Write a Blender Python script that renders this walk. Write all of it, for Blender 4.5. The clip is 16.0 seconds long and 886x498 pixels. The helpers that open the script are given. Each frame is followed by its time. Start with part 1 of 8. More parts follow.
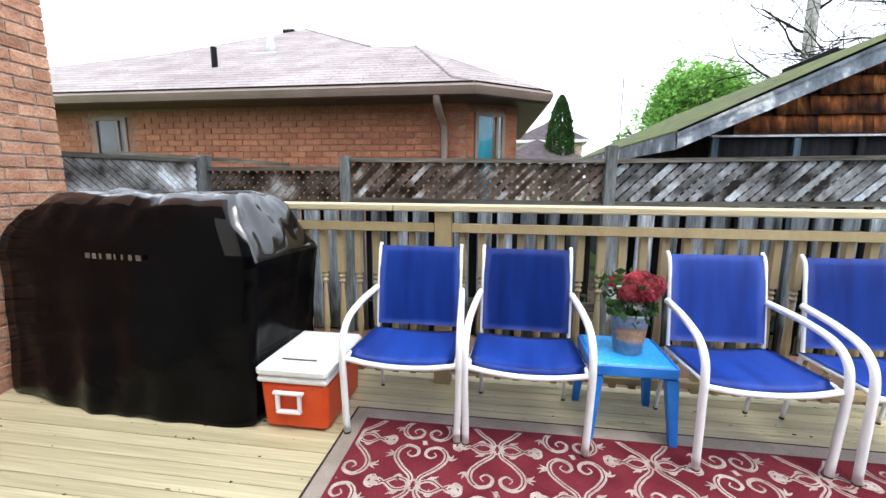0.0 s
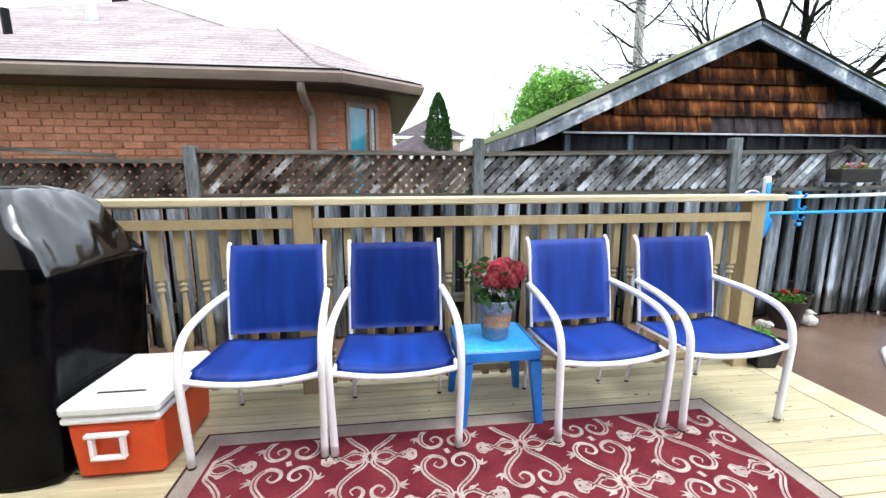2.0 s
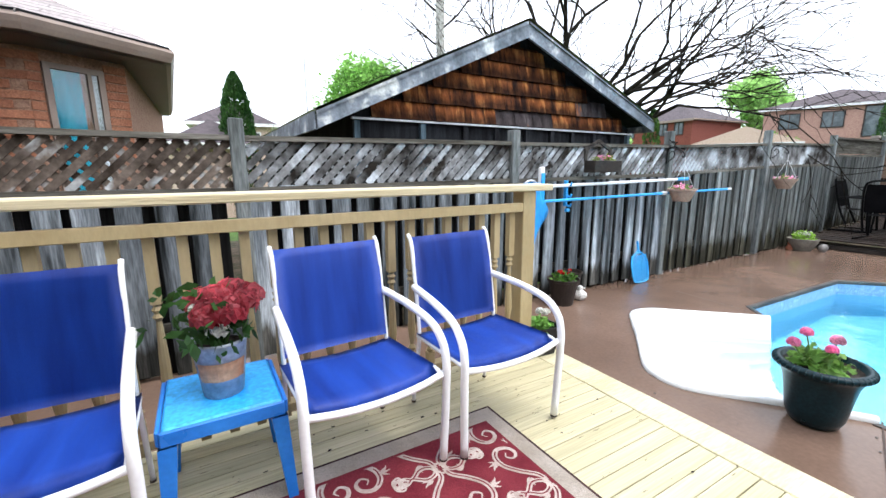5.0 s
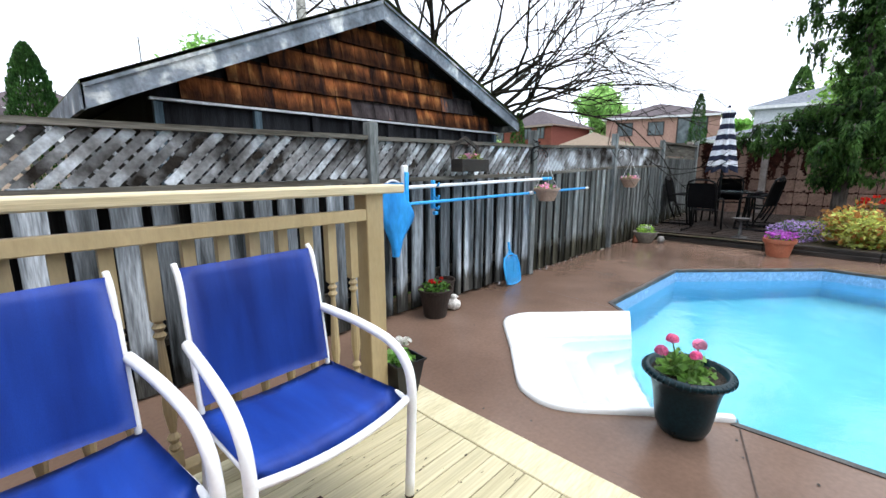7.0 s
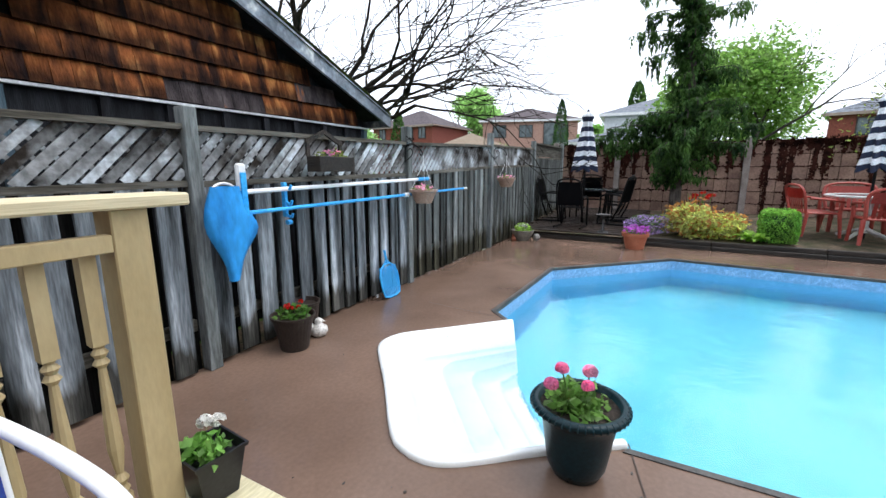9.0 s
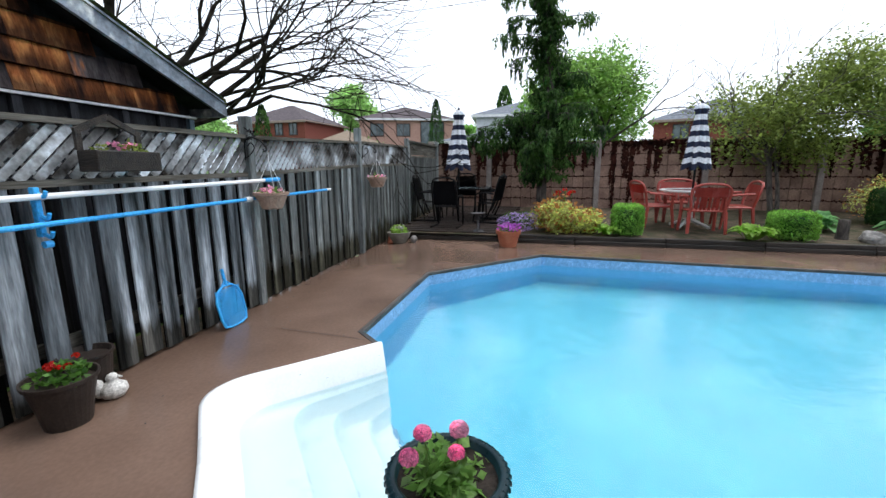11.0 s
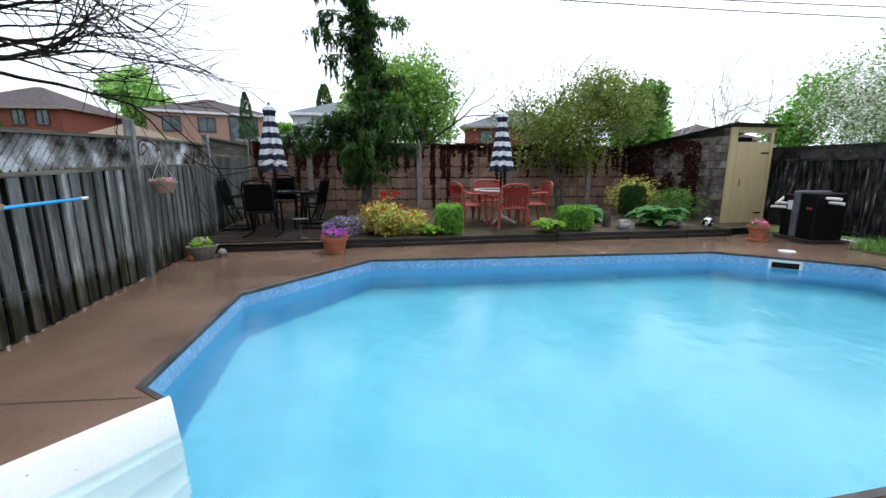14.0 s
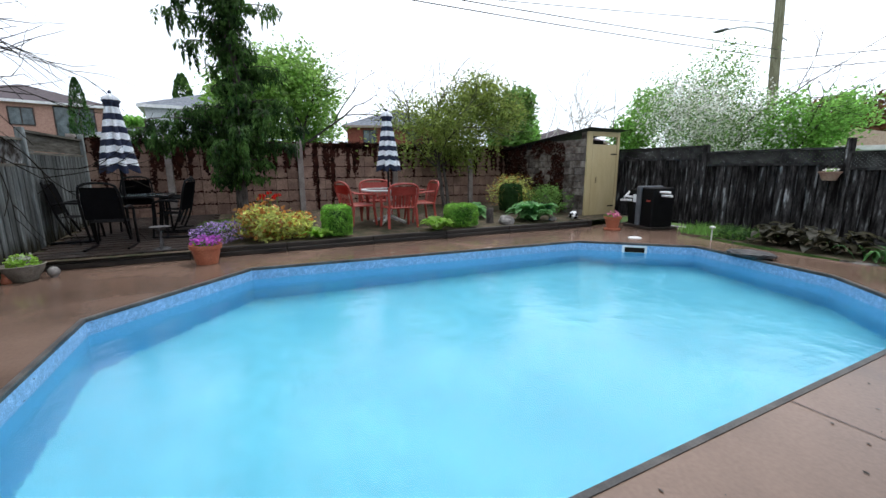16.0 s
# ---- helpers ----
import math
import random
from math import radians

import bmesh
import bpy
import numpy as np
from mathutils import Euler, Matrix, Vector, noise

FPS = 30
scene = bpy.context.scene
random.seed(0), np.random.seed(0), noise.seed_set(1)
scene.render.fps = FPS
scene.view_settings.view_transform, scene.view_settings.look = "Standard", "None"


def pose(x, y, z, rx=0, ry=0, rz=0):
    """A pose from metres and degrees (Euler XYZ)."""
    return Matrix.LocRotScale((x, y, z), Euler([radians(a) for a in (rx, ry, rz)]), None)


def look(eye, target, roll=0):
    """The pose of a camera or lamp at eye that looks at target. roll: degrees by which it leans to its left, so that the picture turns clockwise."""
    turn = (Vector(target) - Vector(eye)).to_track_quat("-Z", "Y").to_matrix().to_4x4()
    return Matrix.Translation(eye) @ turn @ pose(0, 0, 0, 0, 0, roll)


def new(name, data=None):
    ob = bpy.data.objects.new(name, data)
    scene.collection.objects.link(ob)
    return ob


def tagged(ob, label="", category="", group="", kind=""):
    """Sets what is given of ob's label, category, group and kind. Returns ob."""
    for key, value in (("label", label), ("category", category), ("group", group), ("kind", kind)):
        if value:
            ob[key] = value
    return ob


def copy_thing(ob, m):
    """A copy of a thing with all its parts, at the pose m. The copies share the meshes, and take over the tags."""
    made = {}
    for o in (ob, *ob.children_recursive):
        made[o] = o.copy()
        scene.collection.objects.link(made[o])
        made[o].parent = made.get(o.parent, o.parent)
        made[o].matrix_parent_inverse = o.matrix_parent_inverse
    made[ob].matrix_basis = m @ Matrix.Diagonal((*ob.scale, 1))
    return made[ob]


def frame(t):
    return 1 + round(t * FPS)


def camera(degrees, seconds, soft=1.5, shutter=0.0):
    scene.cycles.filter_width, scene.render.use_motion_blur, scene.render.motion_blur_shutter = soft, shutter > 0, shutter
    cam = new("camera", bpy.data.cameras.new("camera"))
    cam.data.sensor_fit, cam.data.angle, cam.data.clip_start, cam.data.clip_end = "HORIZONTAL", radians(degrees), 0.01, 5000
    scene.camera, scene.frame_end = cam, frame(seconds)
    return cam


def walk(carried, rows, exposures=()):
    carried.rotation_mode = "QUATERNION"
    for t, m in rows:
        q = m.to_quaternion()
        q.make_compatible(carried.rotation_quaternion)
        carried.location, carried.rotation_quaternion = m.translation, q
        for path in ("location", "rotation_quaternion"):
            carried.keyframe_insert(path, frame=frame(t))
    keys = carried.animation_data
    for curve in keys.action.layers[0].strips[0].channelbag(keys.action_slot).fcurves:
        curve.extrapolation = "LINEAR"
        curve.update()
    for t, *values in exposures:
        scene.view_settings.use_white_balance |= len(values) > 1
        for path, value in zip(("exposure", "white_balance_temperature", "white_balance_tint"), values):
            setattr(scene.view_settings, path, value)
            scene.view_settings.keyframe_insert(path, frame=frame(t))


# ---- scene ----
# == camera
EXPOSURES = [(0, 0.97), (4.0, 1.17), (7.0, 0.80), (9.0, 0.66), (11.5, 0.34), (14.0, 0.29), (16.0, 0.3)]
cam = camera(93.96, 16.0)
ROWS = [  # seconds, x, y, z, yaw, pitch, roll
    (0, 0.000, 0.000, 1.428, 8.34, -9.28, -0.35),
    (0.5, 0.017, 0.007, 1.424, 4.38, -9.39, -0.20),
    (1, 0.034, 0.007, 1.415, 0.36, -9.46, -0.09),
    (1.5, 0.072, 0.049, 1.404, -3.40, -9.57, -0.00),
    (2, 0.114, 0.109, 1.398, -7.22, -9.72, 0.13),
    (2.5, 0.169, 0.161, 1.397, -11.06, -9.88, 0.17),
    (3, 0.233, 0.208, 1.391, -14.94, -9.97, 0.28),
    (3.5, 0.302, 0.242, 1.391, -18.68, -10.14, 0.34),
    (4, 0.391, 0.301, 1.385, -22.48, -10.35, 0.39),
    (6.5, 0.980, 0.710, 1.382, -42.54, -10.97, 0.06),
    (7, 1.114, 0.770, 1.367, -46.43, -10.82, 0.10),
    (7.5, 1.257, 0.835, 1.369, -50.39, -10.88, 0.02),
    (8, 1.385, 0.891, 1.371, -54.23, -10.94, 0.06),
    (8.5, 1.531, 0.946, 1.380, -57.99, -10.96, 0.09),
    (9, 1.655, 0.967, 1.369, -61.93, -10.92, 0.06),
    (11.5, 2.311, 0.975, 1.364, -81.82, -11.09, 0.13),
    (12, 2.368, 0.951, 1.361, -85.69, -11.03, 0.04),
    (12.5, 2.418, 0.934, 1.372, -89.59, -11.07, 0.03),
    (13, 2.455, 0.920, 1.377, -93.34, -11.06, 0.03),
    (13.5, 2.501, 0.908, 1.383, -97.27, -11.08, 0.02),
    (14, 2.526, 0.908, 1.383, -101.19, -11.04, 0.02),
    (14.5, 2.542, 0.912, 1.385, -105.09, -11.06, 0.04),
    (15, 2.555, 0.920, 1.384, -108.97, -11.11, 0.08),
    (15.5, 2.565, 0.936, 1.379, -112.91, -11.08, 0.10),
    (16, 2.591, 0.930, 1.371, -116.76, -11.05, 0.18),
]
walk(cam, [(t, pose(x, y, z, 90 + pitch, roll, yaw)) for t, x, y, z, yaw, pitch, roll in ROWS], EXPOSURES)
# == end camera
# ---- world and light: bright overcast ----
world = bpy.data.worlds.new("world")
scene.world = world
world.use_nodes = True
wn, wl = world.node_tree.nodes, world.node_tree.links
sky = wn.new("ShaderNodeTexSky")
sky.sky_type, sky.sun_disc = "NISHITA", False
sky.sun_elevation, sky.sun_rotation = radians(55), radians(150)
sky.air_density, sky.dust_density = 1.0, 4.0
grey = wn.new("ShaderNodeHueSaturation")
grey.inputs["Saturation"].default_value = 0.10
wl.new(sky.outputs[0], grey.inputs["Color"])
cloud = wn.new("ShaderNodeMix")
cloud.data_type = "RGBA"
cloud.inputs[0].default_value = 0.6
wl.new(grey.outputs[0], cloud.inputs[6])
cloud.inputs[7].default_value = (9.7, 10.7, 12.3, 1)
wl.new(cloud.outputs[2], wn["Background"].inputs[0])
wn["Background"].inputs[1].default_value = 0.15
sun = new("sun", bpy.data.lights.new("sun", "SUN"))
sun.data.energy, sun.data.angle, sun.data.color = 0.9, radians(25), (1, 0.97, 0.93)
sun.matrix_world = look((0, 0, 20), (-4, 5, 0))


# ---- materials ----
def mat(name, c1, c2, scale=6, stretch=(1, 1, 1), rough=0.6, bump=0.15, fine=60, metal=0.0, vary=0.0, spec=0.3, lo=0.35, hi=0.65, c3=None, coat=0.0, finemix=0.25, shift=37.0):
    """A worn surface: two or three colours mixed by stretched noise, a finer grain over it, bump, and a change from object to object."""
    m = bpy.data.materials.new(name)
    m.use_nodes = True
    n, l = m.node_tree.nodes, m.node_tree.links
    p = n["Principled BSDF"]
    tc, info = n.new("ShaderNodeTexCoord"), n.new("ShaderNodeObjectInfo")
    mp = n.new("ShaderNodeVectorMath")
    mp.operation = "MULTIPLY"
    mp.inputs[1].default_value = stretch
    l.new(tc.outputs["Object"], mp.inputs[0])
    off = n.new("ShaderNodeVectorMath")
    off.operation = "ADD"
    l.new(mp.outputs[0], off.inputs[0])
    mul = n.new("ShaderNodeMath")
    mul.operation = "MULTIPLY"
    mul.inputs[1].default_value = shift
    l.new(info.outputs["Random"], mul.inputs[0])
    l.new(mul.outputs[0], off.inputs[1])
    a, b = n.new("ShaderNodeTexNoise"), n.new("ShaderNodeTexNoise")
    a.inputs["Scale"].default_value, a.inputs["Detail"].default_value = scale, 5
    b.inputs["Scale"].default_value, b.inputs["Detail"].default_value = fine, 3
    l.new(off.outputs[0], a.inputs[0])
    l.new(off.outputs[0], b.inputs[0])
    ramp = n.new("ShaderNodeValToRGB")
    e = ramp.color_ramp.elements
    e[0].position, e[0].color = lo, (*c1, 1)
    e[1].position, e[1].color = hi, (*c2, 1)
    if c3:
        k = e.new(min(0.99, hi + 0.09))
        k.color = (*c3, 1)
    l.new(a.outputs[0], ramp.inputs[0])
    mix = n.new("ShaderNodeMix")
    mix.data_type, mix.blend_type = "RGBA", "MULTIPLY"
    mix.inputs[0].default_value = 1.0
    r2 = n.new("ShaderNodeMapRange")
    r2.inputs[1].default_value, r2.inputs[2].default_value = 0.3, 0.7
    r2.inputs[3].default_value, r2.inputs[4].default_value = 1 - finemix, 1 + finemix
    l.new(b.outputs[0], r2.inputs[0])
    r3 = n.new("ShaderNodeMapRange")
    r3.inputs[3].default_value, r3.inputs[4].default_value = 1 - vary, 1 + vary
    l.new(info.outputs["Random"], r3.inputs[0])
    mm = n.new("ShaderNodeMath")
    mm.operation = "MULTIPLY"
    l.new(r2.outputs[0], mm.inputs[0])
    l.new(r3.outputs[0], mm.inputs[1])
    l.new(ramp.outputs[0], mix.inputs[6])
    l.new(mm.outputs[0], mix.inputs[7])
    l.new(mix.outputs[2], p.inputs["Base Color"])
    rr = n.new("ShaderNodeMapRange")
    rr.inputs[3].default_value, rr.inputs[4].default_value = max(0.02, rough - 0.12), min(1, rough + 0.12)
    l.new(a.outputs[0], rr.inputs[0])
    l.new(rr.outputs[0], p.inputs["Roughness"])
    p.inputs["Metallic"].default_value = metal
    p.inputs["Specular IOR Level"].default_value = spec
    p.inputs["Coat Weight"].default_value = coat
    p.inputs["Coat Roughness"].default_value = 0.15
    if bump:
        bp = n.new("ShaderNodeBump")
        bp.inputs["Strength"].default_value, bp.inputs["Distance"].default_value = bump, 0.02
        l.new(b.outputs[0], bp.inputs["Height"])
        l.new(bp.outputs[0], p.inputs["Normal"])
    return m


V = (8, 8, 0.8)  # grain along z
HX = (0.8, 8, 8)  # grain along x
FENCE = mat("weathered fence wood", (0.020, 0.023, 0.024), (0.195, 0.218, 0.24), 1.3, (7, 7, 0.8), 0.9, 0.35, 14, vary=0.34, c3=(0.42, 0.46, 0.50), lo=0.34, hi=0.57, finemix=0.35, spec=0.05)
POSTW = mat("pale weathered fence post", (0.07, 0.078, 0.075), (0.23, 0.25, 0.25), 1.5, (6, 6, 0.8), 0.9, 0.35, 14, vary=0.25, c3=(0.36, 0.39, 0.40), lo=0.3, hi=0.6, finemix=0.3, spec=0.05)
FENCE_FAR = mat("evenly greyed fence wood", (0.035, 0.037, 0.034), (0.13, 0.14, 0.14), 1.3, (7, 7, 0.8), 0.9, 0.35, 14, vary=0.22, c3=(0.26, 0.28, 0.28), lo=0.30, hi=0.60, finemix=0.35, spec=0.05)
# Near-black copy of the fence wood: shade behind the front boards is coloured in.
FENCEB = mat("back board wood with shade in the colour", (0.006, 0.006, 0.006), (0.022, 0.022, 0.022), 2.2, (9, 9, 0.7), 0.9, 0.3, 14, spec=0.1)
FENCE_H = mat("weathered rail wood", (0.06, 0.055, 0.045), (0.17, 0.16, 0.14), 2.2, (0.7, 9, 9), 0.9, 0.35, 14, vary=0.2, spec=0.08)
LATT = mat("weathered lattice wood", (0.024, 0.020, 0.017), (0.25, 0.255, 0.26), 2.2, (1.6, 3, 1.6), 0.9, 0.3, 22, spec=0.06, vary=0.30, c3=(0.52, 0.56, 0.60), lo=0.34, hi=0.54, shift=5.0)
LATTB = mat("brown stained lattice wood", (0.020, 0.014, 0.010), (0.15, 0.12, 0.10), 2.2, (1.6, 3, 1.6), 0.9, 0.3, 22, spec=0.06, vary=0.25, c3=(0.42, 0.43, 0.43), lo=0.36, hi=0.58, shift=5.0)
SFENCE = mat("dark weathered fence wood", (0.008, 0.007, 0.007), (0.050, 0.048, 0.047), 2.0, (8, 8, 1.2), 0.9, 0.35, 14, spec=0.05, vary=0.4, c3=(0.22, 0.23, 0.23), lo=0.38, hi=0.60, finemix=0.5)
SLATT = mat("dark lattice wood", (0.012, 0.011, 0.011), (0.060, 0.060, 0.058), 2.5, (2, 2, 2), 0.85, 0.3, 18, vary=0.3, spec=0.15)
DECK = mat("yellow painted deck", (0.41, 0.365, 0.225), (0.54, 0.485, 0.32), 1.6, (0.8, 5, 5), 0.32, 0.12, 20, vary=0.07, c3=(0.58, 0.525, 0.36), finemix=0.16)
# Shade in the gaps between deck boards is put into this brown.
DECKGAP = mat("brown deck framing with gap shade in the colour", (0.055, 0.042, 0.026), (0.11, 0.085, 0.055), 4, spec=0.05)
# Near-black colour standing for the shade inside openings, grooves and the shed.
GAP = mat("near-black filler for shaded openings", (0.006, 0.005, 0.004), (0.02, 0.016, 0.012), 4, spec=0.05)
RAIL = mat("tan painted wood", (0.36, 0.275, 0.145), (0.42, 0.33, 0.185), 2, (3, 3, 1), 0.5, 0.06, 25, vary=0.05, finemix=0.06)
RAILTOP = mat("pale bare top rail wood", (0.50, 0.42, 0.26), (0.60, 0.52, 0.35), 2, (0.6, 12, 12), 0.5, 0.15, 14, finemix=0.12)
CONC = mat("brown painted concrete", (0.104, 0.066, 0.048), (0.200, 0.130, 0.097), 0.9, (1, 1, 1), 0.22, 0.03, 40, lo=0.3, hi=0.7, finemix=0.08)
JOINT = mat("concrete joint", (0.05, 0.032, 0.025), (0.08, 0.052, 0.04), 5)
COPE = mat("dark coping", (0.035, 0.035, 0.036), (0.09, 0.085, 0.08), 5, (1, 1, 1), 0.5, 0.1, 60)
LINER = mat("pool wall liner", (0.115, 0.385, 0.62), (0.145, 0.44, 0.68), 1.2, (1, 1, 1), 0.6, 0, 40, finemix=0.05)
POOLFLOOR = mat("pale cyan pool floor", (0.145, 0.51, 0.66), (0.195, 0.59, 0.73), 0.9, (1, 1, 1), 0.6, 0, 6, finemix=0.06)
BAND = mat("mottled liner band", (0.19, 0.36, 0.58), (0.25, 0.44, 0.68), 20, (1, 1, 1), 0.45, 0.05, 90, lo=0.4, hi=0.6, c3=(0.33, 0.53, 0.75))
WHITE = mat("white fibreglass", (0.78, 0.80, 0.80), (0.84, 0.85, 0.85), 3, rough=0.3, bump=0.02, finemix=0.03)
WPAINT = mat("white powder-coated metal", (0.80, 0.81, 0.82), (0.87, 0.87, 0.88), 8, rough=0.32, bump=0.03, finemix=0.03)
SLING = mat("blue woven sling", (0.009, 0.036, 0.26), (0.016, 0.072, 0.43), 1.8, (9, 1.2, 1.2), 0.42, 0.14, 140, spec=0.35, finemix=0.10, lo=0.30, hi=0.66)
BLUEP = mat("blue plastic", (0.015, 0.16, 0.58), (0.03, 0.23, 0.70), 4, rough=0.3, bump=0.03, finemix=0.06)
NETBLUE = mat("wet blue net fabric", (0.012, 0.19, 0.55), (0.03, 0.31, 0.72), 4, (1, 1, 0.4), 0.45, 0.25, 30, finemix=0.15)
BLUEL = mat("light blue plastic", (0.02, 0.30, 0.72), (0.05, 0.40, 0.82), 5, rough=0.4, bump=0.05)
VINYL = mat("black vinyl cover", (0.0008, 0.0009, 0.0014), (0.0018, 0.002, 0.003), 3, rough=0.16, bump=0.30, fine=6, finemix=0.2, spec=0.10)
# Glossier copy of VINYL, added only to bring out sheen.
VINYLSHEEN = mat("glossier black vinyl for added sheen", (0.0010, 0.0012, 0.002), (0.003, 0.004, 0.006), 3, rough=0.15, bump=0.35, fine=5, finemix=0.2, spec=0.8, coat=0.25)
ORANGE = mat("orange plastic", (0.62, 0.06, 0.015), (0.72, 0.09, 0.02), 4, rough=0.35, bump=0.03, finemix=0.05)
WPLAST = mat("white plastic", (0.66, 0.67, 0.68), (0.78, 0.78, 0.78), 6, rough=0.35, bump=0.03, finemix=0.05)
RUGRED = mat("maroon woven rug", (0.115, 0.014, 0.022), (0.18, 0.028, 0.038), 6, rough=0.95, bump=0.4, fine=260, spec=0.1)
RUGGREY = mat("grey woven rug border", (0.27, 0.23, 0.19), (0.36, 0.31, 0.27), 6, rough=0.95, bump=0.4, fine=260, spec=0.1)
RUGTAN = mat("tan woven rug scrolls", (0.34, 0.26, 0.23), (0.50, 0.42, 0.38), 14, rough=0.95, bump=0.4, fine=260, spec=0.1)
RUGDARK = mat("dark rug edging", (0.02, 0.008, 0.008), (0.05, 0.02, 0.02), 20, rough=0.95)
BRICK = mat("orange clay brick", (0.40, 0.19, 0.12), (0.58, 0.34, 0.23), 9, rough=0.85, bump=0.5, fine=70, vary=0.22, c3=(0.70, 0.50, 0.38))
BRICKN = mat("red-brown clay brick", (0.33, 0.125, 0.068), (0.44, 0.19, 0.11), 7, rough=0.85, bump=0.4, fine=60, vary=0.15)
MORTAR = mat("grey mortar", (0.38, 0.34, 0.31), (0.52, 0.47, 0.42), 20, rough=0.95, bump=0.5)
MORTARN = mat("brown mortar", (0.27, 0.15, 0.10), (0.36, 0.22, 0.16), 20, rough=0.95, bump=0.5)
TAUPE = mat("taupe aluminium", (0.24, 0.18, 0.15), (0.30, 0.23, 0.19), 3, rough=0.45, bump=0.03, finemix=0.06)
# TAUPE made darker: the shade under the eaves is put into the colour.
SOFFIT = mat("taupe soffit darkened for eave shade", (0.09, 0.065, 0.055), (0.13, 0.095, 0.08), 3, (1, 1, 1), 0.5, 0.05)
CEDAR = mat("stained cedar shingle", (0.032, 0.015, 0.011), (0.26, 0.085, 0.028), 1.5, (6, 6, 1.0), 0.85, 0.4, 14, spec=0.08, vary=0.22, c3=(0.54, 0.22, 0.07), lo=0.35, hi=0.56, shift=3.0)
CEDARG = mat("grey cedar shingle", (0.014, 0.011, 0.012), (0.085, 0.070, 0.072), 1.3, (6, 6, 1.1), 0.85, 0.4, 14, spec=0.08, vary=0.25, c3=(0.26, 0.10, 0.045), lo=0.35, hi=0.62, shift=3.0)
GREYPAINT = mat("peeling grey fascia", (0.10, 0.12, 0.145), (0.22, 0.25, 0.29), 5, (1, 1, 1), 0.65, 0.3, 30, c3=(0.60, 0.62, 0.62), lo=0.35, hi=0.56)
TAUPED = mat("dark brown blocking wall and frame", (0.03, 0.026, 0.025), (0.06, 0.05, 0.047), 5, rough=0.9, bump=0.3)
MOSS = mat("mossy asphalt shingle", (0.05, 0.055, 0.045), (0.12, 0.15, 0.03), 6, rough=0.95, bump=0.6, fine=50)
DARKW = mat("dark board siding", (0.006, 0.006, 0.008), (0.026, 0.028, 0.033), 2, V, 0.8, 0.3, 20, vary=0.3, spec=0.15)
TEAL = mat("faded blue-grey batten", (0.05, 0.085, 0.11), (0.11, 0.16, 0.20), 3, V, 0.8, 0.3, 20)
FLASH = mat("white metal flashing", (0.5, 0.52, 0.55), (0.7, 0.72, 0.74), 4, rough=0.4)
STONEF = mat("pink precast block", (0.19, 0.115, 0.09), (0.30, 0.195, 0.15), 3, (1, 1, 1), 0.85, 0.3, 30, vary=0.16)
VINE = mat("dark brown dead vine", (0.012, 0.005, 0.004), (0.05, 0.018, 0.013), 6, rough=0.95, bump=0.5, spec=0.05)
POSTC = mat("grey concrete post", (0.20, 0.165, 0.15), (0.32, 0.28, 0.26), 4, rough=0.9, bump=0.3)
TIMBER = mat("dark wet timber", (0.008, 0.007, 0.006), (0.034, 0.026, 0.021), 3, (6, 0.8, 6), 0.5, 0.4, 20, vary=0.3)
PAVER = mat("wet brown paver", (0.018, 0.013, 0.011), (0.055, 0.040, 0.033), 4, rough=0.45, bump=0.3, vary=0.3, spec=0.2)
SOIL = mat("mossy gravel soil", (0.030, 0.034, 0.012), (0.12, 0.085, 0.060), 4, rough=0.9, bump=0.7, fine=40, finemix=0.5)
GRASS = mat("lawn", (0.04, 0.09, 0.015), (0.09, 0.16, 0.03), 3, rough=0.95, bump=0.6, fine=40)
BARK = mat("brown bark", (0.03, 0.025, 0.022), (0.10, 0.085, 0.075), 5, (4, 4, 1), 0.9, 0.6, 25)
DEADBARK = mat("dark bare bark", (0.006, 0.005, 0.004), (0.032, 0.028, 0.022), 5, rough=0.95, bump=0.3, spec=0.05)
PALEBARK = mat("pale mottled bark", (0.25, 0.24, 0.22), (0.50, 0.50, 0.47), 8, rough=0.9, bump=0.3)


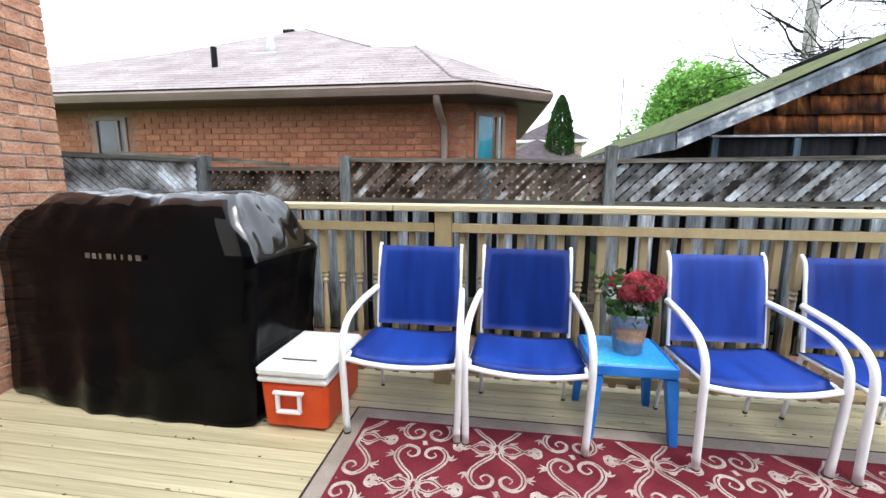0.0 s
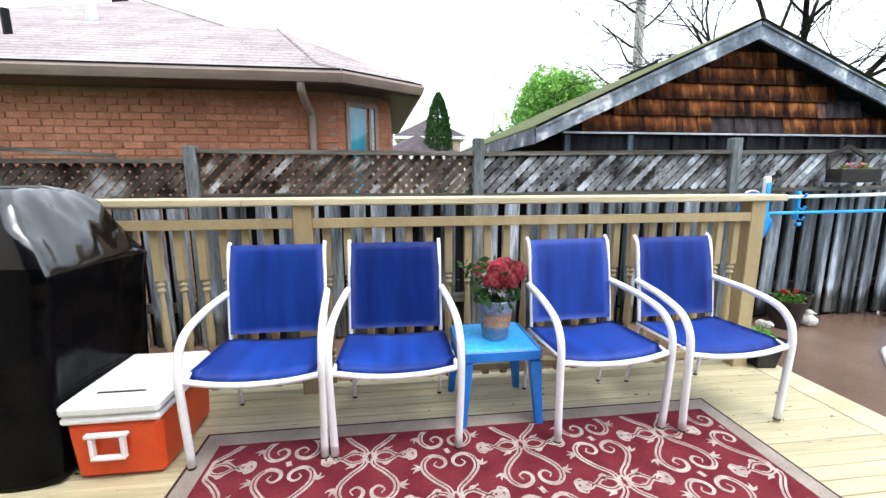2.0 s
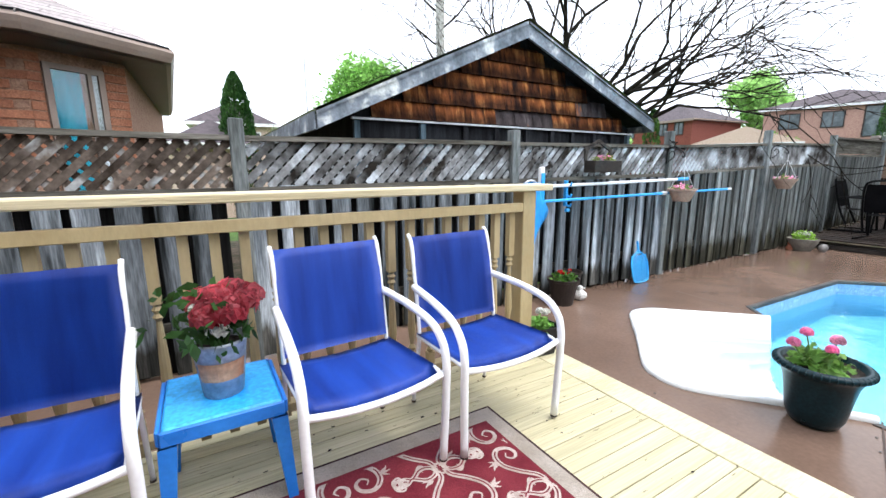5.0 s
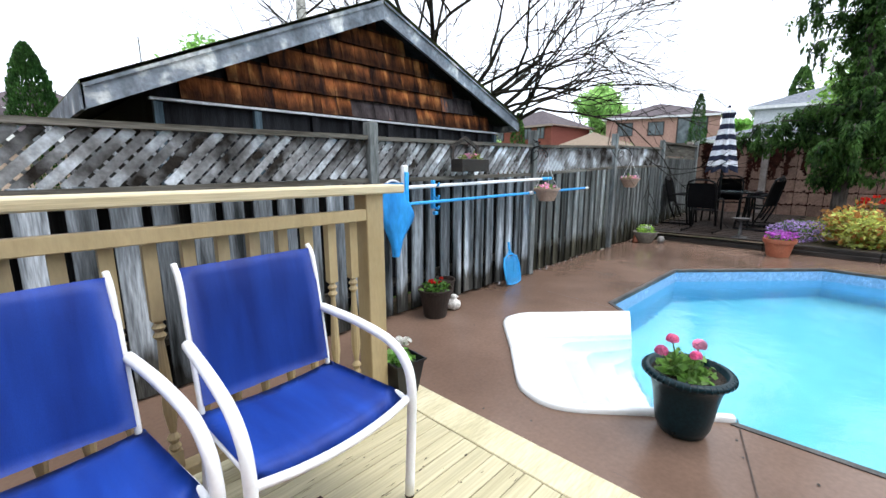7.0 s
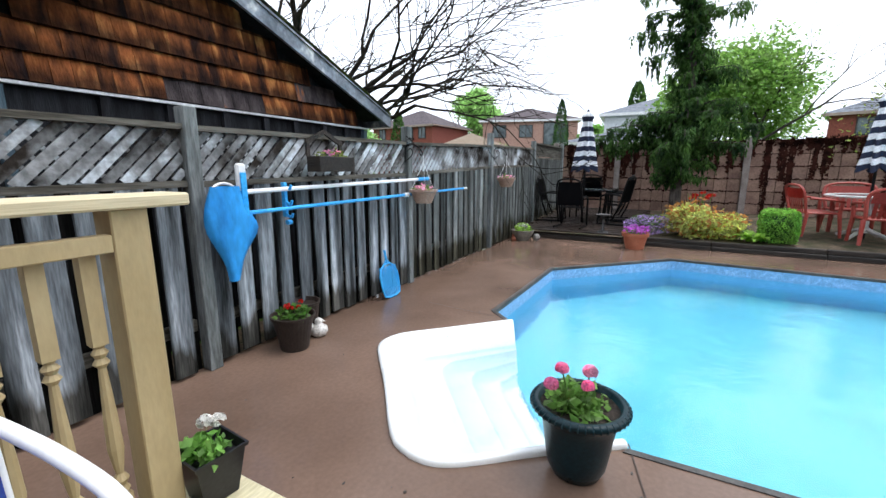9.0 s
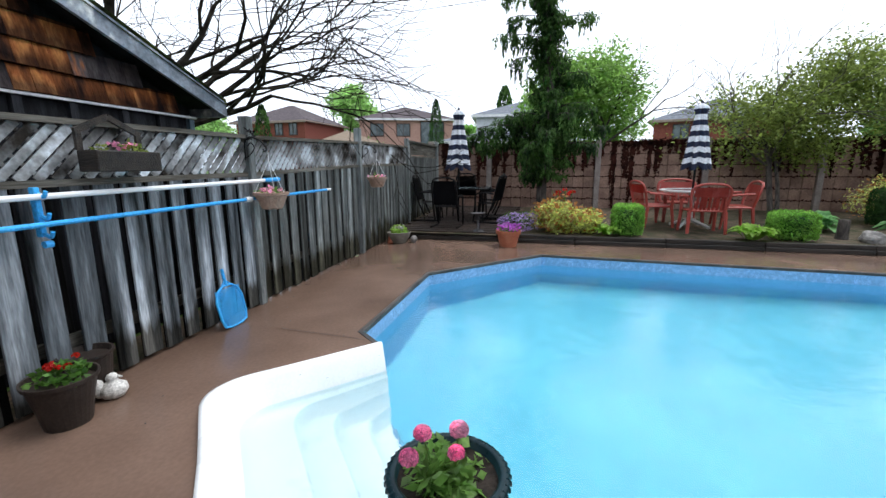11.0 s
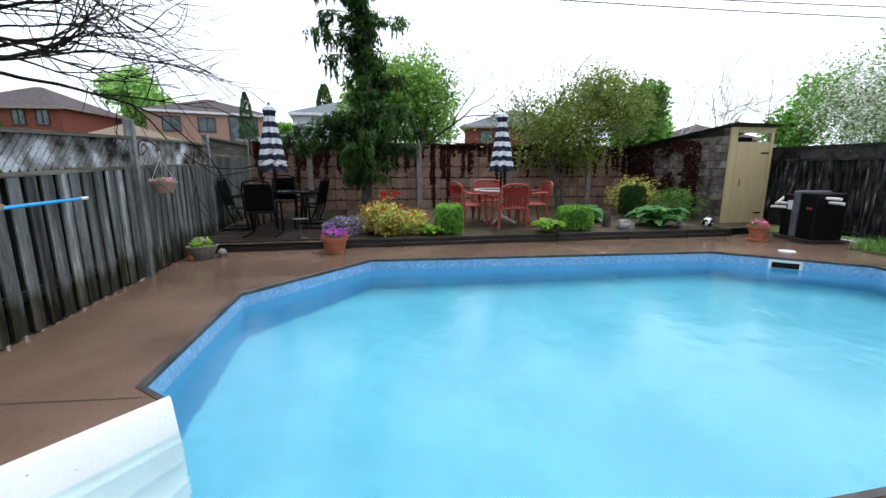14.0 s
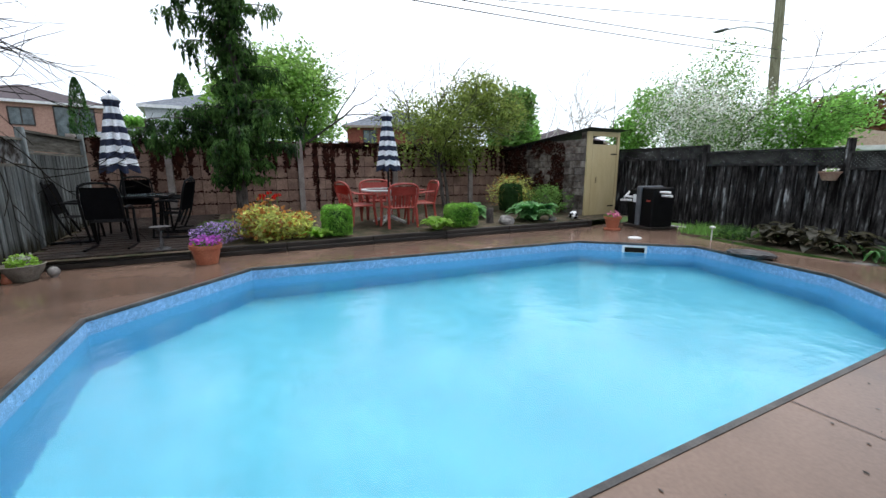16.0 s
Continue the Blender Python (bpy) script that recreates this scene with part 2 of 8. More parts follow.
def tinted(m, dark, period, z0, lo, hi, amp, fine):
    """Darker patches with a ragged edge, low on each board, or greyed at each shingle's weathered butt."""
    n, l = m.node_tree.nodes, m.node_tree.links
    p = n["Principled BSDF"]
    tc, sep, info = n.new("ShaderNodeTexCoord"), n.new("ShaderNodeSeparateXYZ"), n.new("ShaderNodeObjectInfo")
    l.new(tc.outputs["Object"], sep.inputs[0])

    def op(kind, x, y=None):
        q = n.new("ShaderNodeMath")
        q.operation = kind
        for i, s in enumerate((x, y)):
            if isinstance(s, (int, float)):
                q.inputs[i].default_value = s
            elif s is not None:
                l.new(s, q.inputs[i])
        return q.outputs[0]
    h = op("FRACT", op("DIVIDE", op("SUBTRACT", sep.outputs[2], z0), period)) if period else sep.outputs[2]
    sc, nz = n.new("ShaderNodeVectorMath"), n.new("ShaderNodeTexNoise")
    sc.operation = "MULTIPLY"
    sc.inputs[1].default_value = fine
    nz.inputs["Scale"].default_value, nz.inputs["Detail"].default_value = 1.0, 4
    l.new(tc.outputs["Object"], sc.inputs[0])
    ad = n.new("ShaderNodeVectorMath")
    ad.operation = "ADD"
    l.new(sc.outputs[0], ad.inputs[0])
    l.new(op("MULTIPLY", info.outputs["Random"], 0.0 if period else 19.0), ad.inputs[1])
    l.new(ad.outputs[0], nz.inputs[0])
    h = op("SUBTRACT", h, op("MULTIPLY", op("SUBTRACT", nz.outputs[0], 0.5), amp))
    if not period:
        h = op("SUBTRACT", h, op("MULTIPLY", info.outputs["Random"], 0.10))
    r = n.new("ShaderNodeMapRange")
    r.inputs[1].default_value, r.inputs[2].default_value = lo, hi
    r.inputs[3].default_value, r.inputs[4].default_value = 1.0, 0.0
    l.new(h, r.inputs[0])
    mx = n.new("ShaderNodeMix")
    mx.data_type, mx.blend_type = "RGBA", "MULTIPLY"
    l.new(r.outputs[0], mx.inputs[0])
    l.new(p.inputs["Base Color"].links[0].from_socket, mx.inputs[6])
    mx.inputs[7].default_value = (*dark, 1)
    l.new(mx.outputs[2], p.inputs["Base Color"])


tinted(FENCE, (0.28, 0.25, 0.21), 0, 0, 0.08, 0.16, 0.50, (9, 9, 1.2))
tinted(FENCE_FAR, (0.30, 0.27, 0.20), 0, 0, 0.10, 0.22, 0.40, (9, 9, 1.2))
tinted(CEDAR, (0.24, 0.28, 0.40), 0.165, 1.870, 0.26, 0.78, 1.2, (5, 5, 1.5))


def leafmat(name, c1, c2, gloss=0.45):
    m = mat(name, c1, c2, 3.0, rough=gloss, bump=0, fine=14, vary=0.12, finemix=0.4, spec=0.35)
    n, l = m.node_tree.nodes, m.node_tree.links
    p = n["Principled BSDF"]
    geo = n.new("ShaderNodeNewGeometry")
    hs = n.new("ShaderNodeHueSaturation")
    r = n.new("ShaderNodeMapRange")
    r.inputs[3].default_value, r.inputs[4].default_value = 0.6, 1.5
    l.new(geo.outputs["Random Per Island"], r.inputs[0])
    l.new(r.outputs[0], hs.inputs["Value"])
    src = p.inputs["Base Color"].links[0].from_socket
    l.new(src, hs.inputs["Color"])
    l.new(hs.outputs[0], p.inputs["Base Color"])
    tr, mx = n.new("ShaderNodeBsdfTranslucent"), n.new("ShaderNodeMixShader")
    l.new(hs.outputs[0], tr.inputs[0])
    mx.inputs[0].default_value = 0.58
    l.new(p.outputs[0], mx.inputs[1])
    l.new(tr.outputs[0], mx.inputs[2])
    l.new(mx.outputs[0], n["Material Output"].inputs[0])
    return m


L_BRIGHT = leafmat("bright spring leaf", (0.14, 0.32, 0.06), (0.28, 0.50, 0.13))
# Paler leaf for the far trees: haze is put into the colour.
L_FAR = leafmat("far leaf with haze in the colour", (0.24, 0.44, 0.13), (0.42, 0.62, 0.24))
L_MAPLE = leafmat("fresh maple leaf", (0.12, 0.26, 0.04), (0.29, 0.47, 0.12))
L_MID = leafmat("mid green leaf", (0.085, 0.20, 0.035), (0.22, 0.38, 0.10))
L_OLIVE = leafmat("olive bronze leaf", (0.135, 0.19, 0.038), (0.30, 0.38, 0.09))
L_DARK = leafmat("dark conifer needle", (0.008, 0.032, 0.007), (0.090, 0.190, 0.042), 0.7)
L_CEDAR = leafmat("cedar hedge needle", (0.018, 0.060, 0.014), (0.055, 0.13, 0.030))
L_BOX = leafmat("boxwood leaf", (0.13, 0.34, 0.045), (0.32, 0.58, 0.11))
L_YEL = leafmat("yellow spirea leaf", (0.44, 0.50, 0.11), (0.70, 0.74, 0.26))
L_RUST = leafmat("orange new leaf", (0.40, 0.16, 0.05), (0.50, 0.26, 0.08))
L_LIME = leafmat("lime hosta leaf", (0.24, 0.46, 0.06), (0.42, 0.68, 0.12))
L_HOSTA = leafmat("green hosta leaf", (0.12, 0.34, 0.11), (0.26, 0.52, 0.20))
L_PURP = leafmat("dark bronze leaf", (0.03, 0.035, 0.02), (0.08, 0.07, 0.04))
L_RED = leafmat("maroon tree leaf", (0.10, 0.045, 0.02), (0.20, 0.09, 0.04))
F_WHITE = leafmat("white blossom", (0.66, 0.66, 0.62), (0.88, 0.86, 0.83))
F_PINK = leafmat("pink petal", (0.80, 0.20, 0.42), (0.95, 0.56, 0.72))
F_RED = leafmat("red petal", (0.55, 0.015, 0.01), (0.75, 0.04, 0.02))
F_WINE = leafmat("wine silk petal", (0.26, 0.010, 0.025), (0.62, 0.12, 0.15))
F_LILAC = leafmat("lilac petal", (0.35, 0.22, 0.55), (0.55, 0.42, 0.72))
F_PURPLE = leafmat("purple petal", (0.35, 0.05, 0.40), (0.55, 0.15, 0.60))
POTDARK = mat("dark brown plastic pot", (0.025, 0.018, 0.015), (0.045, 0.033, 0.028), 4, rough=0.5, bump=0.05)
POTGREEN = mat("dark green plastic pot", (0.003, 0.014, 0.019), (0.007, 0.027, 0.035), 4, rough=0.30, bump=0.04, spec=0.18)
POTBLACK = mat("black plastic pot", (0.008, 0.008, 0.009), (0.016, 0.016, 0.018), 4, rough=0.35, bump=0.03)
TERRA = mat("terracotta plastic", (0.34, 0.10, 0.055), (0.42, 0.15, 0.085), 4, rough=0.5, bump=0.05)
POTBEIGE = mat("beige plastic pot", (0.30, 0.19, 0.14), (0.38, 0.26, 0.20), 4, rough=0.5, bump=0.05)
POTGREY = mat("grey stone pot", (0.13, 0.12, 0.10), (0.22, 0.20, 0.17), 8, rough=0.8, bump=0.3)
EARTH = mat("potting earth", (0.012, 0.009, 0.007), (0.035, 0.026, 0.02), 20, rough=0.95, bump=0.6)
ZINC = mat("galvanised zinc", (0.20, 0.24, 0.30), (0.36, 0.41, 0.47), 7, rough=0.45, metal=0.5, bump=0.08)
COPPER = mat("rusty label", (0.30, 0.13, 0.06), (0.45, 0.28, 0.18), 12, rough=0.6)
BLACKM = mat("black metal", (0.002, 0.002, 0.0025), (0.005, 0.005, 0.006), 6, rough=0.45, spec=0.15)
BLACKF = mat("black sling fabric", (0.003, 0.003, 0.004), (0.006, 0.006, 0.007), 6, rough=0.8, spec=0.08)
REDP = mat("red resin", (0.27, 0.040, 0.030), (0.34, 0.065, 0.05), 4, rough=0.4, bump=0.04)
PALEP = mat("pale resin", (0.50, 0.50, 0.48), (0.62, 0.62, 0.60), 5, rough=0.4)
NAVY = mat("navy canvas", (0.010, 0.014, 0.035), (0.02, 0.026, 0.055), 8, rough=0.8, bump=0.2)
CANVAS = mat("white canvas", (0.62, 0.64, 0.68), (0.76, 0.77, 0.80), 8, rough=0.8, bump=0.2)
STATUE = mat("white painted ornament", (0.50, 0.48, 0.45), (0.74, 0.72, 0.69), 30, rough=0.6, bump=0.2)
ROCK = mat("dark rock", (0.025, 0.025, 0.027), (0.09, 0.085, 0.085), 6, rough=0.6, bump=0.6, fine=20)
GREYR = mat("grey rock", (0.10, 0.095, 0.09), (0.26, 0.245, 0.23), 6, rough=0.8, bump=0.6, fine=20)
SHEDY = mat("yellow-cream painted board", (0.44, 0.35, 0.185), (0.49, 0.40, 0.225), 1.5, (1, 4, 1), 0.5, 0.05, 25, finemix=0.08)
LBLOCK = mat("weathered white block", (0.045, 0.030, 0.024), (0.21, 0.185, 0.165), 4, rough=0.9, bump=0.5, fine=30, vary=0.3)
HB_RED = mat("far red brick", (0.15, 0.042, 0.030), (0.21, 0.066, 0.046), 12, rough=0.9)
HB_PINK = mat("far pink brick", (0.34, 0.20, 0.16), (0.42, 0.26, 0.21), 12, rough=0.9)
HB_GREY = mat("far pale siding", (0.46, 0.49, 0.52), (0.56, 0.58, 0.60), 12, rough=0.7)
HB_CREAM = mat("far cream stucco", (0.50, 0.36, 0.29), (0.58, 0.44, 0.36), 12, rough=0.9)
RF_BROWN = mat("far brown shingles", (0.055, 0.045, 0.050), (0.10, 0.08, 0.088), 5, rough=0.9, bump=0.3)
RF_GREY = mat("far grey shingles", (0.10, 0.11, 0.13), (0.18, 0.20, 0.23), 5, rough=0.9, bump=0.3)
TRIMW = mat("white trim", (0.62, 0.62, 0.62), (0.74, 0.74, 0.74), 5, rough=0.5)
CURTAIN = mat("turquoise curtain", (0.02, 0.34, 0.48), (0.05, 0.50, 0.66), 3, (6, 6, 0.5), 0.8, 0.1)
ROOMDARK = mat("near-black sheet for the unlit room", (0.02, 0.02, 0.02), (0.05, 0.045, 0.04), 3)
WIRE = mat("black cable", (0.02, 0.02, 0.02), (0.03, 0.03, 0.03), 3)
UPOLE = mat("grey-green utility pole", (0.14, 0.13, 0.08), (0.26, 0.25, 0.17), 3, V, 0.8, 0.3)
PVC = mat("white pipe", (0.7, 0.7, 0.7), (0.8, 0.8, 0.8), 5, rough=0.35)


def shingles(name, c1, c2, sx=0.30, sz=0.14):
    """Rows of roof tabs, laid along x or y by the height of the slope."""
    m = mat(name, c1, c2, 2.0, rough=0.92, bump=0, fine=30, finemix=0.25)
    n, l = m.node_tree.nodes, m.node_tree.links
    p = n["Principled BSDF"]
    tc, sep, cmb = n.new("ShaderNodeTexCoord"), n.new("ShaderNodeSeparateXYZ"), n.new("ShaderNodeCombineXYZ")
    l.new(tc.outputs["Object"], sep.inputs[0])
    ad = n.new("ShaderNodeMath")
    l.new(sep.outputs["X"], ad.inputs[0])
    ad.inputs[1].default_value = 0.0
    l.new(ad.outputs[0], cmb.inputs["X"])
    l.new(sep.outputs["Z"], cmb.inputs["Y"])
    br = n.new("ShaderNodeTexBrick")
    br.inputs["Color1"].default_value, br.inputs["Color2"].default_value, br.inputs["Mortar"].default_value = (0.86, 0.86, 0.86, 1), (1.06, 1.06, 1.06, 1), (0.52, 0.52, 0.52, 1)
    br.inputs["Scale"].default_value, br.inputs["Mortar Size"].default_value = 1.0, 0.006
    br.inputs["Brick Width"].default_value, br.inputs["Row Height"].default_value = sx, sz * 0.45
    l.new(cmb.outputs[0], br.inputs["Vector"])
    mx = n.new("ShaderNodeMix")
    mx.data_type, mx.blend_type = "RGBA", "MULTIPLY"
    mx.inputs[0].default_value = 1
    l.new(p.inputs["Base Color"].links[0].from_socket, mx.inputs[6])
    l.new(br.outputs["Color"], mx.inputs[7])
    l.new(mx.outputs[2], p.inputs["Base Color"])
    bp = n.new("ShaderNodeBump")
    bp.inputs["Strength"].default_value, bp.inputs["Distance"].default_value = 0.5, 0.01
    l.new(br.outputs["Color"], bp.inputs["Height"])
    l.new(bp.outputs[0], p.inputs["Normal"])
    return m


ROOF = shingles("light brown-grey roof shingle", (0.275, 0.235, 0.23), (0.37, 0.325, 0.32), sx=0.9)


def glassy(name, tint, rough=0.0):
    m = bpy.data.materials.new(name)
    m.use_nodes = True
    p = m.node_tree.nodes["Principled BSDF"]
    p.inputs["Base Color"].default_value = (*tint, 1)
    p.inputs["Transmission Weight"].default_value, p.inputs["Roughness"].default_value, p.inputs["IOR"].default_value = 1.0, rough, 1.45
    return m


GLASS = glassy("window glass", (0.9, 0.95, 0.95))
FARGLASS = mat("far window glass", (0.03, 0.045, 0.05), (0.10, 0.13, 0.14), 2, rough=0.12, bump=0, spec=0.5)
WATER = glassy("pool water", (0.72, 0.93, 0.96), 0.02)
WATER.node_tree.nodes["Principled BSDF"].inputs["IOR"].default_value = 1.33
_n, _l = WATER.node_tree.nodes, WATER.node_tree.links
_t, _w, _v, _b = _n.new("ShaderNodeTexCoord"), _n.new("ShaderNodeTexNoise"), _n.new("ShaderNodeTexNoise"), _n.new("ShaderNodeBump")
_w.inputs["Scale"].default_value, _w.inputs["Detail"].default_value = 3.0, 2
_v.inputs["Scale"].default_value, _v.inputs["Detail"].default_value = 20.0, 6
_a = _n.new("ShaderNodeMath")
_a.operation = "MULTIPLY_ADD"
_a.inputs[1].default_value = 0.30
_l.new(_t.outputs["Object"], _w.inputs[0])
_l.new(_t.outputs["Object"], _v.inputs[0])
_l.new(_v.outputs[0], _a.inputs[0])
_l.new(_w.outputs[0], _a.inputs[2])
_b.inputs["Strength"].default_value, _b.inputs["Distance"].default_value = 0.32, 0.03
_l.new(_a.outputs[0], _b.inputs["Height"])
_l.new(_b.outputs[0], _n["Principled BSDF"].inputs["Normal"])


# ---- mesh helpers ----
def part(name, bm, material, parent=None, label="", kind="", smooth=False):
    """Links a bmesh as one mesh object under parent."""
    me = bpy.data.meshes.new(name)
    bmesh.ops.recalc_face_normals(bm, faces=bm.faces)
    bm.to_mesh(me)
    bm.free()
    for mm in material if isinstance(material, (list, tuple)) else [material]:
        me.materials.append(mm)
    if smooth:
        me.shade_smooth()
    ob = new(name, me)
    ob.parent = parent
    return tagged(ob, label=label, kind=kind)


def mesh_part(name, me, parent, m=None):
    """One more object on a mesh that others share."""
    ob = new(name, me)
    ob.parent = parent
    if m is not None:
        ob.matrix_basis = m
    return ob


def thing(name, at, label, category, group="", rz=0.0):
    ob = new(name)
    ob.empty_display_size = 0.1
    ob.matrix_basis = pose(*at, 0, 0, rz)
    return tagged(ob, label, category, group)


def structure(ob, label):
    return tagged(ob, label=label, kind="structure")


def box(bm, a, b, m=None, bev=0.0):
    """An upright box from corner a to corner b, with bevelled edges if bev is given."""
    vs = [bm.verts.new((x, y, z)) for z in (a[2], b[2]) for y in (a[1], b[1]) for x in (a[0], b[0])]
    fs = [bm.faces.new([vs[i] for i in q]) for q in ((0, 2, 3, 1), (4, 5, 7, 6), (0, 1, 5, 4), (2, 6, 7, 3), (0, 4, 6, 2), (1, 3, 7, 5))]
    if bev:
        es = list({e for f in fs for e in f.edges})
        r = bmesh.ops.bevel(bm, geom=es, offset=bev, segments=1, affect="EDGES", profile=0.5)
        vs = list({v for f in r["faces"] for v in f.verts} | {v for v in vs if v.is_valid})
    if m is not None:
        for v in vs:
            v.co = m @ v.co
    return vs


def B():
    return bmesh.new()


def tube(bm, pts, r, seg=8, cap=True):
    """A round bar along pts; r is one radius or one for each point."""
    pts = [Vector(p) for p in pts]
    rs = r if isinstance(r, (list, tuple)) else [r] * len(pts)
    rings, up = [], Vector((0, 0, 1))
    for i, p in enumerate(pts):
        d = (pts[min(i + 1, len(pts) - 1)] - pts[max(i - 1, 0)]).normalized()
        if i == 0:
            up = Vector((1, 0, 0)) if abs(d.z) > 0.9 else Vector((0, 0, 1))
        s = d.cross(up).normalized()
        up = s.cross(d).normalized()
        rings.append([bm.verts.new(p + (s * math.cos(a) + up * math.sin(a)) * rs[i]) for a in [2 * math.pi * k / seg for k in range(seg)]])
    for a, b in zip(rings, rings[1:]):
        for k in range(seg):
            bm.faces.new((a[k], a[(k + 1) % seg], b[(k + 1) % seg], b[k]))
    if cap:
        bm.faces.new(rings[0])
        bm.faces.new(rings[-1])


def lathe(bm, prof, seg=20, at=(0, 0, 0), cap=True):
    """A turned shape: prof is a list of (radius, height)."""
    rings = [[bm.verts.new((at[0] + r * math.cos(2 * math.pi * k / seg), at[1] + r * math.sin(2 * math.pi * k / seg), at[2] + z)) for k in range(seg)] for r, z in prof]
    for a, b in zip(rings, rings[1:]):
        for k in range(seg):
            bm.faces.new((a[k], a[(k + 1) % seg], b[(k + 1) % seg], b[k]))
    if cap:
        bm.faces.new(rings[0])
        bm.faces.new(rings[-1])


def strip(bm, rows):
    """Quads between rows of points that are equally long."""
    vr = [[bm.verts.new(p) for p in row] for row in rows]
    for a, b in zip(vr, vr[1:]):
        for k in range(len(a) - 1):
            bm.faces.new((a[k], a[k + 1], b[k + 1], b[k]))
    return vr


def bend(pts, n=6):
    """A smooth line through pts (Catmull-Rom)."""
    p = [Vector(q) for q in pts]
    p = [2 * p[0] - p[1]] + p + [2 * p[-1] - p[-2]]
    out = []
    for i in range(1, len(p) - 2):
        for k in range(n):
            t = k / n
            a, b, c, d = p[i - 1:i + 3]
            out.append(0.5 * ((2 * b) + (c - a) * t + (2 * a - 5 * b + 4 * c - d) * t * t + (3 * b - a - 3 * c + d) * t ** 3))
    return out + [p[-2]]


def slab(bm, outer, holes, z0, z1):
    """A slab with holes, from outlines in plan."""
    for z in (z0, z1):
        es = []
        for loop in [outer] + holes:
            vs = [bm.verts.new((x, y, z)) for x, y in loop]
            es += [bm.edges.new((vs[i], vs[(i + 1) % len(vs)])) for i in range(len(vs))]
        bmesh.ops.triangle_fill(bm, edges=es, use_beauty=True, normal=(0, 0, 1))
    for loop in [outer] + holes:
        strip(bm, [[(x, y, z) for x, y in loop + loop[:1]] for z in (z0, z1)])
    bmesh.ops.remove_doubles(bm, verts=bm.verts, dist=1e-5)


def leaves(bm, rnd, centre, radii, n, size, shell=0.55, droop=0.0, lump=0.35, aspect=0.5):
    """n small leaves in an uneven blob: each a bent pair of quads' worth of one rhomb."""
    c, rad = Vector(centre), Vector(radii)
    off = Vector((rnd.random() * 50, rnd.random() * 50, rnd.random() * 50))
    made = 0
    while made < n:
        d = Vector((rnd.gauss(0, 1), rnd.gauss(0, 1), rnd.gauss(0, 1))).normalized()
        k = noise.noise(d * 2.2 + off) + 0.5 * noise.noise(d * 5.1 + off)
        r = (1 + lump * k) * (shell + (1 - shell) * rnd.random() ** 0.6)
        p = c + Vector((d.x * rad.x, d.y * rad.y, d.z * rad.z)) * r
        if noise.noise(p * (1.4 / max(0.3, rad.x) * 1.5) + off) < -0.28:
            made += 0.2
            continue
        made += 1
        a = Vector((rnd.gauss(0, 1), rnd.gauss(0, 1), rnd.gauss(0, 0.6) - droop)).normalized()
        b = a.cross(Vector((rnd.gauss(0, 1), rnd.gauss(0, 1), rnd.gauss(0, 1)))).normalized()
        s = size * (0.6 + 0.8 * rnd.random())
        q = [p, p + a * s * 0.5 + b * s * aspect * 0.5, p + a * s, p + a * s * 0.5 - b * s * aspect * 0.5]
        bm.faces.new([bm.verts.new(v) for v in q])


def blade_leaf(bm, base, out, length, width, rise, tip):
    """An arching leaf of six quads from base in the direction out, which rises and falls."""
    o = Vector((out[0], out[1], 0)).normalized()
    s = Vector((-o.y, o.x, 0))
    rows = []
    for k in range(5):
        t = k / 4
        w = width * math.sin(math.pi * min(0.97, 0.12 + 0.88 * t)) * 0.5
        p = Vector(base) + o * length * t + Vector((0, 0, rise * math.sin(math.pi * 0.6 * t) + tip * t * t))
        rows.append([p - s * w + Vector((0, 0, w * 0.25)), p, p + s * w + Vector((0, 0, w * 0.25))])
    strip(bm, rows)


def branch(bm, rnd, p, d, length, r, depth, spread=0.55, up=0.1, seg=5, tips=None, droop=0.0, kids=3, thin=0.62):
    """A limb that forks, tapered, with crooked joints; tips collects where the ends are."""
    pts, rs, n = [Vector(p)], [r], 5
    d = Vector(d).normalized()
    forks = []
    for k in range(n):
        d = (d + Vector((rnd.gauss(0, 0.13), rnd.gauss(0, 0.13), rnd.gauss(0, 0.10) + up * 0.25 - droop))).normalized()
        pts.append(pts[-1] + d * length / n)
        rs.append(r * (1 - 0.55 * (k + 1) / n))
        if k >= 1:
            forks.append((pts[-1], d, rs[-1]))
    tube(bm, pts, rs, seg, cap=False)
    if tips is not None:
        tips.append(pts[-1])
    if depth <= 0:
        return
    for i in range(kids):
        q, dd, rr = forks[-1 - (i % len(forks))]
        sd = Vector((rnd.gauss(0, 1), rnd.gauss(0, 1), rnd.gauss(0, 0.7)))
        sd = (sd - dd * sd.dot(dd)).normalized()
        branch(bm, rnd, q, dd + sd * (spread + 0.35 * rnd.random()), length * (0.6 + 0.2 * rnd.random()), rr * thin + 0.003, depth - 1, spread, up, 4 if depth < 3 else 5, tips, droop, kids, thin)

D = 0.23  # height of the deck above the patio
FY = 3.69  # the north fence
OUT = [(3.70, 1.02), (3.45, 1.38), (3.27, 1.60), (3.17, 1.74), (3.13, 1.86), (3.15, 1.99), (3.24, 2.13), (3.63, 2.45), (3.97, 2.75), (4.06, 2.82), (4.17, 2.86), (4.30, 2.84), (4.41, 2.77), (4.60, 2.58), (5.10, 2.10)]
POOL = [(5.10, 2.10), (5.32, 2.34), (7.36, 2.27), (8.84, 0.79), (8.37, -4.87), (7.01, -6.31), (4.93, -5.85), (3.71, -4.80), (3.70, 1.02)]
OUT = [tuple(q.xy) for q in bend([(*q, 0) for q in OUT], 3)]

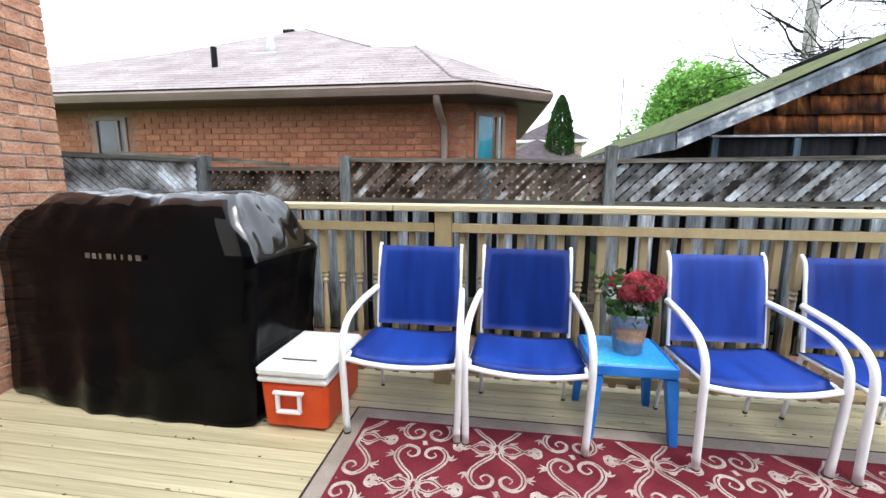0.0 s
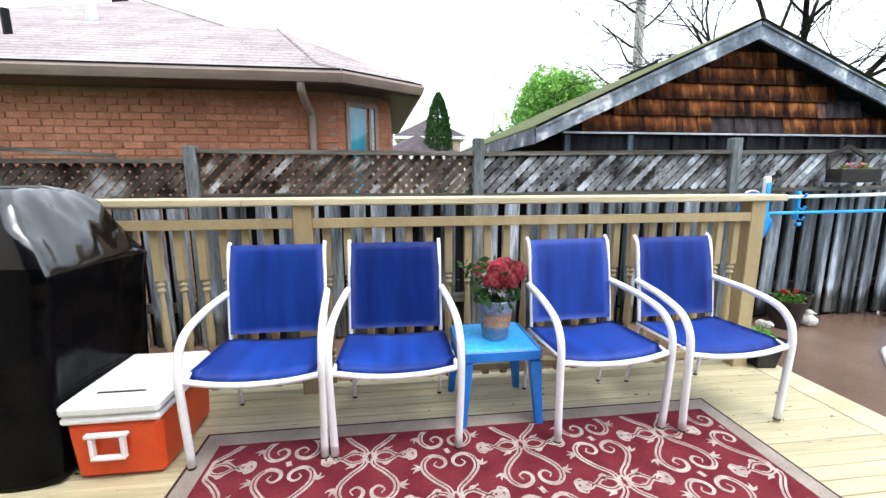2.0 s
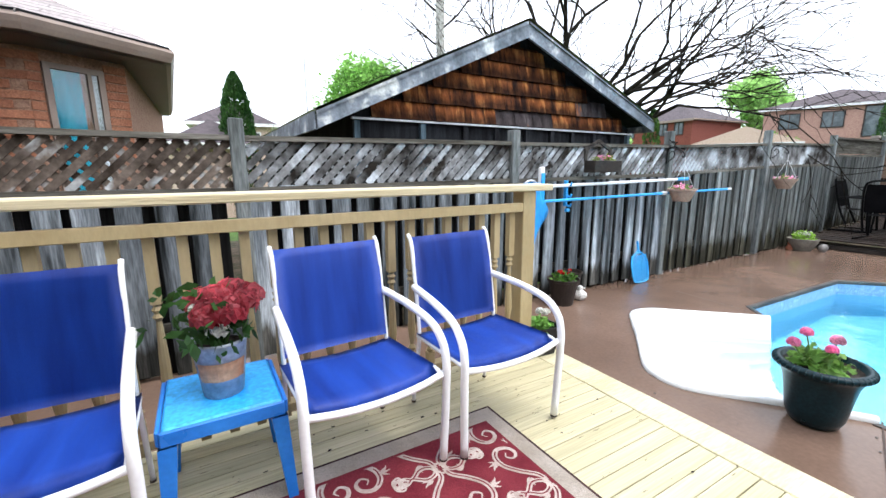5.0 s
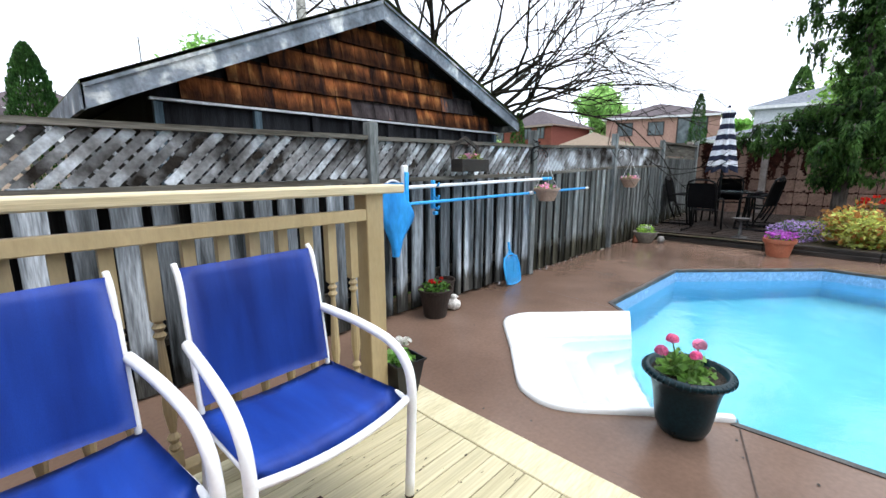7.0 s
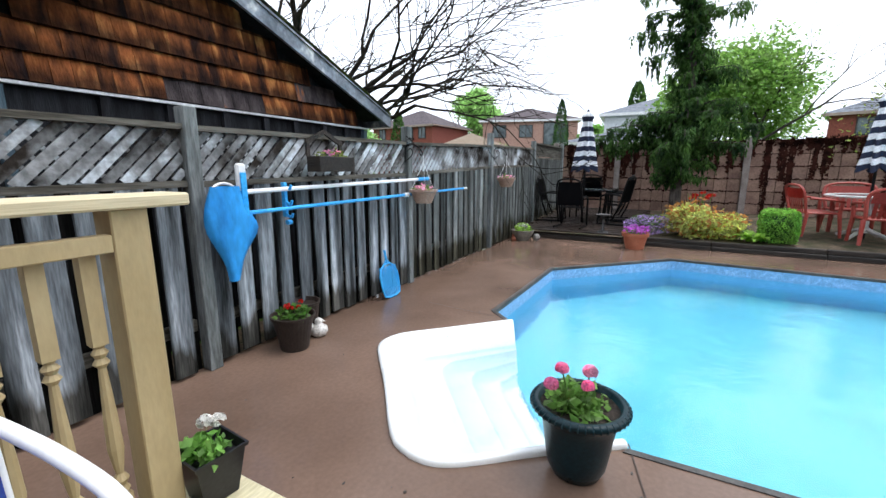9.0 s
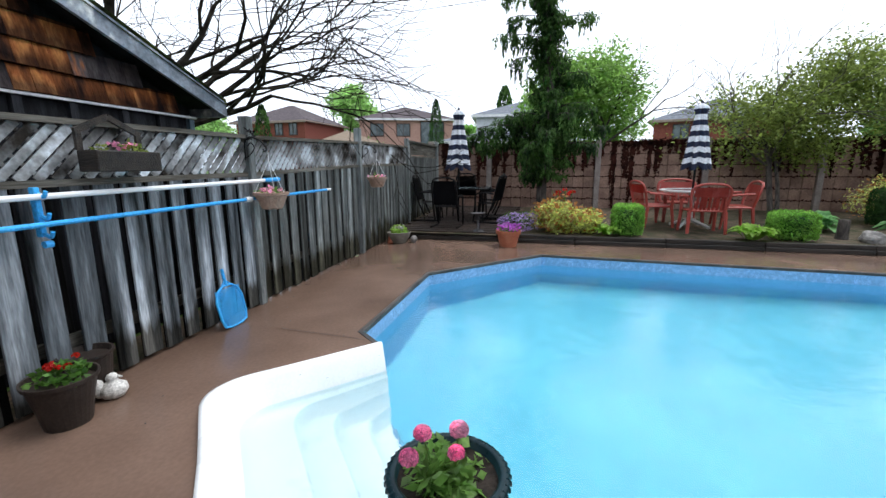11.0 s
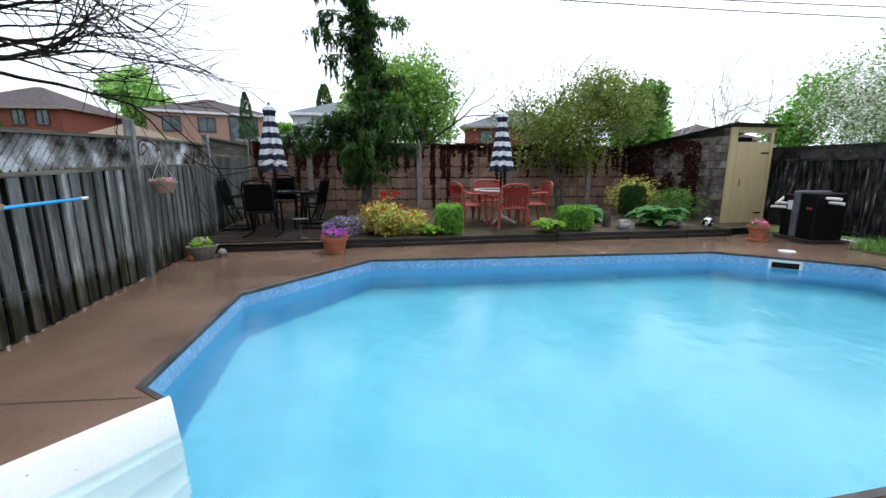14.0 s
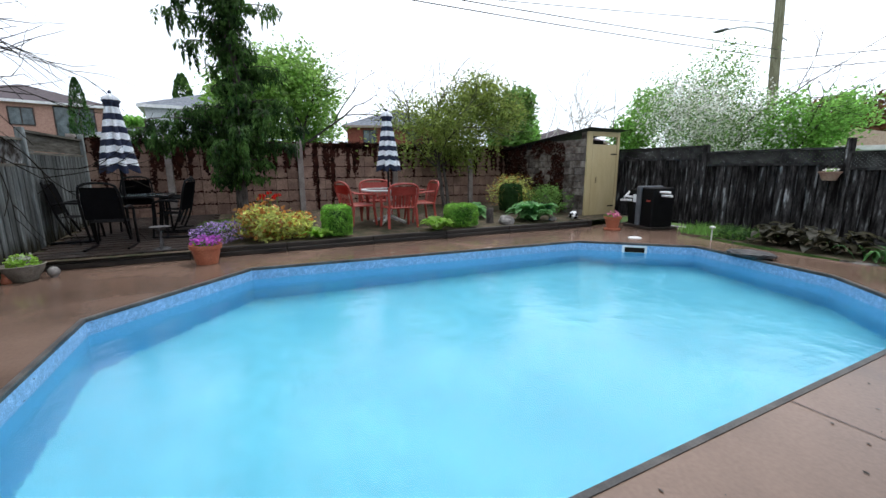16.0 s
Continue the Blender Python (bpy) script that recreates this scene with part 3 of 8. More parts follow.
# ---- ground, patio, pool ----
g = B()
slab(g, [(-400, -400), (400, -400), (400, 400), (-400, 400)], [[(-2.0, -8.55), (9.6, -8.55), (9.6, 3.6), (-2.0, 3.6)]], -0.30, -0.06)
structure(part("ground", g, GRASS), "flat lawn around the yard and the neighbouring gardens")
# Added dark ground: keeps green bounce off the soffit and the board gaps dark.
g = B()
slab(g, [(-10.0, 3.73), (12.0, 3.73), (12.0, 4.25), (1.6, 4.25), (1.6, 10.0), (-10.0, 10.0)], [], -0.30, -0.045)
structure(part("side_yard", g, SOIL), "dark ground added between the fence and the houses to cut green bounce")
g = B()
slab(g, [(-3.4, 3.72), (-3.4, -7.9), (3.6, -7.9), (5.2, -7.0), (6.3, -7.0), (8.05, -7.35), (8.05, -8.5), (10.0, -8.5), (9.78, -6.5), (9.92, 3.72)], [POOL + OUT[1:-1]], -0.12, 0.0)
structure(part("pavement", g, CONC), "brown painted concrete pool surround, wet and worn")
g = B()
for a, b in (((3.745, 1.02), (2.0, 0.55)), ((5.16, 2.28), (5.24, 3.06)), ((3.70, -1.93), (1.8, -1.96))):
    a, b = Vector((*a, 0)), Vector((*b, 0))
    s = (b - a).cross(Vector((0, 0, 1))).normalized() * 0.004
    strip(g, [[a - s + Vector((0, 0, 0.004)), a + s + Vector((0, 0, 0.004))], [b - s + Vector((0, 0, 0.004)), b + s + Vector((0, 0, 0.004))]])
structure(part("pavement_joint", g, JOINT), "dark control joints in the concrete")
g = B()
rnd = random.Random(77)
for a, b in (((2.62, 0.55), (2.88, 1.35)), ((3.05, 2.75), (2.35, 3.05)), ((5.9, 2.9), (6.6, 3.5)), ((9.0, 0.2), (9.75, 0.45)), ((3.0, -0.6), (2.9, 0.2))):
    line = [Vector((*a, 0.003)).lerp(Vector((*b, 0.003)), k / 14) + Vector((rnd.gauss(0, 0.012), rnd.gauss(0, 0.012), 0)) for k in range(15)]
    strip(g, [[q, q + Vector((0.0022, 0.0016, 0))] for q in line])
structure(part("pavement_crack", g, JOINT), "hairline cracks in the concrete")
g = B()
for k in range(150):
    x, y = rnd.uniform(2.6, 9.7), rnd.uniform(2.0, 3.6)
    if rnd.random() < 0.45:
        x, y = rnd.uniform(2.55, 3.6), rnd.uniform(-3.0, 2.6)
    if 3.05 < x < 4.5 and 1.0 < y < 2.95:
        continue
    q, a, h = Vector((x, y, 0.003)), rnd.uniform(0, 6.28), 0.003 + 0.009 * rnd.random() ** 2
    g.faces.new([g.verts.new(q + Vector((math.cos(a + 1.257 * j) * h * rnd.uniform(0.6, 1.6), math.sin(a + 1.257 * j) * h * 0.7, 0.001 * j))) for j in range(5)])
structure(part("blown_leaves", g, BARK, None, "", "stuff"), "dark bits of blown leaf on the concrete")

pool = thing("swimming_pool", (6.2, -1.8, 0), "in-ground swimming pool with blue liner and clear blue water", "pool")
INV = pose(-6.2, 1.8, 0)


def inset(poly, dist):
    """A closed outline moved inwards (outwards if dist is negative)."""
    n, out = len(poly), []
    area = sum(poly[i][0] * poly[(i + 1) % n][1] - poly[(i + 1) % n][0] * poly[i][1] for i in range(n))
    sg = 1 if area > 0 else -1
    for i in range(n):
        p, q, r = (Vector((*poly[(i + k) % n], 0)) for k in (-1, 0, 1))
        n1 = Vector((-(q - p).y, (q - p).x, 0)).normalized() * sg
        n2 = Vector((-(r - q).y, (r - q).x, 0)).normalized() * sg
        m = (n1 + n2).normalized()
        k = dist / max(0.4, m.dot(n1))
        out.append((q.x + m.x * k, q.y + m.y * k))
    return out


def at_pool(bm):
    bmesh.ops.transform(bm, matrix=INV, verts=bm.verts)
    return bm


WALLED = POOL  # all sides but the last, where the steps open
ring_in, ring_out = inset(POOL, 0.006), inset(POOL, -0.038)
g = B()
rows = [[(*p, z) for p in r] for r, z in ((ring_out, 0.0), (ring_out, 0.006), (POOL, 0.007), (ring_in, 0.0), (ring_in, -0.032), (POOL, -0.034))]
strip(g, rows)
part("coping", at_pool(g), COPE, pool, "dark grey pool edge")
g = B()
strip(g, [[(*p, z) for p in inset(POOL, 0.004)] for z in (-0.012, -0.185)])
part("liner_band", at_pool(g), BAND, pool, "mottled blue pattern band")
g = B()
strip(g, [[(*p, -0.185) for p in inset(POOL, 0.004)], [(*p, -1.15) for p in POOL]])
part("liner", at_pool(g), LINER, pool)
g = B()
g.faces.new([g.verts.new((*p, -1.15)) for p in POOL])
part("pool_floor", at_pool(g), POOLFLOOR, pool, "pool floor, paler and more cyan than the walls")
g = B()
MID = Vector((4.40, 1.56))
PRO = [(1.00, 0.0), (1.0, 0.026), (0.98, 0.036), (0.95, 0.030), (0.925, 0.005), (0.83, -0.19), (0.775, -0.23), (0.60, -0.235), (0.585, -0.25), (0.57, -0.44), (0.40, -0.45), (0.385, -0.47), (0.37, -0.66), (0.20, -0.67), (0.18, -0.69), (0.17, -0.9), (0.02, -0.91)]
MOUTH = Vector((1.40, 1.08)).normalized()


def stepped(p, k):
    """A point of the outline drawn in by k towards the mouth; below the water the side walls stay almost upright."""
    d = Vector(p) - MID
    a = MOUTH * d.dot(MOUTH)
    return MID + a * (k if k > 0.84 else 0.84 + (k - 0.84) * 0.10) + (d - a) * k


rows = [[(*stepped(p, k), z) for p in OUT] for k, z in PRO]
strip(g, rows)
part("pool_steps", at_pool(g), WHITE, pool, "white moulded fibreglass entry steps", smooth=True)
g = B()
strip(g, [[(*p, z) for p in (POOL[-1], POOL[0])] for z in (-0.9, -1.15)])
part("liner_end", at_pool(g), LINER, pool)
g = B()
o2 = [tuple(stepped(p, 0.848)) for p in OUT]
wp = POOL[:-1] + [POOL[-1]] + [o2[0]] + o2[1:-1] + [o2[-1]]
vs = [g.verts.new((*p, -0.16)) for p in wp]
es = [g.edges.new((vs[i], vs[(i + 1) % len(vs)])) for i in range(len(vs))]
bmesh.ops.triangle_fill(g, edges=es, use_beauty=True, normal=(0, 0, 1))
w = part("water", at_pool(g), WATER, pool, "still clear pool water with rain rings")
if w.data.polygons[0].normal.z < 0:
    w.data.flip_normals()
w.visible_shadow = False
# skimmer mouth in the wall between two corners
sk = pose(7.69, -5.59, -0.115, 0, 0, 46.5)
g = B()
for a, b in (((-0.21, -0.01, -0.075), (0.21, 0.03, -0.045)), ((-0.21, -0.01, 0.045), (0.21, 0.03, 0.075)), ((-0.21, -0.01, -0.045), (-0.17, 0.03, 0.045)), ((0.17, -0.01, -0.045), (0.21, 0.03, 0.045))):
    box(g, a, b)
bmesh.ops.transform(g, matrix=sk, verts=g.verts)
part("skimmer", at_pool(g), WPLAST, pool, "white skimmer mouth")
# dark plate stands in for the shade inside the skimmer mouth
g = B()
box(g, (-0.17, 0.004, -0.045), (0.17, 0.022, 0.045))
bmesh.ops.transform(g, matrix=sk, verts=g.verts)
part("skimmer_opening", at_pool(g), GAP, pool)
# lid of the pool skimmer, let into the concrete
g = B()
lathe(g, [(0.125, 0.001), (0.125, 0.016), (0.11, 0.022)], 24)
s = thing("drain_cover", (8.10, -6.10, 0), "round white skimmer lid set in the concrete", "lid")
part("disc", g, WPLAST, s)

# ---- raised bed ----
g = B()
rows = []
for k in range(9):
    x = 9.9 + k * 0.56
    rows.append([(x, y, 0.13 + 0.018 * k + 0.02 * noise.noise(Vector((x, y, 0)))) for y in [3.66 - j * 0.35 for j in range(35)]])
strip(g, rows)
structure(part("planting_bed", g, SOIL, smooth=True), "raised bed of mossy gravel behind the pool")
g = B()
strip(g, [[(3.3, y, -0.02) for y in (-8.55, -7.85)], [(5.2, y, 0.03) for y in (-8.55, -6.98)], [(8.1, y, 0.03) for y in (-8.55, -7.4)]])
structure(part("fence_bed", g, SOIL), "narrow soil bed along the old fence")

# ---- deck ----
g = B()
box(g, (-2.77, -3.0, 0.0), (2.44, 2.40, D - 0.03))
structure(part("deck_base", g, DECKGAP), "deck framing, coloured dark for the shade between the boards")


def boards_deck():
    rnd = random.Random(3)
    deck = new("deck")
    structure(deck, "yellow painted wooden deck, worn between the boards")
    meshes = []
    for k in range(3):
        g = B()
        box(g, (0, 0.0016, -0.028), (1, 0.0745, 0), bev=0.0016)
        me = bpy.data.meshes.new("deck_board")
        g.to_mesh(me)
        g.free()
        me.materials.append(DECK)
        meshes.append(me)
    W = 0.0765
    y = 2.42 - W
    while y > -2.95:
        mesh_part("deck_board", meshes[0], deck, Matrix.Translation((-2.77, y, D + rnd.uniform(-0.001, 0.001))) @ Matrix.Diagonal((2.335 + 2.77, 1, 1, 1)))
        if y < -1.0:
            mesh_part("deck_board", meshes[0], deck, Matrix.Translation((2.516, y, D + rnd.uniform(-0.001, 0.001))) @ Matrix.Diagonal((0.48, 1, 1, 1)))
        y -= W
    g = B()
    box(g, (2.505, -3.0, 0.0), (2.99, -0.93, D - 0.03))
    part("wing_framing", g, RAIL, deck)
    g = B()
    box(g, (2.338, -3.0, D - 0.028), (2.512, 2.42, D + 0.003), bev=0.004)
    part("edge_board", g, DECK, deck)
    g = B()
    box(g, (2.44, -3.0, 0.0), (2.475, 2.42, D - 0.03))
    box(g, (-2.77, 2.39, 0.0), (2.44, 2.41, D - 0.03))
    part("fascia_board", g, RAIL, deck)
    rnd = random.Random(33)
    g = B()
    for k in range(700):
        x, y = rnd.uniform(-2.6, 2.33), rnd.uniform(-0.2, 2.35)
        if -0.76 < x < 1.75 and y < 1.97:
            continue
        if rnd.random() < 0.6:
            y = 2.42 - 0.0765 * round((2.42 - y) / 0.0765) + rnd.gauss(0, 0.006)
        s, a = 0.002 + 0.008 * rnd.random() ** 3, rnd.uniform(0, 6.28)
        n = 5
        c = Vector((x, y, D + 0.003))
        g.faces.new([g.verts.new(c + Vector((math.cos(a + q * 1.257) * s * rnd.uniform(0.5, 1.8), math.sin(a + q * 1.257) * s * 0.6, 0.001 * q))) for q in range(n)])
    # thin slivers added as cracks and wear along the boards
    for k in range(190):
        x, y = (rnd.uniform(1.8, 2.30), rnd.uniform(-0.8, 2.3)) if k % 2 else (rnd.uniform(-2.5, 2.2), rnd.uniform(-0.1, 0.36))
        if k % 3 == 0:
            x, y = rnd.uniform(-1.0, 2.2), rnd.uniform(1.98, 2.28)
        L, w = rnd.uniform(0.015, 0.06), rnd.uniform(0.0007, 0.0016)
        q, t = Vector((x, y, D + 0.0035)), rnd.gauss(0, 0.0015)
        g.faces.new([g.verts.new(q + Vector(o)) for o in ((0, 0, 0), (L * 0.5, t - w, 0), (L, 0, 0), (L * 0.45, t + w, 0))])
    structure(part("leaf_litter", g, EARTH), "dark bits of blown leaf and dirt, and crack lines, on the deck boards")


# ---- railing ----
def railing():
    r = thing("deck_railing", (0, 2.335, 0), "tan painted wooden railing with turned balusters and a pale top rail", "railing")
    for x in (-0.335, 2.262, -2.715):
        g = B()
        box(g, (x - 0.048, -0.048, 0.0), (x + 0.048, 0.048, 1.262), bev=0.004)
        part("post", g, RAIL, r)
    for a, b in ((-2.77, -0.62), (-0.617, 2.42)):
        g = B()
        box(g, (a, -0.075, 1.262), (b, 0.075, 1.300), bev=0.006)
        part("top_rail", g, RAILTOP, r, "pale bare wooden top rail")
    for a, b in ((-2.66, -0.385), (-0.285, 2.212)):
        g = B()
        box(g, (a, -0.05, 1.145), (b, -0.012, 1.195), bev=0.003)
        part("upper_rail", g, RAIL, r)
        g = B()
        box(g, (a, -0.03, D + 0.07), (b, 0.03, D + 0.11), bev=0.003)
        part("lower_rail", g, RAIL, r)
    g = B()
    h = 0.019
    prof = [(h, 0.31), (h, 0.40), (0.012, 0.405), (0.021, 0.42), (0.012, 0.435), (0.022, 0.455), (0.010, 0.475), (0.014, 0.50), (0.021, 0.56), (0.018, 0.66), (0.011, 0.80), (0.010, 0.815), (0.021, 0.83), (0.012, 0.845), (0.021, 0.86), (0.011, 0.875), (0.021, 0.885)]
    lathe(g, [(r0 * 1.0, z) for r0, z in prof[2:]], 10)
    box(g, (-h, -h, 0.27), (h, h, 0.405))
    box(g, (-h, -h, 0.885), (h, h, 1.17))
    me = bpy.data.meshes.new("baluster")
    bmesh.ops.recalc_face_normals(g, faces=g.faces)
    g.to_mesh(me)
    g.free()
    me.materials.append(RAIL)
    for i, x in enumerate([-2.60 + 0.1095 * k for k in range(20)] + [-0.225 + 0.1085 * k for k in range(23)]):
        mesh_part("baluster", me, r, pose(x, 0.004, 0, 0, 0, 90 * (i % 4)))


# ---- own house wall ----
def house_wall():
    # unseen wall, added to block skylight and give the cover something dark to reflect
    g = B()
    box(g, (-2.776, -4.0, -0.1), (1.9, -1.85, 4.4))
    structure(part("wall_back", g, TAUPED), "plain unseen wall added behind the deck to cut skylight and darken reflections")
    g = B()
    box(g, (-3.2, -4.0, -0.1), (-2.777, 2.29, 4.4))
    w = structure(part("wall_house", g, MORTAR), "orange-brown brick house wall with grey mortar")
    g = B()
    box(g, (0, 0, 0), (0.012, 0.205, 0.062), bev=0.003)
    me = bpy.data.meshes.new("brick")
    g.to_mesh(me)
    g.free()
    me.materials.append(BRICK)
    rnd = random.Random(5)
    for r in range(38):
        z = 0.10 + r * 0.0735
        n = 0
        y = 2.293 - (0.205 if r % 2 else 0.10)
        if r % 2 == 0:
            mesh_part("brick", me, w, Matrix.Translation((-2.781 + rnd.uniform(0, 0.003), 2.195, z)) @ Matrix.Diagonal((1, 0.475, 1, 1)))
            y -= 0.215 - 0.0
        else:
            y -= 0.0
        while n < 6:
            mesh_part("brick", me, w, Matrix.Translation((-2.781 + rnd.uniform(0, 0.004), y - (0.0 if r % 2 else 0.0), z)))
            y -= 0.215
            n += 1


# ---- north fence ----
POSTS = [(-2.845, 1.66), (-1.43, 1.65), (0.867, 1.73), (3.28, 1.755), (5.81, 1.85), (8.43, 1.97), (11.04, 1.99), (13.9, 2.08)]
TOPS = [(1.55, 1.555), (1.63, 1.62), (1.62, 1.65), (1.645, 1.68), (1.68, 1.77), (1.785, 1.83), (1.96, 1.98)]


def fence_north():
    rnd = random.Random(8)
    f = thing("wooden_fence", (0, FY, 0), "weathered grey board fence with a lattice top", "fence")
    for x, h in POSTS:
        g = B()
        box(g, (x - 0.045, -0.075, 0), (x + 0.045, 0.02, h), bev=0.006)
        part("post", g, POSTW, f)
    g = B()
    box(g, (-0.07, -0.012, 0), (0.07, 0.008, 1), bev=0.003)
    me = bpy.data.meshes.new("board")
    g.to_mesh(me)
    g.free()
    meb, mef = me.copy(), me.copy()
    mef.materials.append(FENCE_FAR)
    me.materials.append(FENCE)
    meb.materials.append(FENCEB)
    g = B()
    vs = box(g, (-3.95, 0.075, 0), (-2.05, 0.11, 1))
    for v in vs:
        v.co.z = 1.715 - 0.062 * (v.co.x + 3.95) + (0 if v.co.z > 0.5 else -0.035)
    part("loose_rail", g, FENCE_H, f, "loose weathered rail sloping behind the fence")
    for i, ((x0, _), (x1, _)) in enumerate(zip(POSTS, POSTS[1:])):
        t0, t1 = TOPS[i]
        a, b = x0 + 0.046, x1 - 0.046
        lo = 0.33 if i < 5 else (0.345 if i == 5 else 0.30)

        def top(x):
            return t0 + (t1 - t0) * (x - a) / (b - a)
        for dz, hh, dy0, dy1 in ((0, 0.035, -0.055, 0.04), (-lo - 0.02, 0.04, -0.045, 0.03)):
            g = B()
            vs = box(g, (a, dy0, 0), (b, dy1, 1))
            for v in vs:
                v.co.z = top(v.co.x) + dz + (0 if v.co.z > 0.5 else -hh)
            part("rail", g, FENCE_H, f)
        g = B()
        box(g, (a, 0.03, 0.28), (b, 0.065, 0.36))
        part("back_rail", g, FENCE_H, f)
        # boards in two layers
        x = a + 0.07
        while x < b - 0.05:
            hb = top(x) - lo - 0.03
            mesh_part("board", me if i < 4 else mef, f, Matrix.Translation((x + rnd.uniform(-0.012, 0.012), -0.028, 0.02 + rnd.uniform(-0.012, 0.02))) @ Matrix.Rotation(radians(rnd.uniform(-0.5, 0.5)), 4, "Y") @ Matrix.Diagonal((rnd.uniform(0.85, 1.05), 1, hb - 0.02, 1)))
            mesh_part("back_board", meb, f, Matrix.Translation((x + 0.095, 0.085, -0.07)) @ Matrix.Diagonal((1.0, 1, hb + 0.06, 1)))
            x += 0.192 if i < 5 else 0.17
        # lattice: front slats lean one way, back slats the other
        if i == 6:
            g = B()
            vs = box(g, (a, -0.01, 0), (b, 0.01, 1))
            for v in vs:
                v.co.z = top(v.co.x) - 0.035 + (0 if v.co.z > 0.5 else -lo + 0.03)
            part("top_panel", g, FENCE_H, f, "plain weathered top panel")
            continue
        joined = B()
        zb, zt = -lo - 0.022, -0.033
        hgt = zt - zb
        step = 0.092
        for layer in (0, 1):
            x = a - hgt
            while x < b:
                p0, p1 = [x, 0.0], [x + hgt, hgt]
                u0, u1 = max(0.0, (a - x) / hgt), min(1.0, (b - x) / hgt)
                if u1 - u0 > 0.08:
                    q = []
                    for u in (u0, u1):
                        X = x + u * hgt
                        Z = top(X) + (zb + u * hgt if layer == 0 else zt - u * hgt)
                        q.append((X, Z))
                    wv = ((0.0215, 0.021) if i < 2 else (0.0245, 0.012))[layer] + rnd.uniform(-0.002, 0.003)
                    y0 = -0.020 if layer == 0 else -0.010
                    bm = B() if (i in (1, 2, 3) and layer == 0) else joined
                    (xa, za), (xb, zbb) = q
                    L = math.hypot(xb - xa, zbb - za)
                    m = Matrix.Translation((xa, y0, za)) @ Matrix.Rotation(-math.atan2(zbb - za, xb - xa), 4, "Y")
                    box(bm, (0, -0.005, -wv), (L, 0.004, wv), m)
                    if bm is not joined:
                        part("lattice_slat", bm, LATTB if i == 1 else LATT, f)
                x += step
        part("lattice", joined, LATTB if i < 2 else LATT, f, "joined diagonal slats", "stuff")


def fence_west():
    rnd = random.Random(9)
    f = thing("wooden_fence", (-2.90, 3.65, 0), "weathered grey return fence with a lattice top by the house", "fence", rz=-104)
    for x in (0.0, 1.15):
        g = B()
        box(g, (x - 0.045, -0.045, 0), (x + 0.045, 0.045, 1.64), bev=0.005)
        part("post", g, FENCE, f)
    g = B()
    for z in (1.625, 1.27):
        box(g, (0.046, -0.03, z - 0.035), (1.104, 0.03, z))
    part("rail", g, FENCE_H, f)
    g = B()
    x = -0.32
    while x < 1.1:
        u0, u1 = max(0.0, (0.046 - x) / 0.32), min(1.0, (1.104 - x) / 0.32)
        if u1 > u0:
            for s in (0, 1):
                za, zb = (1.27 + u0 * 0.32, 1.27 + u1 * 0.32) if s == 0 else (1.59 - u0 * 0.32, 1.59 - u1 * 0.32)
                xa, xb = x + u0 * 0.32, x + u1 * 0.32
                L = math.hypot(xb - xa, zb - za)
                m = Matrix.Translation((xa, 0.008 - 0.012 * s, za)) @ Matrix.Rotation(-math.atan2(zb - za, xb - xa), 4, "Y")
                box(g, (0, -0.005, -0.019), (L, 0.005, 0.019), m)
        x += 0.062
    part("lattice", g, LATT, f, "joined diagonal slats", "stuff")
    for k in range(7):
        g = B()
        box(g, (0.06 + k * 0.155, -0.012, 0.03), (0.2 + k * 0.155, 0.008, 1.235))
        part("board", g, FENCE, f)


# ---- south fence ----
def fence_south():
    rnd = random.Random(18)
    f = thing("wooden_fence", (0, -8.6, 0), "dark weathered board fence with a shallow lattice top", "fence")
    xs = [-1.4, 1.05, 3.5, 5.95, 8.40, 11.6]
    for x in xs:
        g = B()
        box(g, (x - 0.05, -0.05, 0), (x + 0.05, 0.06, 1.86 if x < 8 else 1.87), bev=0.006)
        part("post", g, SFENCE, f)
    for x0, x1 in zip(xs, xs[1:]):
        a, b = x0 + 0.05, x1 - 0.05
        dz = {5.95: -0.16, 8.40: -0.02}.get(x0, -0.24)
        for lo_, hi_ in (((a, -0.03, 1.84 + dz), (b, 0.06, 1.875 + dz)), ((a, -0.02, 1.56 + dz), (b, 0.045, 1.60 + dz)), ((a, 0.02, 0.10), (b, 0.06, 0.14))):
            g = B()
            box(g, lo_, hi_)
            part("rail", g, SLATT, f)
        x = a + 0.075
        while x < b:
            g = B()
            box(g, (x - 0.07 + rnd.uniform(-0.005, 0.005), 0.0, 0.05), (x + 0.07, 0.018, 1.56 + dz), bev=0.002)
            part("board", g, SFENCE, f)
            g = B()
            box(g, (x + 0.02, -0.03, 0.05), (x + 0.14, -0.012, 1.56 + dz))
            part("board", g, SFENCE, f)
            x += 0.165
        g = B()
        hgt = 0.24
        x = a - hgt
        while x < b:
            u0, u1 = max(0.0, (a - x) / hgt), min(1.0, (b - x) / hgt)
            if u1 > u0:
                for s in (0, 1):
                    za, zb = (1.60 + dz + u0 * hgt, 1.60 + dz + u1 * hgt) if s == 0 else (1.84 + dz - u0 * hgt, 1.84 + dz - u1 * hgt)
                    xa, xb = x + u0 * hgt, x + u1 * hgt
                    L = math.hypot(xb - xa, zb - za)
                    m = Matrix.Translation((xa, 0.02 - 0.012 * s, za)) @ Matrix.Rotation(-math.atan2(zb - za, xb - xa), 4, "Y")
                    box(g, (0, -0.004, -0.017), (L, 0.004, 0.017), m)
            x += 0.06
        part("lattice", g, SLATT, f, "joined diagonal slats", "stuff")


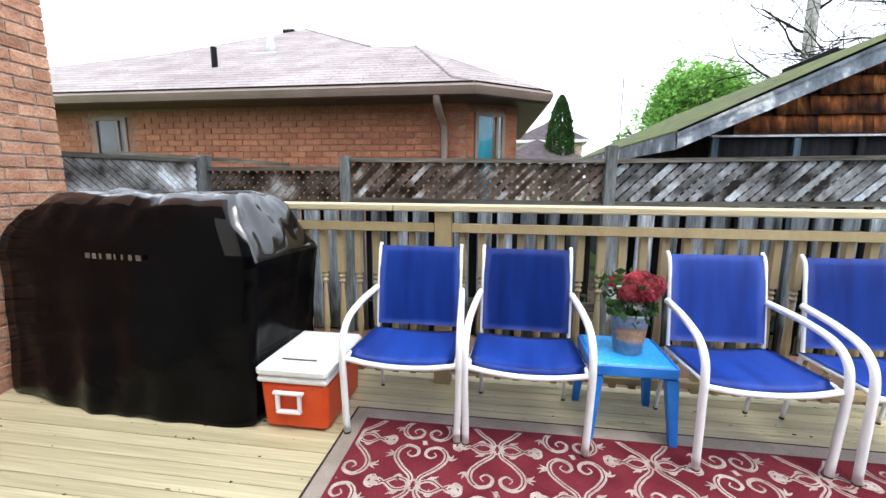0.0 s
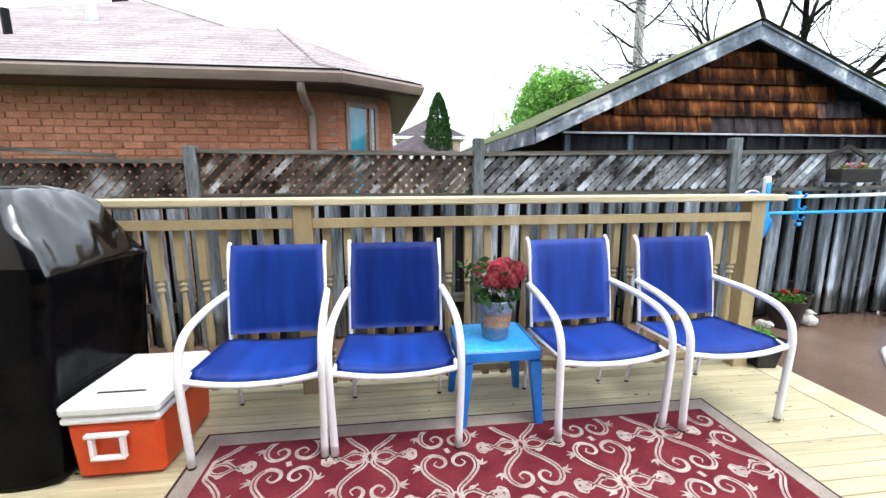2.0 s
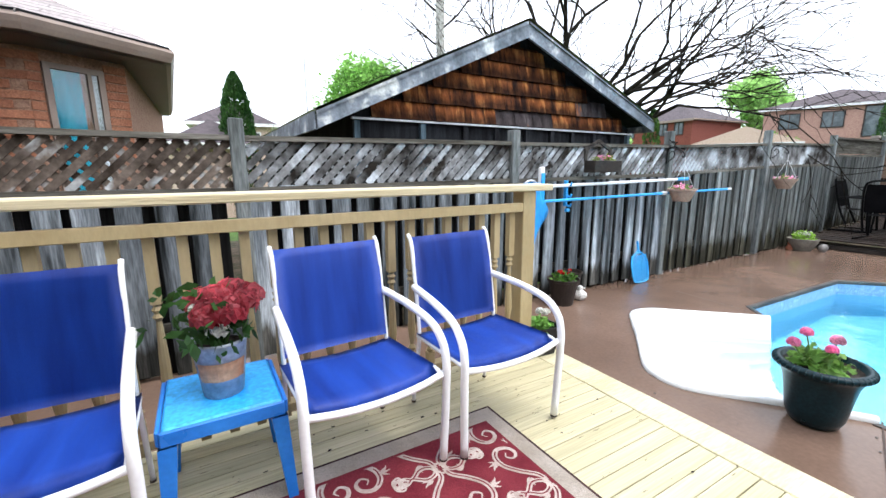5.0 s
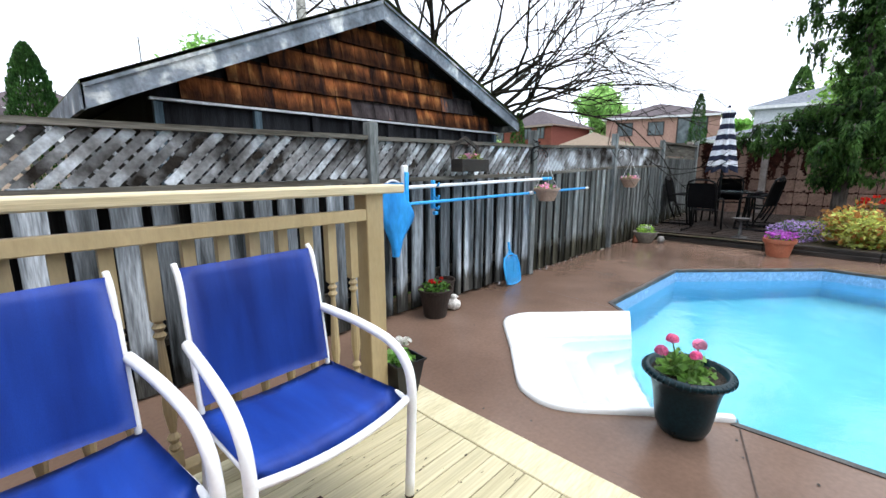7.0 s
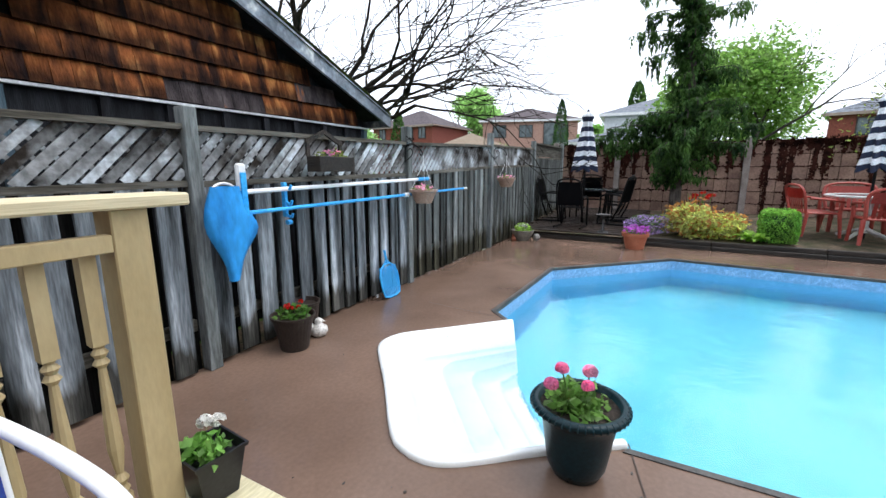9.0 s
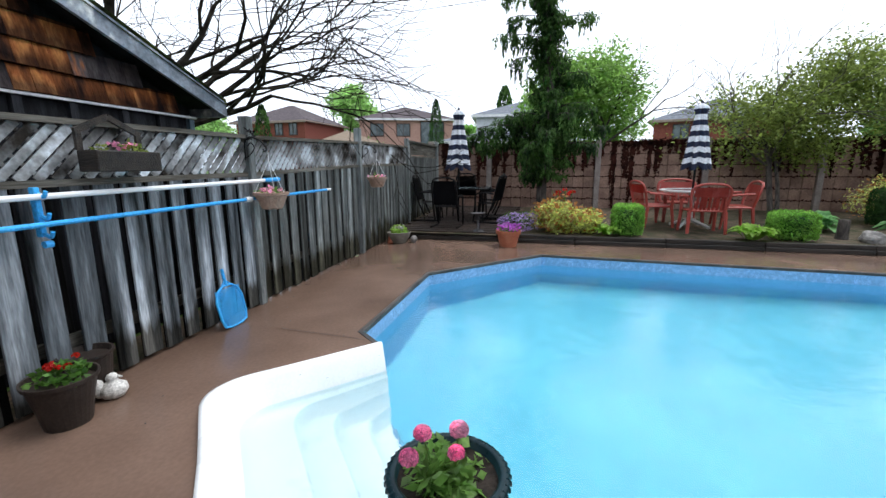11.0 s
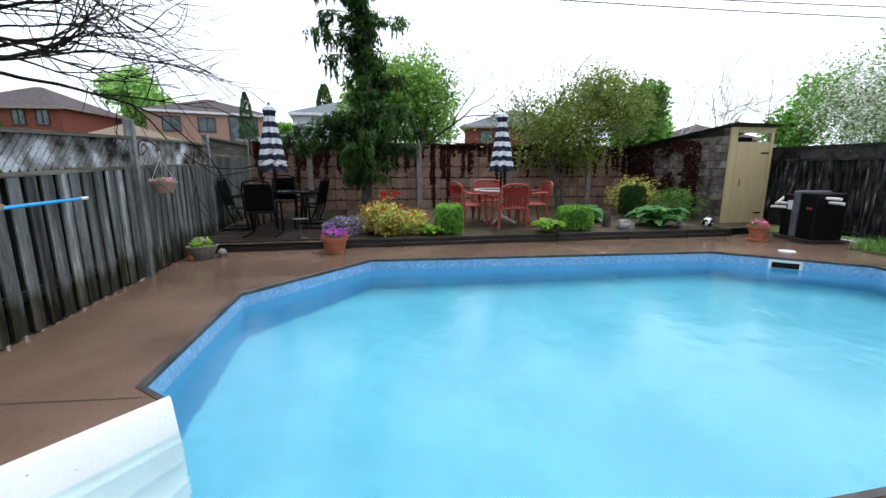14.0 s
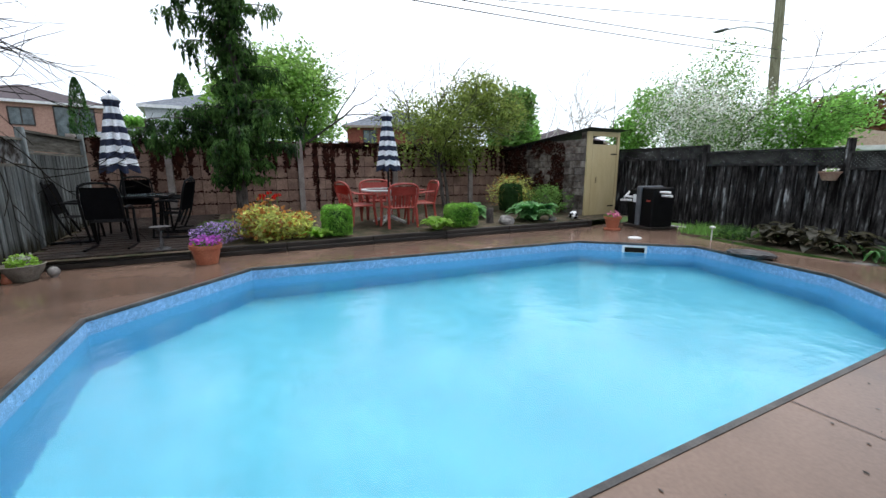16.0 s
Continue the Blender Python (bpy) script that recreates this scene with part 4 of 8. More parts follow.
# ---- far fence of precast blocks ----
def fence_east():
    f = thing("precast_fence", (14.25, 0, 0.25), "pinkish precast block fence overgrown with dark dead vine", "fence")
    rnd = random.Random(28)
    ys = [3.9, 2.2, -0.72, -3.35, -5.9, -8.2]
    for y in ys:
        g = B()
        box(g, (-0.10, y - 0.07, -0.2), (0.08, y + 0.07, 1.86), bev=0.01)
        part("post", g, POSTC, f)
    for y1, y0 in zip(ys, ys[1:]):
        w = (y1 - y0 - 0.14)
        g = B()
        box(g, (0.02, y0 + 0.07, -0.2), (0.06, y1 - 0.07, 1.80))
        part("backing", g, VINE, f)
        for r in range(6):
            n = max(5, int(w / 0.26))
            for k in range(n):
                g = B()
                a = y0 + 0.07 + w * k / n
                box(g, (-0.03 + rnd.uniform(-0.004, 0.004), a + 0.005, -0.02 + r * 0.30), (0.02, a + w / n - 0.005, -0.02 + r * 0.30 + 0.285), bev=0.008)
                part("block", g, STONEF, f)
        # dead vine hanging from the top
        g = B()
        leaves(g, rnd, (-0.05, (y0 + y1) / 2, 1.74), (0.05, w / 2 + 0.1, 0.10), int(900 * w), 0.055, 0.1)
        for k in range(int(w * 14)):
            y = rnd.uniform(y0, y1)
            L = abs(rnd.gauss(0, 0.42)) + 0.12 + 0.9 * max(0, noise.noise(Vector((y * 1.1, 3, 1))))
            z = 1.76
            for j in range(int(L / 0.02)):
                c = Vector((-0.045 + rnd.uniform(-0.012, 0.01), y + rnd.gauss(0, 0.02), z - j * 0.02))
                s = 0.03 + 0.03 * rnd.random()
                vs = [g.verts.new(c + Vector((rnd.uniform(-0.006, 0.006), math.cos(q) * s, math.sin(q) * s))) for q in (0, 2.1, 4.2)]
                g.faces.new(vs)
        for r in range(1, 6):
            for k in range(int(w * 16)):
                if noise.noise(Vector((k * 0.09, r * 2.3, y0))) > -0.15:
                    y = y0 + 0.1 + w * k / (w * 16)
                    c = Vector((-0.042, y + rnd.gauss(0, 0.01), -0.02 + r * 0.30 + rnd.gauss(0, 0.012)))
                    s = 0.03 + 0.02 * rnd.random()
                    g.faces.new([g.verts.new(c + Vector((rnd.uniform(-0.004, 0.004), math.cos(q) * s, math.sin(q) * s * 0.7))) for q in (0, 2.1, 4.2)])
        part("vine", g, VINE, f, "dead brown vine", "stuff")


def bed_edge():
    rnd = random.Random(4)
    t = new("timber_edging")
    structure(t, "two courses of dark wet timbers along the raised bed")
    pts = [(9.93, 3.66), (9.90, 1.6), (9.86, 0.2), (9.84, -1.3), (9.82, -2.8), (9.78, -4.3), (9.72, -5.6), (9.70, -6.5)]
    for a, b in zip(pts, pts[1:]):
        for r in (0, 1):
            A, C = Vector((*a, 0)), Vector((*b, 0))
            L = (C - A).length
            m = Matrix.Translation(A + Vector((0.03 * r + rnd.uniform(-0.006, 0.006), 0, r * 0.077))) @ Matrix.Rotation(math.atan2((C - A).y, (C - A).x), 4, "Z")
            g = B()
            box(g, (0.004, 0.0, 0), (L - 0.004, 0.10, 0.075 if a[1] < 1.7 or r == 0 else 0.04), m, 0.008)
            part("timber", g, TIMBER, t)
    g = B()
    box(g, (9.70, -6.62, 0), (11.2, -6.5, 0.15), bev=0.008)
    part("timber", g, TIMBER, t)
    p = new("paved_corner")
    structure(p, "wet brown pavers under the black dining set")
    for i in range(20):
        for j in range(11):
            g = B()
            off = 0.1 if i % 2 else 0
            x, y = 10.02 + i * 0.205, 3.62 - off - j * 0.205
            if x > 14.1:
                continue
            zz = 0.125 + 0.018 * (x - 9.9) / 0.56
            box(g, (x, y - 0.2, zz), (x + 0.2, y, zz + 0.03), bev=0.004)
            part("paver", g, PAVER, p)


# ---- garage beyond the fence ----
def garage():
    y0 = 4.05
    gar = thing("garage", (3.78, 4.3, 0), "old neighbouring garage with a cedar-shingled gable and peeling grey fascia", "garage")
    T = pose(-3.78, -4.3, 0)

    def P(name, bm, m, parent=gar, label="", smooth=False):
        bmesh.ops.transform(bm, matrix=T, verts=bm.verts)
        return part(name, bm, m, parent, label, smooth=smooth)
    apex, lf, rt = (3.77, 2.92), (1.50, 1.87), (6.05, 2.03)
    # roof slopes with thickness
    for name, e in (("roof", lf), ("roof", rt)):
        g = B()
        dx = 1 if e is rt else -1
        ex, ez = e[0], e[1]
        q = [(apex[0], apex[1] + 0.02), (ex, ez + 0.02), (ex, ez - 0.03), (apex[0], apex[1] - 0.04)]
        strip(g, [[(x, y, z) for x, z in q + q[:1]] for y in (y0 - 0.015, 10.2)])
        P("roof", g, MOSS, label="mossy dark shingled roof slope" if e is lf else "dark shingled roof slope")
        # rake fascia board
        g = B()
        hh = 0.15
        v = []
        for y in (y0, y0 + 0.03):
            v.append([(apex[0], y, apex[1] - 0.005), (ex, y, ez - 0.005), (ex, y, ez - hh), (apex[0], y, apex[1] - hh - 0.02), (apex[0], y, apex[1] - 0.005)])
        strip(g, v)
        for row in v:
            g.faces.new([g.verts.new(p) for p in row[:4]])
        P("fascia", g, GREYPAINT, label="peeling blue-grey rake board")
        g = B()
        box(g, (ex - 0.012 * dx if dx > 0 else ex - 0.012, y0, ez - 0.15), (ex + 0.012 if dx > 0 else ex + 0.012, 10.2, ez - 0.005))
        P("eave_board", g, GREYPAINT)
        g = B()
        q = [(apex[0], apex[1] - 0.05), (ex, ez - 0.05), (ex, ez - 0.07), (apex[0], apex[1] - 0.07)]
        strip(g, [[(x, y, z) for x, z in q + q[:1]] for y in (y0 + 0.031, 10.1)])
        P("soffit", g, DARKW)
    # walls: gable end and sides
    L, R, zf = 1.90, 5.87, 1.86
    g = B()
    prof = [(L, -0.05), (R, -0.05), (R, 1.93), (apex[0], 2.86), (L, 1.93)]
    for y in (4.32, 10.0):
        g.faces.new([g.verts.new((x, y, z)) for x, z in prof])
    strip(g, [[(x, y, z) for x, z in prof + prof[:1]] for y in (4.32, 10.0)])
    P("wall", g, DARKW)
    g = B()
    vs = box(g, (L - 0.02, 4.262, zf - 0.012), (R + 0.02, 4.30, zf + 0.006))
    P("flashing", g, FLASH, label="white metal drip edge")
    for x in (L + 0.03, 2.62, 3.13, 3.55, 4.0, 4.4, 4.75, 5.15, 5.5, R - 0.03):
        g = B()
        box(g, (x - 0.028, 4.275, 0.0), (x + 0.028, 4.32, zf - 0.02))
        P("batten", g, TEAL if x in (L + 0.03, 2.62, R - 0.03) else DARKW)
    # shingles by course
    rnd = random.Random(12)
    STEP = 0.165
    z = zf + 0.015
    row = 0
    while z < 2.72:
        k = (z + 0.03 - 1.86)
        xl, xr = L + 0.02 + max(0, (z - 1.80)) / 0.93 * (apex[0] - L), R - max(0, (z - 1.80)) / 0.93 * (R - apex[0])
        x = xl
        while x < xr - 0.03:
            w = rnd.choice((0.09, 0.11, 0.13, 0.15, 0.17))
            w = min(w, xr - x)
            g = B()
            vs = box(g, (x + 0.0015, 0, 0), (x + w - 0.0015, 0.024, STEP + 0.02))
            tl = rnd.uniform(-0.004, 0.003)
            for v in vs:
                v.co.y += 4.254 + (0.042 if v.co.z > 0.1 else 0.0)
                v.co.z += z + tl
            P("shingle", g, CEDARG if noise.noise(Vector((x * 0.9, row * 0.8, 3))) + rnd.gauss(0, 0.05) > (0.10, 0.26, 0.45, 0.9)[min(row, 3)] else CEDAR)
            x += w
        z += STEP
        row += 1
    g = B()
    box(g, (-0.3, -0.25, 0.0), (0.3, 0.25, 0.10), pose(5.23, 8.50, 3.50, 0, -24, 0), 0.01)
    P("roof_vent", g, BLACKM, label="low black roof vent")


# ---- brick bungalow beyond the fence ----
def bungalow():
    h = thing("house", (-3.5, 5.1, 0), "red-brown brick bungalow with taupe gutters and a light shingled roof", "house")
    T = pose(3.5, -5.1, 0)

    def P(name, bm, m, parent=h, label="", kind="", smooth=False):
        bmesh.ops.transform(bm, matrix=T, verts=bm.verts)
        return part(name, bm, m, parent, label, kind, smooth)
    zg = 2.44
    ga, gb, gc, gd = (-9.5, 4.62), (-0.335, 4.62), (0.51, 5.22), (0.33, 9.5)
    wall = [(-9.5, 5.06), (-0.46, 5.06), (0.13, 5.44), (0.20, 9.4)]
    g = B()
    outer = [(x, y) for x, y in wall] + [(-9.5, 9.4)]
    vs = [[g.verts.new((x, y, z)) for x, y in outer] for z in (-0.05, 2.42)]
    for k in range(len(outer)):
        j = (k + 1) % len(outer)
        g.faces.new((vs[0][k], vs[0][j], vs[1][j], vs[1][k]))
    wl_ = P("wall", g, MORTARN)
    # roof planes
    faces = [[(-9.5, 4.60, 2.47), (-0.335, 4.60, 2.47), (-0.63, 5.0, 2.62), (-1.47, 6.89, 3.56), (-2.22, 6.9, 3.575), (-4.43, 9.21, 4.71), (-6.05, 7.14, 3.69), (-7.52, 6.4, 3.32), (-9.5, 6.1, 3.17)],
             [(-0.335, 4.60, 2.47), (0.53, 5.20, 2.47), (-1.47, 6.89, 3.56), (-0.63, 5.0, 2.62)],
             [(0.53, 5.20, 2.47), (0.35, 9.5, 2.47), (-1.9, 9.5, 3.56), (-1.47, 6.89, 3.56)],
             [(-1.47, 6.89, 3.56), (-1.9, 9.5, 3.56), (-3.6, 9.5, 4.3), (-4.43, 9.21, 4.71), (-2.22, 6.9, 3.575)]]
    for f in faces:
        g = B()
        fc = g.faces.new([g.verts.new(p) for p in f])
        bmesh.ops.triangulate(g, faces=[fc])
        P("roof", g, ROOF, label="light brown-grey shingled roof slope")
    g = B()
    tube(g, [(-0.335, 4.60, 2.47), (-0.63, 5.0, 2.625), (-1.47, 6.89, 3.565)], 0.022, 6)
    tube(g, [(-2.22, 6.9, 3.575), (-4.43, 9.21, 4.71)], 0.025, 6)
    P("ridge_cap", g, ROOF)
    # gutter as a stepped profile
    pts = [ga, gb, gc, gd]
    prof = [(0.10, 2.46), (-0.02, 2.47), (-0.035, 2.44), (-0.02, 2.40), (0.0, 2.36), (0.10, 2.35)]
    g = B()
    rows = []
    base = [(Vector((*p, 0))) for p in pts]
    for off, z in prof:
        row = []
        for i, p in enumerate(base):
            d1 = (base[i] - base[i - 1]).normalized() if i else (base[1] - base[0]).normalized()
            d2 = (base[i + 1] - base[i]).normalized() if i < 3 else d1
            n = (Vector((-d1.y, d1.x, 0)) + Vector((-d2.y, d2.x, 0))).normalized()
            row.append(p + n * off / max(0.5, n.dot(Vector((-d1.y, d1.x, 0)))) + Vector((0, 0, z)))
        rows.append(row)
    strip(g, rows)
    P("gutter", g, TAUPE)
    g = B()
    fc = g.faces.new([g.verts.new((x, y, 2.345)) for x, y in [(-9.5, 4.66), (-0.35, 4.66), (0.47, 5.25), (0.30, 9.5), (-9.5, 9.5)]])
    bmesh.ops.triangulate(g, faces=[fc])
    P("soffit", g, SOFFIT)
    # black strip in place of the shadow line between shingles and gutter
    g = B()
    strip(g, [[p + Vector((0.0, -0.028, z)) for p in base] for z in (2.467, 2.486)])
    P("drip_edge", g, BLACKM, label="dark strip standing for the shadow line under the shingles")
    # downspout
    g = B()
    tube(g, bend([(-0.76, 4.66, 2.39), (-0.76, 4.70, 2.28), (-0.74, 4.86, 2.16), (-0.72, 4.99, 2.06), (-0.72, 5.0, 1.6), (-0.72, 5.0, 0.1)], 5), 0.042, 10)
    P("downspout", g, TAUPE, label="taupe downspout", smooth=True)
    # windows: one in the long wall, one in the angled bay
    dvec = Vector((0.59, 0.38, 0)).normalized()
    nrm = Vector((dvec.y, -dvec.x, 0))
    for kind in ("side", "bay"):
        if kind == "side":
            m = Matrix.Translation((-5.52, 5.06, 1.25))
            w_, hh_ = 0.50, 1.0
        else:
            m = Matrix(((dvec.x, -nrm.x, 0, -0.46 + dvec.x * 0.10), (dvec.y, -nrm.y, 0, 5.06 + dvec.y * 0.10), (0, 0, 1, 1.0), (0, 0, 0, 1)))
            w_, hh_ = 0.42, 1.25
        g = B()
        for a, b in (((0, -0.03, 0), (0.045, 0.01, hh_)), ((w_ - 0.045, -0.03, 0), (w_, 0.01, hh_)), ((0.045, -0.03, hh_ - 0.045), (w_ - 0.045, 0.01, hh_)), ((0.045, -0.03, 0), (w_ - 0.045, 0.01, 0.045)), ((w_ * 0.70, -0.028, 0.045), (w_ * 0.70 + 0.03, 0.008, hh_ - 0.045))):
            box(g, a, b, m)
        wn_ = P("window", g, TAUPE, label="taupe framed window with a turquoise curtain" if kind == "bay" else "white framed window")
        g = B()
        box(g, (0.045, -0.012, 0.045), (w_ - 0.045, -0.006, hh_ - 0.045), m)
        pane = P("pane", g, GLASS, wn_)
        pane.visible_shadow = False
        # the side window gets a near-black sheet instead, painted darkness of the room
        g = B()
        box(g, (0.045, -0.004, 0.045), (w_ * (0.70 if kind == "bay" else 1.0) - 0.045, -0.002, hh_ - 0.045), m)
        P("curtain", g, CURTAIN if kind == "bay" else ROOMDARK, wn_)
        if kind == "bay":
            g = B()
            box(g, (w_ * 0.7 + 0.0, -0.004, 0.045), (w_ - 0.045, -0.002, hh_ - 0.045), m)
            P("blind", g, CANVAS, wn_)
    # pipes on the roof
    g = B()
    tube(g, [(-4.01, 7.01, 3.5), (-4.01, 7.01, 3.72), (-4.01, 7.01, 3.75), (-4.01, 7.01, 4.75)], [0.10, 0.07, 0.055, 0.055], 12)
    P("flue", g, FLASH, label="tall pale metal flue", smooth=True)
    g = B()
    box(g, (-4.25, 6.75, 3.49), (-3.80, 7.2, 3.52), pose(0, 0, 0))
    P("flue_base", g, FLASH)
    g = B()
    tube(g, [(-4.3, 5.93, 3.0), (-4.3, 5.93, 3.36)], 0.045, 10)
    P("vent_pipe", g, BLACKM, label="short black vent pipe")
    g = B()
    box(g, (-4.85, 9.0, 4.55), (-4.6, 9.2, 4.66))
    P("roof_vent", g, BLACKM)
    # bricks of the parts that show above the fence
    rnd = random.Random(31)
    g = B()
    box(g, (0, -0.008, 0), (0.205, 0.004, 0.062), bev=0.002)
    me = bpy.data.meshes.new("brick")
    g.to_mesh(me)
    g.free()
    me.materials.append(BRICKN)
    Ti = T
    cnt, rest = 0, B()
    for r in range(11):
        z = 1.50 + r * 0.0745
        x = -7.97 - (0.107 if r % 2 else 0)
        while x < -0.46 - 0.2:
            if not (-5.74 < x < -5.01):
                m = Ti @ Matrix.Translation((x, 5.056 + rnd.uniform(-0.002, 0.002), z))
                if cnt < 250:
                    mesh_part("brick", me, wl_, m)
                    cnt += 1
                else:
                    box(rest, (0, -0.008, 0), (0.205, 0.004, 0.062), m)
            x += 0.215
        for s0, s1 in ((0.0, 0.09), (0.53, 0.70)):
            m = Ti @ Matrix(((dvec.x, -nrm.x, 0, -0.46 + dvec.x * s0), (dvec.y, -nrm.y, 0, 5.06 + dvec.y * s0), (0, 0, 1, z), (0, 0, 0, 1)))
            box(rest, (0, -0.012, 0), (s1 - s0, 0.0, 0.062), m)
    part("brick_rest", rest, BRICKN, wl_, "", "stuff")

# ---- deck furniture ----
def rug():
    r = thing("rug", (0.5, 1.19, D + 0.003), "maroon outdoor rug with tan scrolls and grey border on the deck", "rug")
    x0, x1, y0, y1 = -1.24, 1.235, -0.80, 0.77
    g = B()
    box(g, (x0, y0, 0), (x1, y1, 0.006))
    part("edging", g, RUGDARK, r, "dark rug edging")
    g = B()
    box(g, (x0 + 0.012, y0 + 0.012, 0.0062), (x1 - 0.012, y1 - 0.012, 0.0072))
    part("border", g, RUGGREY, r, "grey woven border")
    g = B()
    box(g, (x0 + 0.085, y0 + 0.085, 0.0074), (x1 - 0.085, y1 - 0.098, 0.0088))
    part("field", g, RUGRED, r, "maroon woven field")
    g = B()
    X0, X1, Y0, Y1 = x0 + 0.10, x1 - 0.10, y0 + 0.10, y1 - 0.115
    z = 0.0098
    cnt = [0]

    def ribbon(pts, w0, w1):
        cnt[0] += 1
        pts = [Vector((p[0], p[1], z + 0.00006 * (cnt[0] % 23))) for p in pts]
        rows = []
        n = len(pts)
        for i, p in enumerate(pts):
            d = (pts[min(i + 1, n - 1)] - pts[max(i - 1, 0)])
            s = Vector((-d.y, d.x, 0)).normalized() * (w0 + (w1 - w0) * i / (n - 1)) * (0.35 + 0.65 * math.sin(math.pi * min(1, 0.15 + 0.85 * i / (n - 1))))
            a, b = p + s, p - s
            a.x, b.x = min(max(a.x, X0), X1), min(max(b.x, X0), X1)
            a.y, b.y = min(max(a.y, Y0), Y1), min(max(b.y, Y0), Y1)
            rows.append([a, b])
        strip(g, rows)

    def leaf(cx, cy, a, L):
        pts = [(cx + L * t * math.cos(a + 0.5 * t), cy + L * t * math.sin(a + 0.5 * t)) for t in [k / 5 for k in range(6)]]
        ribbon(pts, 0.009, 0.003)

    def sprig(cx, cy, a):
        for q in (-42, 0, 42):
            leaf(cx, cy, radians(a + q), 0.038)
    body = [(0.014, -0.125), (0.022, -0.085), (0.070, -0.035), (0.106, 0.02), (0.104, 0.075), (0.068, 0.108), (0.026, 0.092), (0.016, 0.056), (0.040, 0.034), (0.064, 0.052), (0.052, 0.074)]
    foot = [(0.014, -0.125), (0.035, -0.158), (0.075, -0.165), (0.118, -0.135), (0.145, -0.150), (0.185, -0.150), (0.190, -0.115), (0.165, -0.100), (0.152, -0.120)]
    veins = []
    for i in range(-3, 6):
        for j in range(-1, 6):
            cx, cy, v = -0.497 + 0.327 * i, 0.375 - 0.27 * j, 1 if (i + j) % 2 else -1
            if not (X0 - 0.12 < cx < X1 + 0.12 and Y0 - 0.10 < cy < Y1 + 0.10):
                continue
            for sd in (-1, 1):
                line = bend([(cx + sd * x, cy + v * y, 0) for x, y in body], 5)
                ribbon(line, 0.0150, 0.0060)
                veins.append([(q.x, q.y) for q in line[2:24]])
                line = bend([(cx + sd * x, cy + v * y, 0) for x, y in foot], 5)
                ribbon(line, 0.0125, 0.006)
                veins.append([(q.x, q.y) for q in line[4:20]])
                sprig(cx + sd * 0.122, cy + v * 0.035, 90 - sd * 55 if v > 0 else -90 + sd * 55)
                sprig(cx + sd * 0.060, cy - v * 0.085, -90 * v - sd * v * -40)
                for q in range(5):
                    leaf(cx + sd * 0.163, cy + v * 0.125, q * 1.257, 0.020)
            leaf(cx, cy + v * 0.118, radians(90 * v), 0.034)
            ribbon([(cx - 0.030, cy - v * 0.112), (cx, cy - v * 0.106), (cx + 0.030, cy - v * 0.112)], 0.006, 0.006)
    part("scrollwork", g, RUGTAN, r, "tan woven scrolls", "stuff")
    g = B()
    for line in veins:
        line = [(x, y) for x, y in line if X0 + 0.012 < x < X1 - 0.012 and Y0 + 0.012 < y < Y1 - 0.012]
        if len(line) < 4:
            continue
        rows = []
        for k, q in enumerate(line):
            d = Vector((*line[min(k + 1, len(line) - 1)], 0)) - Vector((*line[max(k - 1, 0)], 0))
            o = Vector((-d.y, d.x, 0)).normalized() * 0.0028
            rows.append([Vector((*q, 0.0118)) + o, Vector((*q, 0.0118)) - o])
        strip(g, rows)
    part("scroll_vein", g, RUGRED, r, "maroon threads inside the scrolls", "stuff")


